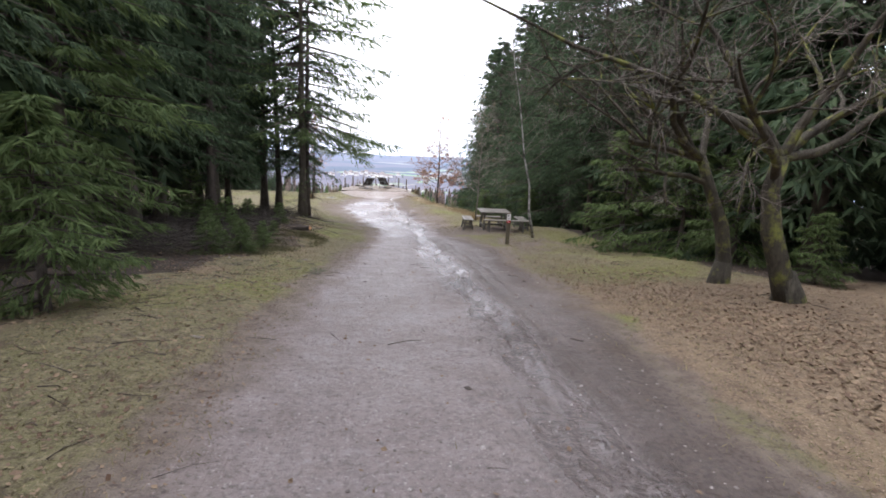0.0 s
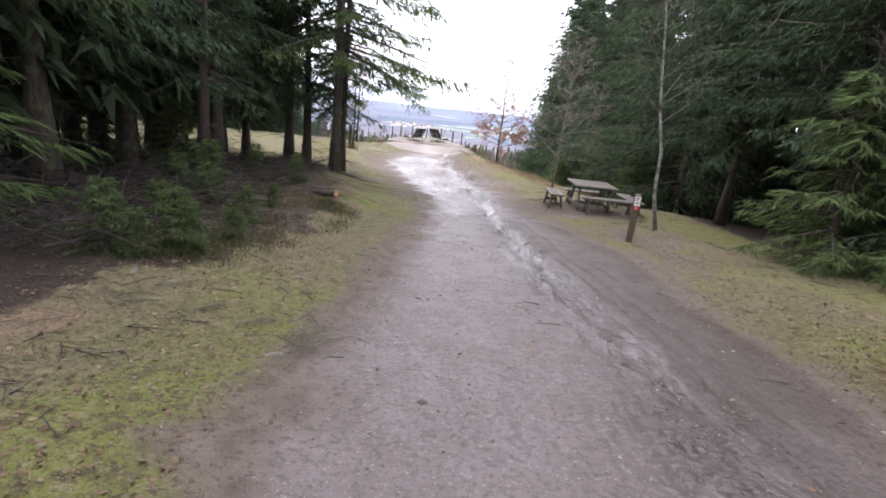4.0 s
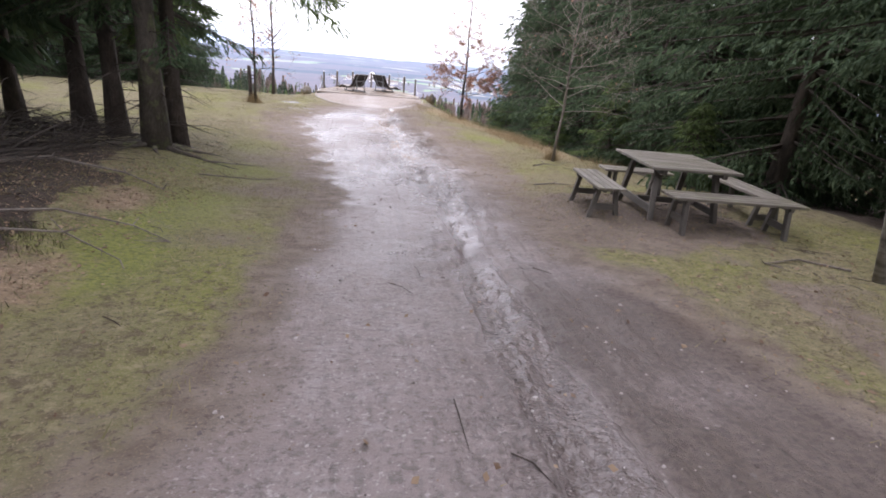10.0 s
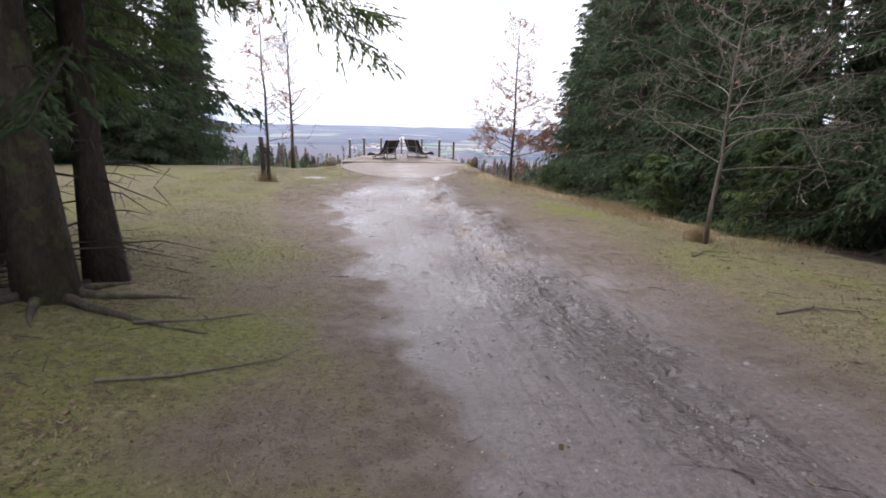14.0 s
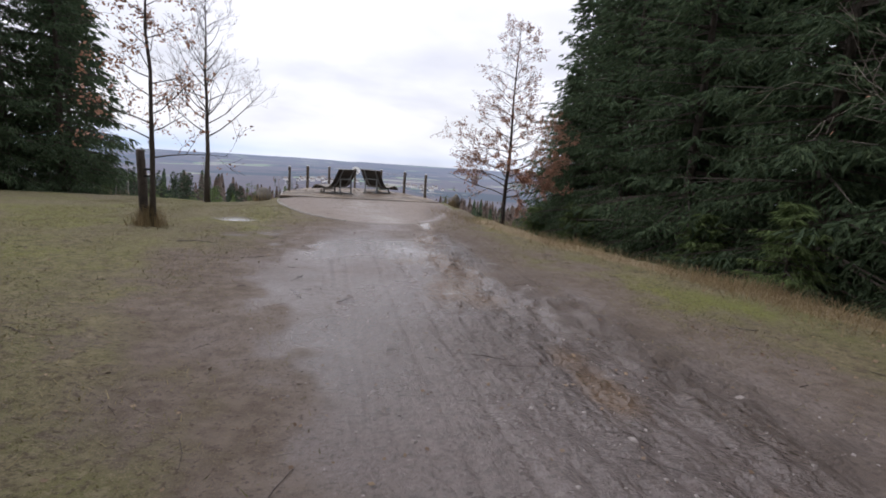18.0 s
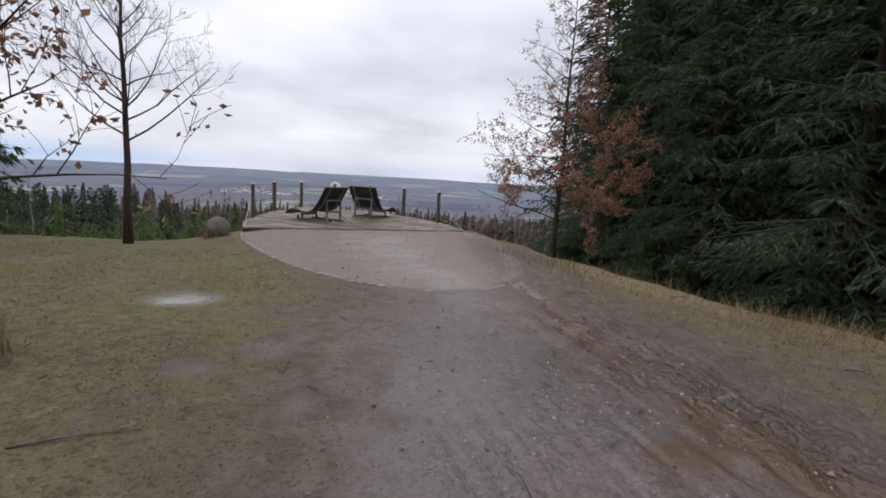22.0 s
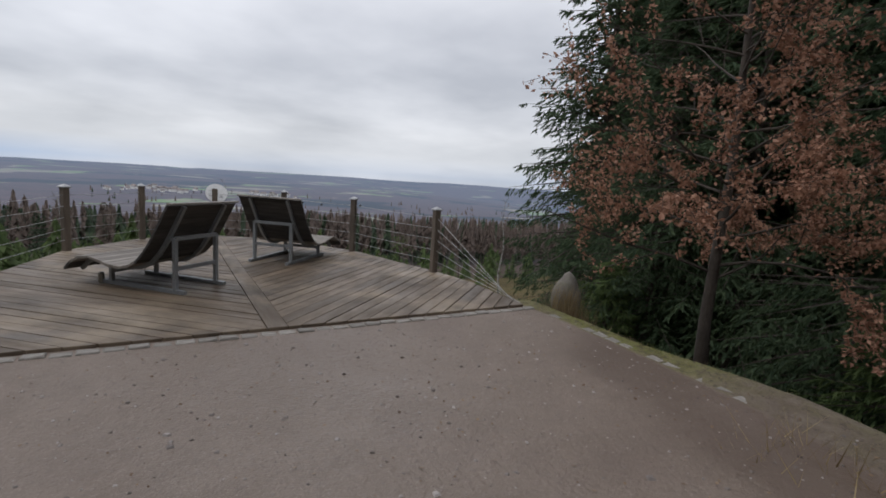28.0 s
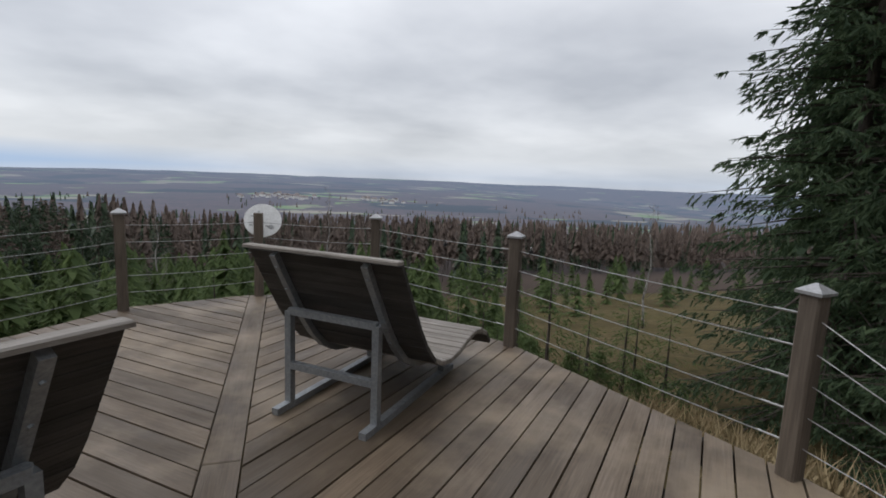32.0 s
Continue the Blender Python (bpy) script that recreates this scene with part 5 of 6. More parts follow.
# ---- picnic table with its four benches ----
def planks(parent, x0, x1, y0, y1, z, thick, n, along_y, material):
    """A top of n planks between the given bounds."""
    for k in range(n):
        if along_y:
            w = (x1 - x0) / n
            lx, ly, cx, cy, rz = y1 - y0, w, x0 + w * (k + 0.5), (y0 + y1) / 2, 90
        else:
            w = (y1 - y0) / n
            lx, ly, cx, cy, rz = x1 - x0, w, (x0 + x1) / 2, y0 + w * (k + 0.5), 0
        g = Geo()
        g.box(-lx / 2, lx / 2, -ly / 2 + 0.005, ly / 2 - 0.005, -thick, 0, 0.005)
        ob = part("plank", g, material, parent)
        ob.matrix_basis = pose(cx, cy, z, 0, 0, rz)


def timber(parent, name, a, b, w, h):
    g = Geo()
    a, b = Vector(a), Vector(b)
    L = (b - a).length
    g.box(0, L, -w / 2, w / 2, -h / 2, h / 2, 0.006)
    ob = part(name, g, m_table_leg, parent)
    d = (b - a).normalized()
    ob.matrix_basis = Matrix.Translation(a) @ d.to_track_quat("X", "Z").to_matrix().to_4x4()
    return ob


TABLE = pose(4.02, -23.48, gz(4.02, -23.48) - 0.01, 0, 0, -7)
table = thing("picnic_table", TABLE, "square weathered plank picnic table on splayed timber legs", "table")
planks(table, -0.62, 0.62, -0.73, 0.73, 0.79, 0.035, 13, False, m_table)
for sx in (-1, 1):
    timber(table, "bearer", (sx * 0.42, -0.66, 0.72), (sx * 0.42, 0.66, 0.72), 0.05, 0.07)
    for sy in (-1, 1):
        timber(table, "leg", (sx * 0.46, sy * 0.62, -0.03), (sx * 0.42, sy * 0.40, 0.74), 0.07, 0.07)
    timber(table, "stretcher", (sx * 0.46, -0.58, 0.18), (sx * 0.46, 0.58, 0.18), 0.045, 0.09)
timber(table, "stretcher", (-0.44, 0, 0.2), (0.44, 0, 0.2), 0.045, 0.08)
for cx, cy, lx, ly, turn in ((-1.09, -0.04, 1.3, 0.40, 90), (0.36, -1.04, 1.75, 0.44, 0), (1.2, 0.02, 1.5, 0.40, 90), (0.05, 1.36, 1.2, 0.40, 0)):
    wx, wy = (TABLE @ Vector((cx, cy, 0))).xy
    m = TABLE @ pose(cx, cy, 0, 0, 0, turn)
    m.translation.z = gz(wx, wy) - 0.01
    bench = thing("picnic_bench", m, "weathered plank bench on splayed legs beside the table", "bench", "benches round the table")
    planks(bench, -lx / 2, lx / 2, -ly / 2, ly / 2, 0.465, 0.035, 4, False, m_table)
    for sx in (-1, 1):
        x = sx * (lx / 2 - 0.2)
        for sy in (-1, 1):
            timber(bench, "leg", (x, sy * (ly / 2 - 0.0), -0.03), (x, sy * (ly / 2 - 0.09), 0.43), 0.06, 0.06)
        timber(bench, "stretcher", (x, -ly / 2 + 0.03, 0.16), (x, ly / 2 - 0.03, 0.16), 0.035, 0.085)
        timber(bench, "bearer", (x, -ly / 2 + 0.02, 0.405), (x, ly / 2 - 0.02, 0.405), 0.045, 0.05)

# ---- trail marker post ----
marker = thing("trail_marker", pose(3.24, -28.17, gz(3.24, -28.17) - 0.02, 0, 0, -18), "mossy leaning timber post with trail plates", "signpost")
g = Geo()
g.loft([[(z, x, y) for x, y in ((-0.065, -0.05), (-0.05, -0.065), (0.05, -0.065), (0.065, -0.05), (0.065, 0.05), (0.05, 0.065), (-0.05, 0.065), (-0.065, 0.05))] for z in (-0.15, 1.0)] + [[(1.05 + (0.012 if y > 0 else -0.02), x, y) for x, y in ((-0.055, -0.04), (-0.04, -0.055), (0.04, -0.055), (0.055, -0.04), (0.055, 0.04), (0.04, 0.055), (-0.04, 0.055), (-0.055, 0.04))]])
ob = part("post", g, m_sign_post, marker)
ob.matrix_basis = Matrix(((0, 1, 0, 0), (0, 0, 1, 0), (1, 0, 0, 0), (0, 0, 0, 1)))
for name, x0, x1, z0, z1, mat, lab in (("plate", -0.06, 0.06, 0.82, 1.02, m_white, "white trail plate"), ("plate", -0.056, 0.056, 0.735, 0.815, m_red, "red trail plate")):
    g = Geo()
    g.box(x0, x1, -0.072, -0.066, z0, z1)
    pl = part(name, g, mat, marker, lab)
    if mat is m_red:
        b = Geo()
        for q in range(3):
            b.box(-0.03, 0.03 - 0.012 * q, -0.075, -0.072, 0.752 + 0.018 * q, 0.760 + 0.018 * q)
        part("white_stroke", b, m_white, pl)
    else:
        for q, (bx, bw, bz, bh) in enumerate(((0, 0.08, 0.985, 0.014), (-0.01, 0.05, 0.95, 0.02), (0, 0.07, 0.90, 0.008), (0, 0.07, 0.875, 0.008))):
            b = Geo()
            b.box(bx - bw / 2, bx + bw / 2, -0.075, -0.072, bz - bh / 2, bz + bh / 2)
            part("line_of_print", b, m_dark, pl)


# ---- broadleaved trees ----
def branching(geo, rng, p, d, length, radius, level, tips, up=0.15, kids=(3, 5), spread=0.75, crook=0.22, shrink=0.62, sides=5, fine=None, clear=None):
    """Grows a crooked limb and its side shoots."""
    n = (2, 3, 4, 5, 6)[level]
    pts, rad = [p], [radius]
    cur, dirn = Vector(p), Vector(d).normalized()
    for k in range(n):
        dirn = (dirn + Vector((rng.uniform(-crook, crook), rng.uniform(-crook, crook), rng.uniform(-crook, crook) + up * 0.3))).normalized()
        nxt = cur + dirn * (length / n)
        if clear and (nxt.x < clear[0] and nxt.z < clear[1] or nxt.z < 1.4):
            break
        cur = nxt
        pts.append(cur.copy())
        rad.append(max(radius * (1 - 0.78 * (k + 1) / n), 0.0025))
    n = len(pts) - 1
    if n < 1:
        return
    (fine[level] if fine else geo).tube(pts, rad, sides if level > 1 else 3, caps=False)
    tips.append((pts, dirn.copy(), level))
    if level == 0:
        return
    for _ in range(rng.randint(*kids)):
        s = rng.uniform(0.25, 1.0) * n
        k = min(int(s), n - 1)
        q = Vector(pts[k]).lerp(Vector(pts[k + 1]), s - k)
        base = (Vector(pts[k + 1]) - Vector(pts[k])).normalized()
        side = base.cross(Vector((rng.uniform(-1, 1), rng.uniform(-1, 1), rng.uniform(-1, 1))))
        side = side.normalized() if side.length > 0.01 else base.orthogonal()
        nd = (base * (1 - spread * 0.5) + side * spread + Vector((0, 0, up))).normalized()
        branching(geo, rng, q, nd, length * shrink * rng.uniform(0.7, 1.15), max(rad[k] * 0.6, 0.003), level - 1, tips, up, kids, spread, crook, shrink, sides, fine, clear)


def leaf_cloud(rng, tips, per, size, keep):
    """Small folded leaves along the outer twigs; keep(point) gives the share that still hang."""
    g = Geo()
    for pts, d, level in tips:
        if level > 1:
            continue
        for _ in range(per):
            k = rng.randrange(len(pts) - 1)
            p = Vector(pts[k]).lerp(Vector(pts[k + 1]), rng.random())
            if rng.random() > keep(p):
                continue
            p = p + Vector((rng.uniform(-1, 1), rng.uniform(-1, 1), rng.uniform(-1.2, 0.5))) * (size * 1.1)
            a = Vector((rng.uniform(-1, 1), rng.uniform(-1, 1), rng.uniform(-1, 0.4))).normalized()
            b = a.cross(Vector((rng.uniform(-1, 1), rng.uniform(-1, 1), rng.uniform(-1, 1)))).normalized()
            n = a.cross(b)
            s = size * rng.uniform(0.6, 1.2)
            g.add([tuple(p), tuple(p + a * s * 0.5 + b * s * 0.3 + n * s * 0.1), tuple(p + a * s), tuple(p + a * s * 0.5 - b * s * 0.3 + n * s * 0.1)], [(0, 1, 2), (0, 2, 3)])
    return g


def old_oak(x, y, seed, trunk, r0, limbs, label):
    rng = random.Random(seed)
    t = thing("bare_oak", pose(x, y, gz(x, y) - 0.05), label, "oak tree", "bare oaks by the track")
    g, tips = Geo(), []
    g.tube(trunk, [r0 * q for q in np.linspace(1, 0.62, len(trunk))], 12, wob=0.07, rng=rng)
    g.tube([(0, 0, -0.2), (0.0, 0, 0.12), (trunk[1][0] * 0.6, trunk[1][1] * 0.6, 0.45)], [r0 * 1.75, r0 * 1.25, r0 * 1.0], 12, wob=0.12, rng=rng)
    part("trunk", g, m_oak_bark, t, "crooked mossy trunk", smooth=True)
    boughs, twigs = Geo(), Geo()
    for start, d, length, radius in limbs:
        lg = Geo()
        branching(lg, rng, Vector(start), Vector(d), length, radius, 4, tips, up=0.03, kids=(3, 5), spread=0.75, crook=0.3, shrink=0.56, fine=(twigs, twigs, boughs, boughs, lg), clear=(-2.4, 2.7))
        part("limb", lg, m_oak_bark, t, smooth=True)
    part("bough_framework", boughs, m_oak_bark, t)["kind"] = "stuff"
    part("twig_crown", twigs, m_twig, t, "fine bare grey twigs")["kind"] = "stuff"
    return t


old_oak(4.95, -35.9, 41, [(0, 0, -0.1), (0.04, 0, 0.5), (-0.06, 0.05, 1.1), (-0.34, 0.1, 1.7), (-0.62, 0.12, 2.3)], 0.145,
        [((-0.61, 0.12, 2.28), (-1.0, 0.1, 0.32), 5.4, 0.07), ((-0.40, 0.1, 1.85), (-1.0, 0.0, 0.16), 2.8, 0.06), ((-0.61, 0.12, 2.28), (-0.6, 0.35, 0.9), 2.8, 0.08),
         ((-0.61, 0.12, 2.28), (-0.8, -0.6, 0.75), 2.8, 0.07), ((0.0, 0.05, 1.0), (0.7, 0.1, 0.55), 0.9, 0.04), ((-0.61, 0.12, 2.28), (0.25, 0.3, 1.0), 2.6, 0.07), ((-0.61, 0.12, 2.28), (-1.0, -0.15, 0.55), 4.4, 0.075)],
        "bare crooked oak with mossy trunk and spreading limbs")
old_oak(4.85, -37.55, 42, [(0, 0, -0.1), (-0.24, 0, 0.5), (-0.48, 0.02, 1.1), (-0.58, 0.05, 1.7), (-0.50, 0.05, 2.2)], 0.175,
        [((-0.50, 0.05, 2.18), (0.85, 0.2, 0.6), 3.2, 0.085), ((-0.50, 0.05, 2.18), (-0.9, 0.35, 0.4), 5.2, 0.07), ((-0.50, 0.05, 2.18), (0.1, -0.3, 1.0), 3.0, 0.08),
         ((-0.56, 0.05, 1.9), (-0.75, -0.6, 0.45), 3.0, 0.075), ((-0.50, 0.05, 2.18), (0.3, 0.8, 0.8), 2.8, 0.08), ((-0.50, 0.05, 2.18), (-0.5, 0.1, 1.0), 3.0, 0.08), ((-0.50, 0.05, 2.18), (0.8, -0.6, 0.5), 2.8, 0.08)],
        "bare oak with thick mossy forked trunk")


def young_tree(name, label, category, x, y, seed, height, r0, first, reach, count, bark, levels=2, per=0, size=0.09, keep=None, up=0.25, lean=(0.0, 0.0), pitch=0.35, leaf=None, twig=None, shrink=0.5, kids=(3, 5)):
    rng = random.Random(seed)
    t = thing(name, pose(x, y, gz(x, y) - 0.04), label, category)
    g, tips = Geo(), []
    wiggle = 0.1 if name == "birch" else 0.04
    stem = [Vector((lean[0] * z + rng.uniform(-wiggle, wiggle), lean[1] * z + rng.uniform(-wiggle, wiggle), z)) for z in np.linspace(0, height, 9)]
    stem[0] = Vector((0, 0, -0.15))
    g.tube(stem, [r0 * (1.3 if k == 0 else max(1 - 0.93 * k / 8, 0.05)) for k in range(9)], 9, wob=0.05, rng=rng)
    part("trunk", g, bark, t, smooth=True)
    lg = Geo()
    for k in range(count):
        z = first + (height * 0.97 - first) * (k + rng.random() * 0.7) / count
        rel = (z - first) / (height - first)
        q = Vector((lean[0] * z, lean[1] * z, z))
        az = k * 2.4 + rng.uniform(-0.5, 0.5)
        L = reach * (1 - 0.78 * rel) * rng.uniform(0.7, 1.15)
        branching(lg, rng, q, Vector((math.cos(az), math.sin(az), pitch + 0.5 * rel)), L, max(r0 * 0.28 * (1 - 0.7 * rel), 0.008), levels, tips, up, kids, 0.75, 0.2, shrink)
    part("twig_crown", lg, twig or bark, t)["kind"] = "stuff"
    if per:
        lv = part("dry_foliage", leaf_cloud(rng, tips, per, size, keep), leaf or m_leaf_oak, t, "dry russet leaves still hanging")
        lv["kind"] = "stuff"
    return t


young_tree("young_oak", "young oak dense with dry russet leaves below, bare above", "oak tree", 5.25, -0.86, 51, 7.8, 0.085, 1.5, 2.45, 60, m_young_bark, 2, 66, 0.062,
           lambda p: 0.0 if p.x < -1.1 and p.z < 2.0 or p.y > 0.2 and p.z > 2.6 and p.x > -0.8 else (1.0 if p.z < 3.2 else max(0.12, 1.0 - (p.z - 3.2) * 0.42)) * (0.55 + 0.45 * min(1, max(0, 0.7 + 0.6 * p.x))), up=0.12, pitch=0.15)
young_tree("young_oak", "slender young oak with a few dry leaves beside its stake", "oak tree", -4.62, -8.45, 52, 5.6, 0.055, 1.2, 1.25, 26, m_young_bark, 2, 7, 0.075,
           lambda p: 0.5 if p.z > 1.5 else 0.2, up=0.15, pitch=0.2)
young_tree("young_oak", "bare young oak with spreading twigs at the meadow edge", "oak tree", -5.09, -0.84, 53, 6.6, 0.085, 2.1, 2.2, 34, m_young_bark, 3, 2, 0.06,
           lambda p: 0.2 if p.z < 3.2 else 0.02, up=0.26, pitch=0.5, kids=(3, 4))
young_tree("bare_tree", "small bare tree with pale tangled twigs", "tree", 4.93, -16.52, 54, 6.4, 0.04, 1.4, 2.6, 44, m_twig, 3, 1, 0.07, lambda p: 0.05, up=0.12, pitch=0.25, lean=(0.03, 0.0), kids=(3, 4), twig=m_pale_twig)
young_tree("birch", "slim birch with patchy white bark and thin bare twigs", "birch tree", 4.89, -26.19, 55, 8.0, 0.048, 2.6, 1.7, 26, m_birch_bark, 2, 0, lean=(-0.2, -0.02), pitch=0.7, twig=m_twig)
young_tree("birch", "thin bare birch in the undergrowth", "birch tree", 7.3, -28.9, 56, 7.5, 0.05, 2.2, 1.3, 14, m_twig, 2, 0, lean=(0.04, 0.02), pitch=0.7)
young_tree("birch", "pale slim birch trunk deep in the wood", "birch tree", 9.6, -35.4, 57, 9.0, 0.06, 4.0, 1.2, 10, m_birch_bark, 1, 0, lean=(0.1, 0.0), pitch=0.8, twig=m_twig)
young_tree("birch", "pale slim birch trunk deep in the wood", "birch tree", 10.6, -34.6, 58, 9.0, 0.06, 4.0, 1.2, 10, m_birch_bark, 1, 0, lean=(0.08, 0.02), pitch=0.8, twig=m_twig)

stake = thing("tree_stake", pose(-4.79, -8.3, gz(-4.79, -8.3) - 0.1, 0, -1.5, 0), "thick brown timber stake beside a young oak", "stake")
g = Geo()
srng = random.Random(3)
g.tube([(0, 0, 0), (0.0, 0, 0.5), (0, 0, 1.1), (-0.005, 0, 1.46), (0.0, 0, 1.48)], [0.085, 0.078, 0.075, 0.072, 0.05], 12, wob=0.04, rng=srng)
part("post", g, m_spruce_bark, stake, smooth=True)
for zz in (1.0, 1.12):
    g = Geo()
    g.beam((-0.02, -0.03, zz), (0.2, -0.1, zz + 0.01), 0.006, 0.035)
    part("tie", g, m_dark, stake, "dark tree tie")

# ---- young spruces, felled wood and sticks ----
sap = spruce("young_spruce", "young light green spruce with soft low boughs", 61, 3.2, 0.25, 1.5, m_spruce_bark, m_needle_fresh, "young spruces", spray=0.15, node=0.12, spacing=0.26, per=6, blades=8, width=1.0)
scatter_from([sap], [
    (-4.05, -33.1, 0, 30, 0.24), (-3.75, -32.2, 0, 120, 0.17), (-4.0, -30.9, 0, 280, 0.2), (-4.9, -31.6, 0, 75, 0.2),
    (-4.0, -29.2, 0, 160, 0.16), (-5.6, -27.8, 0, 250, 0.34), (-4.4, -25.2, 0, 20, 0.26),
])
scatter_from([sap], [
    (-4.95, -38.2, 0, 30, 0.72), (-4.7, -33.2, 0, 70, 0.26), (-4.0, -32.9, 0, 170, 0.2), (-4.35, -33.3, 0, 270, 0.17), (-5.9, -28.6, 0, 80, 0.26), (-6.3, -26.8, 0, 150, 0.3),
    (-5.0, -29.6, 0, 40, 0.25), (-5.6, -24.6, 0, 240, 0.3), (-7.4, -25.0, 0, 240, 0.6), (-8.6, -22.2, 0, 20, 0.6), (-9.3, -24.8, 0, 90, 0.7), (6.4, -29.7, 0, 60, 1.15), (7.1, -31.6, 0, 10, 1.1),
    (7.6, -33.0, 0, 130, 0.9), (6.9, -36.0, 0, 280, 0.45),
])
scatter_from([sap], [
    (6.9, -19.8, 0, 310, 0.6), (7.2, -15.2, 0, 20, 0.8), (6.7, -11.5, 0, 70, 0.7), (7.4, -8.6, 0, 140, 0.85), (7.6, -2.2, 0, 200, 0.9),
    (8.6, 3.6, 0, 260, 0.9),
])
lrng = random.Random(12)
log = thing("log", pose(-3.55, -26.2, 0.6, 0, 0, 118), "felled spruce log with fresh orange cut end", "log")
g = Geo()
g.tube([(-1.0, 0.02, -0.06), (-0.5, 0, 0.0), (0.0, 0.01, 0.03), (0.42, 0, 0.06)], [0.055, 0.065, 0.070, 0.075], 12, wob=0.05, rng=lrng)
log.matrix_basis = pose(-3.5, -26.55, gz(-3.5, -26.55) + 0.05, 0, -5, -42)
part("bark", g, m_spruce_bark, log, smooth=True)
g = Geo()
g.tube([(0.418, 0, 0.06), (0.428, 0, 0.061)], [0.068, 0.066], 14)
part("cut_end", g, m_log_end, log, "orange sawn end")


def stick(pts, r, label="fallen dead branch on the ground", group="fallen branches"):
    g = Geo()
    pts3 = [(x, y, gz(x, y) + r * 0.8 + dz) for x, y, dz in pts]
    g.tube(pts3, [r * (1 - 0.7 * k / (len(pts) - 1)) for k in range(len(pts))], 6)
    rr = random.Random(int(abs(pts[0][0]) * 1000))
    for _ in range(4):
        k = rr.randrange(1, len(pts3))
        p = Vector(pts3[k])
        g.tube([p, p + Vector((rr.uniform(-0.25, 0.25), rr.uniform(-0.25, 0.25), rr.uniform(0.0, 0.1)))], [r * 0.5, r * 0.15], 4)
    whole("fallen_branch", g, m_twig, label, "branch", group)


stick([(-3.0, -21.9, 0), (-2.6, -21.75, 0.01), (-2.2, -21.4, 0), (-1.95, -21.3, 0)], 0.013)
stick([(-3.2, -20.9, 0), (-2.7, -20.6, 0.02), (-2.35, -20.2, 0)], 0.018)
stick([(-3.9, -25.6, 0.02), (-3.3, -25.2, 0.08), (-2.7, -25.1, 0.03), (-2.3, -25.3, 0)], 0.016)
stick([(-3.6, -25.9, 0.05), (-3.0, -25.7, 0.1), (-2.5, -25.9, 0.01)], 0.014)
stick([(-5.2, -24.0, 0.05), (-4.3, -23.3, 0.12), (-3.5, -23.2, 0.06), (-3.0, -23.4, 0.0)], 0.025)
stick([(-5.8, -27.8, 0.1), (-5.0, -27.2, 0.16), (-4.1, -27.2, 0.08)], 0.028)
stick([(-5.9, -29.3, 0.12), (-5.0, -29.0, 0.15), (-4.2, -28.6, 0.03)], 0.022)
stick([(-2.6, -34.9, 0), (-2.35, -35.1, 0.02), (-2.05, -34.75, 0.01), (-1.9, -34.84, 0)], 0.006)
stick([(-2.36, -34.95, 0), (-2.32, -34.62, 0.02), (-2.45, -34.37, 0.0)], 0.007)
stick([(4.0, -17.6, 0), (4.4, -17.3, 0.02), (4.8, -17.35, 0)], 0.022)
stick([(3.0, -20.6, 0), (3.45, -20.55, 0.01), (3.8, -20.75, 0)], 0.02)
stick([(4.8, -25.9, 0), (4.4, -25.6, 0.01), (3.9, -25.7, 0)], 0.018)
stick([(-3.9, -9.8, 0), (-3.6, -9.75, 0.01), (-3.3, -9.7, 0)], 0.009)
stick([(6.2, -34.6, 0.02), (5.8, -35.0, 0.05), (5.6, -35.3, 0.02)], 0.02)
roots = thing("tree_roots", pose(0, 0, 0), "gnarled surface roots at the foot of a spruce", "roots")
for k in range(9):
    a = k * 0.7 + lrng.uniform(-0.2, 0.2)
    g = Geo()
    L = lrng.uniform(0.7, 1.5)
    pts = []
    for s in np.linspace(0.1, 1, 5):
        rx, ry = -4.06 + math.cos(a + 0.3 * s) * L * s, -20.5 + math.sin(a + 0.3 * s) * L * s
        pts.append((rx, ry, gz(rx, ry) + 0.05 * (1 - s) - 0.01))
    g.tube(pts, [0.06, 0.045, 0.032, 0.022, 0.01], 7, wob=0.1, rng=lrng)
    part("root", g, m_spruce_bark_moss, roots, smooth=True)


# ---- small ground cover ----
def free(x, y):
    return in_circle(x, y) > 1.04


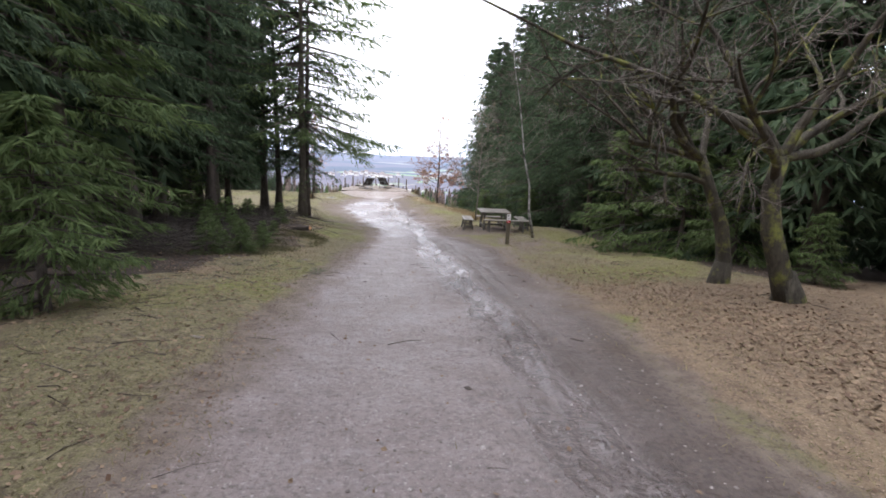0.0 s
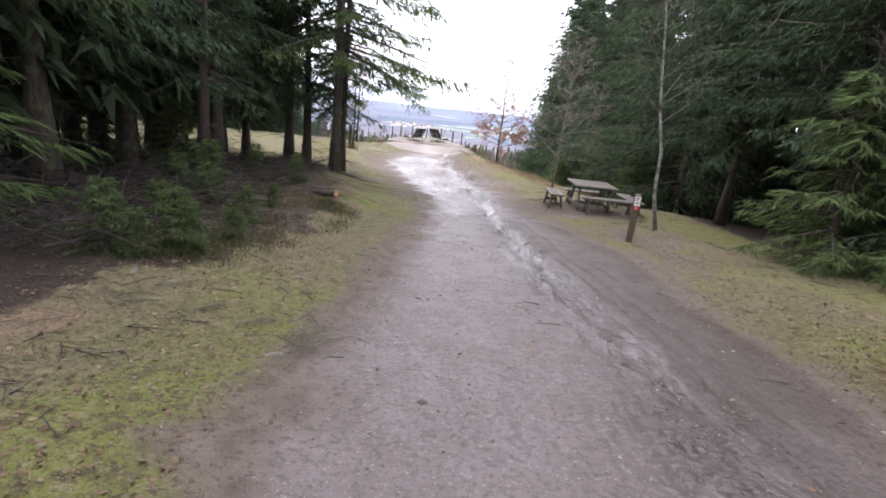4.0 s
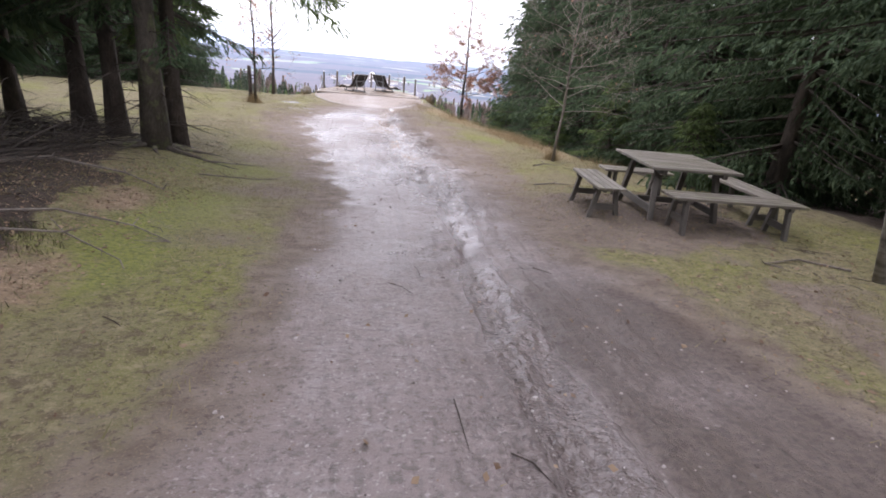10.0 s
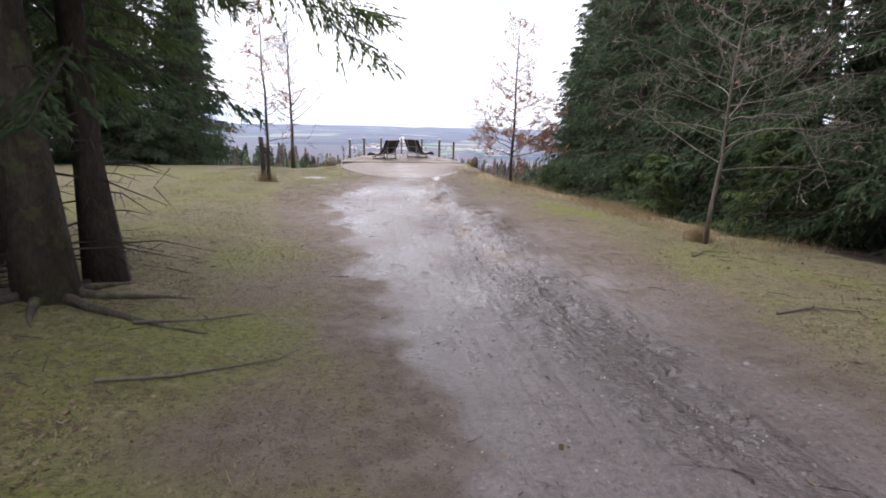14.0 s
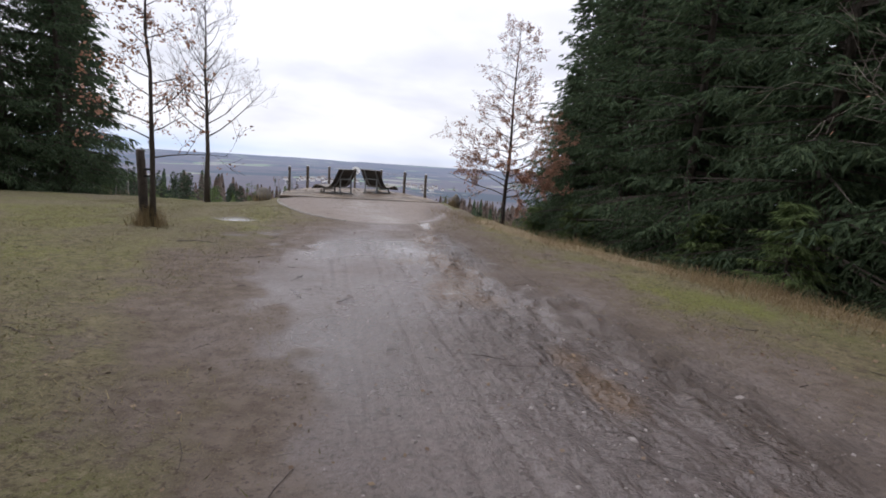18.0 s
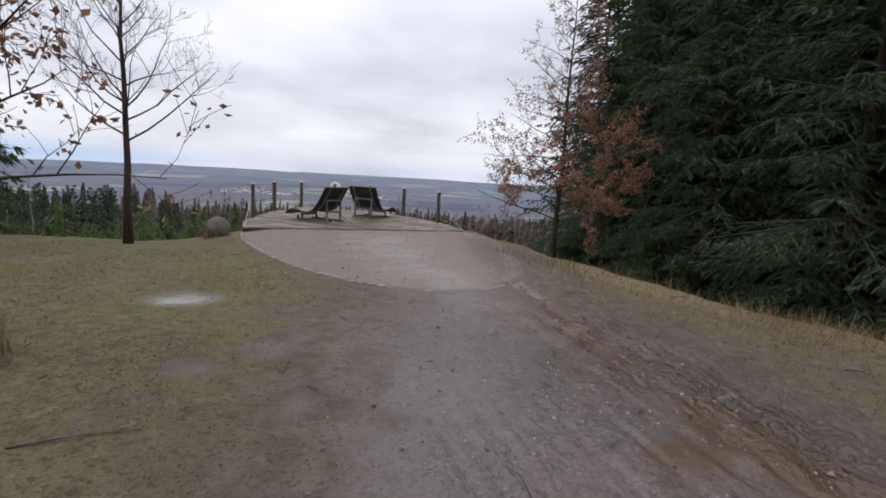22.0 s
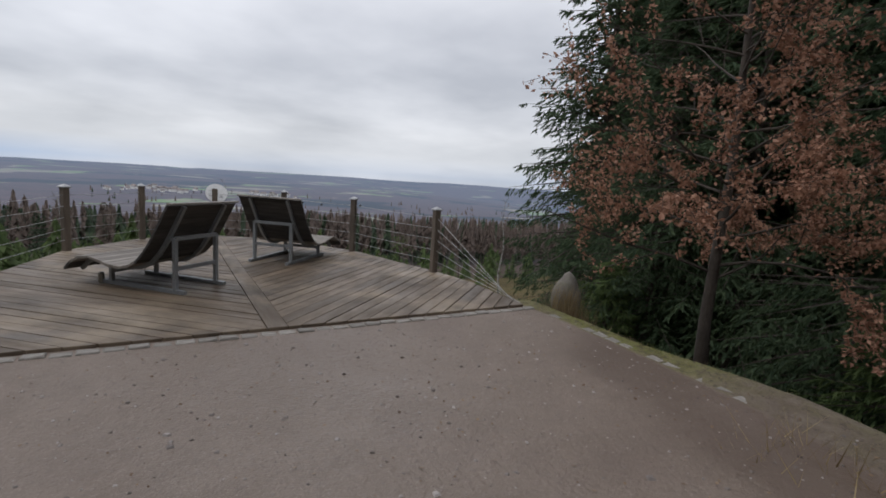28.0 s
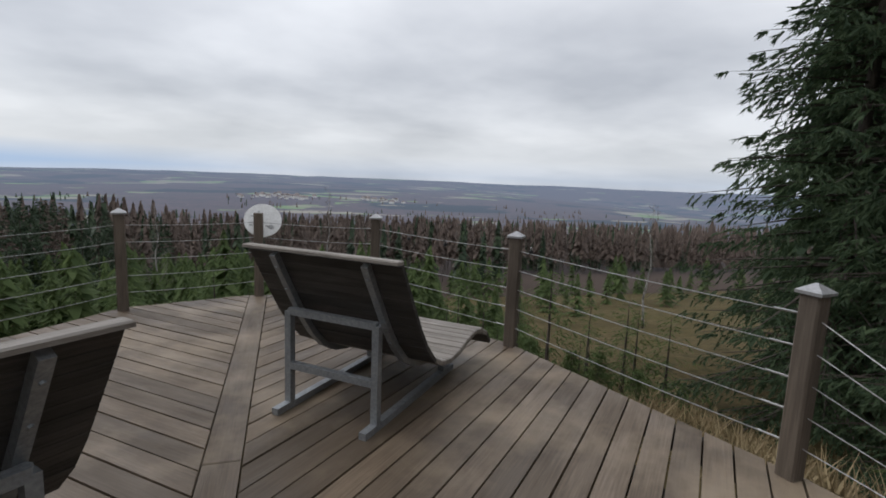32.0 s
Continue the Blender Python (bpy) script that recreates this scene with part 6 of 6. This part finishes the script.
def build_grass():
    rng = np.random.default_rng(4)
    x, y = rng.uniform(-7.5, 6.5, 420000), rng.uniform(-43.5, -0.5, 420000)
    pl, pr = path_left(y), path_right(y)
    d = np.where(x < (pl + pr) / 2, pl - x, x - pr)
    shade = np.where(((x < -4.6) & (y < -21)) | ((x > 3.4) & (y < -31)), 0.2, 1.0)
    keep = free(x, y) & (x < edge_right(y) + 0.4) & ((d > -0.25) | (rng.random(len(x)) < 0.02))
    keep &= rng.random(len(x)) < shade * (0.25 + 0.75 * np.clip(d, 0.05, 0.8) / 0.8)
    keep &= rng.random(len(x)) < 0.5 + 0.6 * value_noise(x, y, 0.7, 21)
    x, y = x[keep][:95000], y[keep][:95000]
    n = len(x)
    z = ground_z(x, y)
    h, a, b = rng.uniform(0.012, 0.04, n), rng.uniform(0, 6.28, n), rng.uniform(0, 6.28, n)
    lean, w = rng.uniform(0.6, 2.6, n) * h, rng.uniform(0.0025, 0.006, n)
    v = np.stack([np.stack([x - w * np.cos(a), y - w * np.sin(a), z - 0.003], 1), np.stack([x + w * np.cos(a), y + w * np.sin(a), z - 0.003], 1), np.stack([x + lean * np.cos(b), y + lean * np.sin(b), z + h], 1)], 1).reshape(-1, 3)
    g = Geo()
    g.v, g.f = v.tolist(), np.arange(3 * n).reshape(-1, 3).tolist()
    whole("grass", g, m_grass, "short yellow-green winter grass beside the track", "grass", kind="stuff")


def build_straw():
    rng = np.random.default_rng(5)
    g = Geo()
    n = 0
    while n < 9000:
        if n % 3:
            y = rng.uniform(-17.5, -3.0)
            x = float(edge_right(y)) - 0.35 + rng.normal(0, 0.4)
            h, lay = rng.uniform(0.05, 0.28), 1.1
            if rng.random() > 0.5 + 0.6 * float(value_noise(x, y, 1.5, 23)):
                continue
        else:
            a, r = rng.uniform(0, 6.28), abs(rng.normal(0.1, 0.12))
            spot = ((-4.7, -8.4), (-4.7, -8.4), (5.0, -16.2), (3.45, -0.15), (-3.5, -0.25))[rng.integers(5)]
            x, y = spot[0] + r * math.cos(a), spot[1] + r * math.sin(a)
            h, lay = rng.uniform(0.1, 0.45), 0.35
        z = gz(x, y)
        b, w, a = rng.uniform(0, 6.28), rng.uniform(0.002, 0.005), rng.uniform(0, 6.28)
        lean = h * rng.uniform(0.1, lay)
        g.add([(x - w * math.cos(a), y - w * math.sin(a), z - 0.01), (x + w * math.cos(a), y + w * math.sin(a), z - 0.01), (x + lean * math.cos(b), y + lean * math.sin(b), z + h)], [(0, 1, 2)])
        n += 1
    whole("dry_grass", g, m_straw, "tufts of dry straw-coloured grass at the slope edge", "grass", kind="stuff")


def build_leaves():
    rng = np.random.default_rng(6)
    groups = (
        (1.6 + rng.gamma(2.4, 0.95, 15000), rng.triangular(-44.5, -41, -31, 15000), rng.uniform(0.02, 0.06, 15000)),
        (-2.5 - rng.gamma(2.0, 0.8, 11000), rng.uniform(-43, -22, 11000), rng.uniform(0.016, 0.048, 11000)),
        (rng.uniform(-7, 5.5, 2600), rng.uniform(-43, -7, 2600), rng.uniform(0.02, 0.055, 2600)),
        (rng.uniform(2.2, 5.5, 1500), rng.uniform(-31, -14, 1500), rng.uniform(0.02, 0.06, 1500)),
        (rng.uniform(-2.6, 2.6, 900), rng.uniform(-43, -1, 900), rng.uniform(0.012, 0.03, 900)),
        (rng.uniform(-2.7, 2.9, 900), rng.uniform(-6.6, -0.2, 900), rng.uniform(0.012, 0.034, 900)))
    x, y, s = (np.concatenate([g[k] for g in groups]) for k in range(3))
    n = len(x)
    z = ground_z(x, y) + 0.004
    a, t = rng.uniform(0, 6.28, n), rng.uniform(0.05, 0.5, n) * s
    dx, dy = np.cos(a) * s * 0.5, np.sin(a) * s * 0.5
    ex, ey = -dy * 0.6, dx * 0.6
    v = np.stack([np.stack([x - dx, y - dy, z + t * rng.random(n)], 1), np.stack([x + ex, y + ey, z + t], 1), np.stack([x + dx, y + dy, z + t * rng.random(n)], 1), np.stack([x - ex, y - ey, z], 1)], 1).reshape(-1, 3)
    k = np.arange(n)[:, None] * 4
    g = Geo()
    g.v, g.f = v.tolist(), np.concatenate([k + (0, 1, 2), k + (0, 2, 3)]).tolist()
    whole("fallen_leaves", g, m_leaf_litter, "scattered dry brown fallen leaves on the ground", "leaves", kind="stuff")


def build_pebbles():
    rng = np.random.default_rng(7)
    y = np.concatenate([rng.uniform(-6.6, -0.2, 2600), rng.uniform(-43.5, -7, 5200)])
    u = rng.random(len(y))
    x = np.where(y > -6.7, -2.8 + 5.6 * u, path_left(y) + (path_right(y) - path_left(y)) * u)
    ok = (in_circle(x, y) < 0.97) | (in_circle(x, y) > 1.05)
    x, y = x[ok], y[ok]
    n = len(x)
    s = rng.gamma(1.6, 0.0036, n) + 0.003
    z, a = ground_z(x, y), rng.uniform(0, 6.28, n)
    low, top = [], []
    for k in range(4):
        q = s * rng.uniform(0.7, 1.25, n)
        cx, cy = q * np.cos(a + k * 1.57), q * np.sin(a + k * 1.57)
        low.append(np.stack([x + cx, y + cy, z - 0.003], 1))
        top.append(np.stack([x + 0.6 * cx, y + 0.6 * cy, z + s * rng.uniform(0.25, 0.6, n)], 1))
    k = np.arange(n)[:, None] * 8
    g = Geo()
    g.v = np.stack(low + top, 1).reshape(-1, 3).tolist()
    g.f = np.concatenate([k + f for f in ((0, 1, 5, 4), (1, 2, 6, 5), (2, 3, 7, 6), (3, 0, 4, 7), (4, 5, 6, 7))]).tolist()
    t = Tree("pebbles_and_chips", 0.75)
    col = t.mix(t.island(), (0.075, 0.058, 0.050), (0.42, 0.38, 0.36))
    whole("pebbles", g, t.done(col), "small pebbles and bark chips on the track", "pebbles", kind="stuff")


def build_twigs():
    rng = np.random.default_rng(8)
    g = Geo()
    for _ in range(1500):
        q = rng.random()
        if q < 0.6:
            x, y = -3.0 - rng.gamma(2.2, 0.9), rng.uniform(-42, -18)
        elif q < 0.85:
            x, y = 3.6 + rng.gamma(2.0, 0.8), rng.uniform(-43, -14)
        else:
            x, y = rng.uniform(-6, 4), rng.uniform(-42, -7)
        L, a, r = rng.uniform(0.06, 0.4), rng.uniform(0, 6.28), rng.uniform(0.002, 0.006)
        x2, y2 = x + L * math.cos(a), y + L * math.sin(a)
        xm, ym = (x + x2) / 2 + rng.uniform(-0.04, 0.04), (y + y2) / 2 + rng.uniform(-0.04, 0.04)
        g.tube([(x, y, gz(x, y) + r), (xm, ym, gz(xm, ym) + r + 0.01), (x2, y2, gz(x2, y2) + r)], [r, r * 0.8, r * 0.4], 3, caps=False)
    whole("twigs", g, m_spruce_bark, "small fallen twigs strewn over the ground", "twigs", kind="stuff")


build_grass()
build_straw()


def build_slope_grass():
    """Rough yellow grass on the slope below the deck."""
    rng = np.random.default_rng(29)
    n = 22000
    y = 1.0 + rng.gamma(2.0, 3.2, n)
    x = rng.uniform(-9, 11, n)
    ok = (np.hypot(x, y - 2) > 4.0) & (rng.random(n) < 0.55 + 0.6 * value_noise(x, y, 0.9, 81))
    x, y = x[ok], y[ok]
    n = len(x)
    z, h = ground_z(x, y), rng.uniform(0.1, 0.42, n)
    a, b, w = rng.uniform(0, 6.28, n), rng.uniform(0, 6.28, n), rng.uniform(0.006, 0.016, n)
    lean = h * rng.uniform(0.2, 1.2, n)
    v = np.stack([np.stack([x - w * np.cos(a), y - w * np.sin(a), z - 0.02], 1), np.stack([x + w * np.cos(a), y + w * np.sin(a), z - 0.02], 1), np.stack([x + lean * np.cos(b), y + lean * np.sin(b), z + h], 1)], 1).reshape(-1, 3)
    g = Geo()
    g.v, g.f = v.tolist(), np.arange(3 * n).reshape(-1, 3).tolist()
    whole("rough_grass", g, m_straw, "rough yellow-brown grass on the slope below the deck", "grass", kind="stuff")


build_slope_grass()
build_leaves()
build_pebbles()
build_twigs()


def build_brushwood():
    """Dead brushwood lying under the spruces."""
    rng = np.random.default_rng(18)
    g = Geo()
    for _ in range(1900):
        x, y = -4.4 - rng.gamma(2.4, 0.9), rng.uniform(-34, -19.5)
        z = gz(x, y)
        a, L, rise = rng.uniform(0, 6.28), rng.uniform(0.4, 1.5), rng.uniform(0.02, 0.4)
        z0 = z + rng.uniform(0.0, 0.22)
        mid = (x + 0.5 * L * math.cos(a), y + 0.5 * L * math.sin(a), z0 + 0.6 * rise)
        end = (x + L * math.cos(a + 0.2), y + L * math.sin(a + 0.2), z0 + rise * rng.uniform(0.2, 1.0))
        r = rng.uniform(0.004, 0.014)
        g.tube([(x, y, z0), mid, end], [r, r * 0.7, r * 0.25], 3, caps=False)
        for _ in range(3):
            q = rng.uniform(0.2, 0.9)
            p = [mid[k] * (1 - q) + end[k] * q for k in range(3)]
            g.tube([p, [p[0] + rng.uniform(-0.25, 0.25), p[1] + rng.uniform(-0.25, 0.25), p[2] + rng.uniform(-0.08, 0.15)]], [r * 0.4, r * 0.15], 3, caps=False)
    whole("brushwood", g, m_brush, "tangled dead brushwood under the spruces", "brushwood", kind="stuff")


build_brushwood()


def build_tufts():
    """Dark tussocks along the shaded edge of the wood."""
    rng = np.random.default_rng(28)
    y = rng.uniform(-33.5, -25.5, 60000)
    x = wood_edge(y) + 0.5 - rng.gamma(2.0, 0.6, 60000)
    ok = rng.random(60000) < np.clip(0.3 + 0.5 * value_noise(x, y, 0.8, 51), 0, 1)
    x, y = x[ok][:15000], y[ok][:15000]
    n = len(x)
    z, h = ground_z(x, y), rng.uniform(0.03, 0.11, n)
    a, b, w = rng.uniform(0, 6.28, n), rng.uniform(0, 6.28, n), rng.uniform(0.002, 0.005, n)
    lean = h * rng.uniform(0.2, 1.1, n)
    v = np.stack([np.stack([x - w * np.cos(a), y - w * np.sin(a), z - 0.01], 1), np.stack([x + w * np.cos(a), y + w * np.sin(a), z - 0.01], 1), np.stack([x + lean * np.cos(b), y + lean * np.sin(b), z + h], 1)], 1).reshape(-1, 3)
    g = Geo()
    g.v, g.f = v.tolist(), np.arange(3 * n).reshape(-1, 3).tolist()
    whole("tussock_grass", g, m_tuft, "dark green tussock grass at the edge of the wood", "grass", kind="stuff")


build_tufts()


def sprig(x, y, turn, size):
    """A torn spruce twig lying flat."""
    rng = random.Random(int(turn) + 3)
    t = thing("spruce_sprig", pose(x, y, gz(x, y) + 0.012, 0, 0, turn), "torn green spruce sprig lying on the ground", "sprig", "fallen spruce sprigs")
    wood_geo, g = Geo(), Geo()
    shoots = [((0, 0, 0), (size, 0, 0.02))]
    for k in range(7):
        s, sgn = size * (0.15 + 0.11 * k), 1 if k % 2 else -1
        L = size * 0.5 * (1.1 - k / 8) * rng.uniform(0.7, 1.1)
        shoots.append(((s, 0, 0.01), (s + L * 0.75, sgn * L * 0.65, 0.01 + rng.uniform(0, 0.03))))
    for a, b in shoots:
        a, b = Vector(a), Vector(b)
        wood_geo.tube([a, a.lerp(b, 0.5), b], [0.004, 0.003, 0.001], 4)
        d = (b - a).normalized()
        for q in np.linspace(0.1, 1, int((b - a).length / 0.006)):
            o = a.lerp(b, q)
            n = (d + Vector((rng.uniform(-0.9, 0.9), rng.uniform(-0.9, 0.9), rng.uniform(0.0, 0.6)))).normalized() * rng.uniform(0.018, 0.03)
            w = n.cross(Vector((0, 0, 1))).normalized() * 0.0022
            g.add([tuple(o - w), tuple(o + w), tuple(o + n)], [(0, 1, 2)])
    part("stem", wood_geo, m_twig, t)
    part("needles", g, m_needle_fresh, t)["kind"] = "stuff"


for x, y, turn, size in ((-2.5, -35.3, 62, 0.62), (-2.36, -35.25, 95, 0.5), (-2.95, -34.75, 20, 0.32), (-3.6, -34.5, 200, 0.4), (-3.3, -34.6, 30, 0.25), (-2.7, -33.9, 140, 0.2)):
    sprig(x, y, turn, size)
for x, y, turn, L in ((-2.55, -35.2, 30, 0.13), (-4.11, -33.86, 100, 0.2), (-2.75, -33.34, 0, 0.14), (-3.7, -34.0, 60, 0.12), (-0.52, -30.56, 40, 0.06), (0.62, -39.27, -40, 0.16), (-0.81, -40.43, 110, 0.08), (-3.2, -39.05, -20, 0.13), (-3.9, -34.6, 10, 0.1)):
    g = Geo()
    g.loft([[(-L / 2, -0.018, 0.002), (L / 2, -0.022, 0.0), (L / 2 + 0.01, 0.016, 0.004), (-L / 2 + 0.02, 0.02, 0.002)], [(-L / 2 + 0.01, -0.014, 0.014), (L / 2 - 0.02, -0.012, 0.017), (L / 2 - 0.01, 0.01, 0.014), (-L / 2 + 0.02, 0.012, 0.016)]])
    whole("wood_chip", g, m_pale_twig if x < -1 else m_spruce_bark, "split piece of bark and wood on the ground", "wood chip", "scattered wood chips", m=pose(x, y, gz(x, y) - 0.002, 0, 0, turn))

# ---- the slope and valley beyond the deck ----
frng = random.Random(77)
far_models = []
for seed, name, label, needle, base, rad, hgt in (
        (71, "spruce", "green spruce on the slope below the deck", m_needle_far, 0.3, 3.0, 11.0),
        (72, "dead_spruce", "dead brown spruce in the stand below the deck", m_needle_dead, 3.2, 2.0, 13.0),
        (73, "spruce", "small green spruce on the replanted slope", m_needle_fresh, 0.15, 1.4, 3.2)):
    far_models.append(spruce(name, label, seed, hgt, base, rad, m_pale_twig if "dead" in name else m_spruce_bark, needle, "trees below the deck", spacing=0.6 if hgt > 5 else 0.3, per=5, node=0.44 if hgt > 5 else 0.17, spray=0.52 if hgt > 5 else 0.14, blades=3 if hgt > 5 else 5, sides=5, taper=1.0, limb_min=9, width=4.2 if hgt > 5 else 2.0, tip=-0.5, scatter=0.25 if hgt > 5 else 0.1, hang=1.0))
spots = []
for _ in range(260):
    x, y = frng.uniform(-110, -8), frng.uniform(60, 140)
    spots.append((x, y, frng.choice((0, 0, 1)), frng.uniform(0, 360), frng.uniform(0.75, 1.25)))
for _ in range(60):
    x, y = frng.uniform(-60, -12), frng.uniform(24, 60)
    spots.append((x, y, 0, frng.uniform(0, 360), frng.uniform(0.75, 1.25)))
for _ in range(34):
    x, y = frng.uniform(-22, 8), frng.uniform(40, 100)
    spots.append((x, y, frng.choice((0, 1, 1)), frng.uniform(0, 360), frng.uniform(0.7, 1.1)))
for _ in range(620):
    x, y = frng.uniform(-12, 150), frng.uniform(100, 190)
    spots.append((x, y, frng.choice((1, 1, 1, 1, 1, 1, 0)), frng.uniform(0, 360), frng.uniform(0.9, 1.3)))
for _ in range(170):
    x, y = frng.uniform(-22, 46), frng.uniform(13, 60)
    if x > 5 and y < 20 or x > 10 and y < 24 + 0.2 * x:
        continue
    spots.append((x, y, 2, frng.uniform(0, 360), frng.uniform(0.5, 1.3)))
for _ in range(26):
    x, y = frng.uniform(-34, -8), frng.uniform(17, 42)
    spots.append((x, y, 0, frng.uniform(0, 360), frng.uniform(0.6, 1.0)))
for _ in range(640):
    x, y = frng.uniform(-45, 16), frng.uniform(17, 62)
    if x < 6 + 0.1 * y:
        spots.append((x, y, 2, frng.uniform(0, 360), frng.uniform(0.5, 1.2)))
for _ in range(150):
    x, y = frng.uniform(-16, 10), frng.uniform(8, 26)
    spots.append((x, y, 2, frng.uniform(0, 360), frng.uniform(0.35, 0.9)))
for _ in range(22):
    x, y = frng.uniform(4.2, 11.0), frng.uniform(8, 21)
    if x < 4.2 + 0.35 * (y - 8) + 3:
        plant(sap, x, y, frng.uniform(0, 360), frng.uniform(0.2, 0.42))
for _ in range(150):
    x, y = frng.uniform(-25, 34), frng.uniform(62, 112)
    spots.append((x, y, frng.choice((1, 1, 1, 0)), frng.uniform(0, 360), frng.uniform(0.8, 1.2)))
fitted = []
for x, y, which, turn, s in spots:
    dist = math.hypot(x, y)
    clear = 0.058 if x < -8 - 0.1 * y else 0.086 if y < 100 else 0.084
    room = 1.4 - clear * dist * frng.uniform(0.95, 1.25) - gz(x, y)
    fitted.append((x, y, which, turn, max(0.25, min(s, room / (11.0, 13.0, 3.2)[which]))))


def far_wood(name, label, placed, height, needle, bark, low, wide, seed):
    """A stand of spruces too far off to count: each a trunk and a ragged crown of drooping sprays."""
    rng = np.random.default_rng(seed)
    x, y, s = (np.array([p[k] for p in placed]) for k in (0, 1, 3))
    h = height * s
    z = np.array([gz(a, b) for a, b in zip(x, y)])
    n, per = len(x), 140
    q = low + (1 - low) * rng.random((n, per)) ** 0.8
    a, rad = rng.uniform(0, 6.28, (n, per)), h[:, None] * wide * (1.04 - q) ** 0.65 * rng.uniform(0.55, 1.15, (n, per))
    cz = z[:, None] + q * h[:, None]
    ca, sa = np.cos(a), np.sin(a)
    w = rad * rng.uniform(0.25, 0.5, (n, per)) * (0.5 if height < 5 else 1.0) + 0.02
    drop = h[:, None] * rng.uniform(0.015, 0.07, (n, per))
    tip = np.stack([x[:, None] + ca * rad, y[:, None] + sa * rad, cz - drop], -1)
    one = np.stack([x[:, None] + ca * rad * 0.2 - sa * w, y[:, None] + sa * rad * 0.2 + ca * w, cz + drop], -1)
    two = np.stack([x[:, None] + ca * rad * 0.2 + sa * w, y[:, None] + sa * rad * 0.2 - ca * w, cz + drop * 0.6], -1)
    crown = np.stack([tip, one, two], 2).reshape(-1, 3)
    r = 0.009 * h
    stem = np.stack([np.stack([x + r * cx, y + r * cy, z - 0.5], -1) for cx, cy in ((1, 0), (-0.5, 0.87), (-0.5, -0.87))] + [np.stack([x, y, z + h], -1)], 1).reshape(-1, 3)
    k = np.arange(n)[:, None] * 4 + len(crown)
    faces = np.concatenate([np.arange(len(crown)).reshape(-1, 3), k + (0, 1, 3), k + (1, 2, 3), k + (2, 0, 3)])
    me = bpy.data.meshes.new(name)
    me.from_pydata(np.concatenate([crown, stem]).tolist(), [], faces.tolist())
    me.materials.append(needle), me.materials.append(bark)
    me.polygons.foreach_set("material_index", (np.arange(len(faces)) >= len(crown) // 3).astype(np.int32))
    tagged(new(name, me), label, "woods", kind="stuff")


near = [s for s in fitted if s[1] < (60, 60, 16)[s[2]]]
rest = [s for s in fitted if s[1] >= (60, 60, 16)[s[2]]]
for k, (name, label, hgt, needle, bark) in enumerate((("green_spruce_stand", "stand of green spruces on the far slope", 11.0, m_needle_far, m_spruce_bark), ("brown_spruce_stand", "stand of dead brown spruces with pale trunks on the far slope", 13.0, m_needle_dead, m_twig), ("young_spruce_thicket", "thicket of young green spruces on the replanted slope", 3.2, m_needle_fresh, m_spruce_bark))):
    far_wood(name, label, [(x, y, turn, s) for x, y, which, turn, s in rest if which == k], hgt, needle, bark, (0.06, 0.34, 0.03)[k], (0.2, 0.175, 0.36)[k], 200 + k)
scatter_from(far_models, near)
for k, (x, y, s) in enumerate(((-4.5, 26, 61), (-9.5, 22, 62), (4.0, 34, 63), (19.5, 22, 64), (-14, 18, 65), (-17, 30, 66))):
    young_tree("birch", "bare pale birch on the slope below the deck", "birch tree", x, y, s, frng.uniform(5, 8), 0.07, 1.6, 1.3, 18, m_birch_bark, 2, 0, pitch=0.7, twig=m_twig)


def far_stuff():
    """The far woods: many small cones of spruce and brown bare crowns, too many to count."""
    rng = np.random.default_rng(15)
    green, brown = Geo(), Geo()
    for k in range(2600):
        a, r = rng.uniform(-1.15, 1.0), 170 * math.exp(rng.uniform(0, 2.3))
        x, y = r * math.sin(a), r * math.cos(a)
        if float(value_noise(x, y, 180, 31)) < -0.25:
            continue
        z = float(broad_z(x, y))
        h = rng.uniform(9, 17)
        w = h * rng.uniform(0.16, 0.24)
        isg = float(value_noise(x, y, 110, 32)) + (0.35 if x < -20 else -0.2) + rng.normal(0, 0.2) > 0.1
        tgt = green if isg else brown
        for q in range(3):
            z0, z1, ww = z + h * (0.1 + 0.28 * q), z + h * (0.5 + 0.25 * q), w * (1 - 0.28 * q)
            o = rng.uniform(0, 6)
            ring = [(x + ww * math.cos(o + i * 1.2566) * rng.uniform(0.7, 1.1), y + ww * math.sin(o + i * 1.2566) * rng.uniform(0.7, 1.1), z0) for i in range(5)]
            tgt.add(ring + [(x, y, z1)], [(i, (i + 1) % 5, 5) for i in range(5)])
    whole("far_spruce_wood", green, m_needle_far, "distant green spruce wood in the valley", "woods", kind="stuff")
    whole("far_brown_wood", brown, m_needle_dead, "distant brown winter wood in the valley", "woods", kind="stuff")


far_stuff()

hg = Geo()
hg.box(-5, 5, -4, 4, -2, 5)
rg = Geo()
rg.add([(-5.5, -4.6, 4.9), (5.5, -4.6, 4.9), (5.5, 4.6, 4.9), (-5.5, 4.6, 4.9), (-5.5, 0, 9), (5.5, 0, 9)], [(0, 1, 5, 4), (3, 4, 5, 2), (0, 4, 3), (1, 2, 5), (0, 3, 2, 1)])
house = thing("house", pose(0, 0, 0), "tiny pale house with dark roof in the valley village", "house", "village houses")
part("wall", hg, m_wall_far, house)
part("roof", rg, m_roof_far, house)
vrng = random.Random(8)
for k in range(42):
    x, y = vrng.gauss(*((10, 60), (370, 40))[k % 3 == 2]), vrng.gauss(1640, 50)
    m = pose(x, y, float(broad_z(x, y)), 0, 0, vrng.uniform(0, 180)) @ Matrix.Scale(vrng.uniform(0.8, 1.5), 4)
    if k == 0:
        house.matrix_basis = m
    else:
        copy_scaled(house, m)
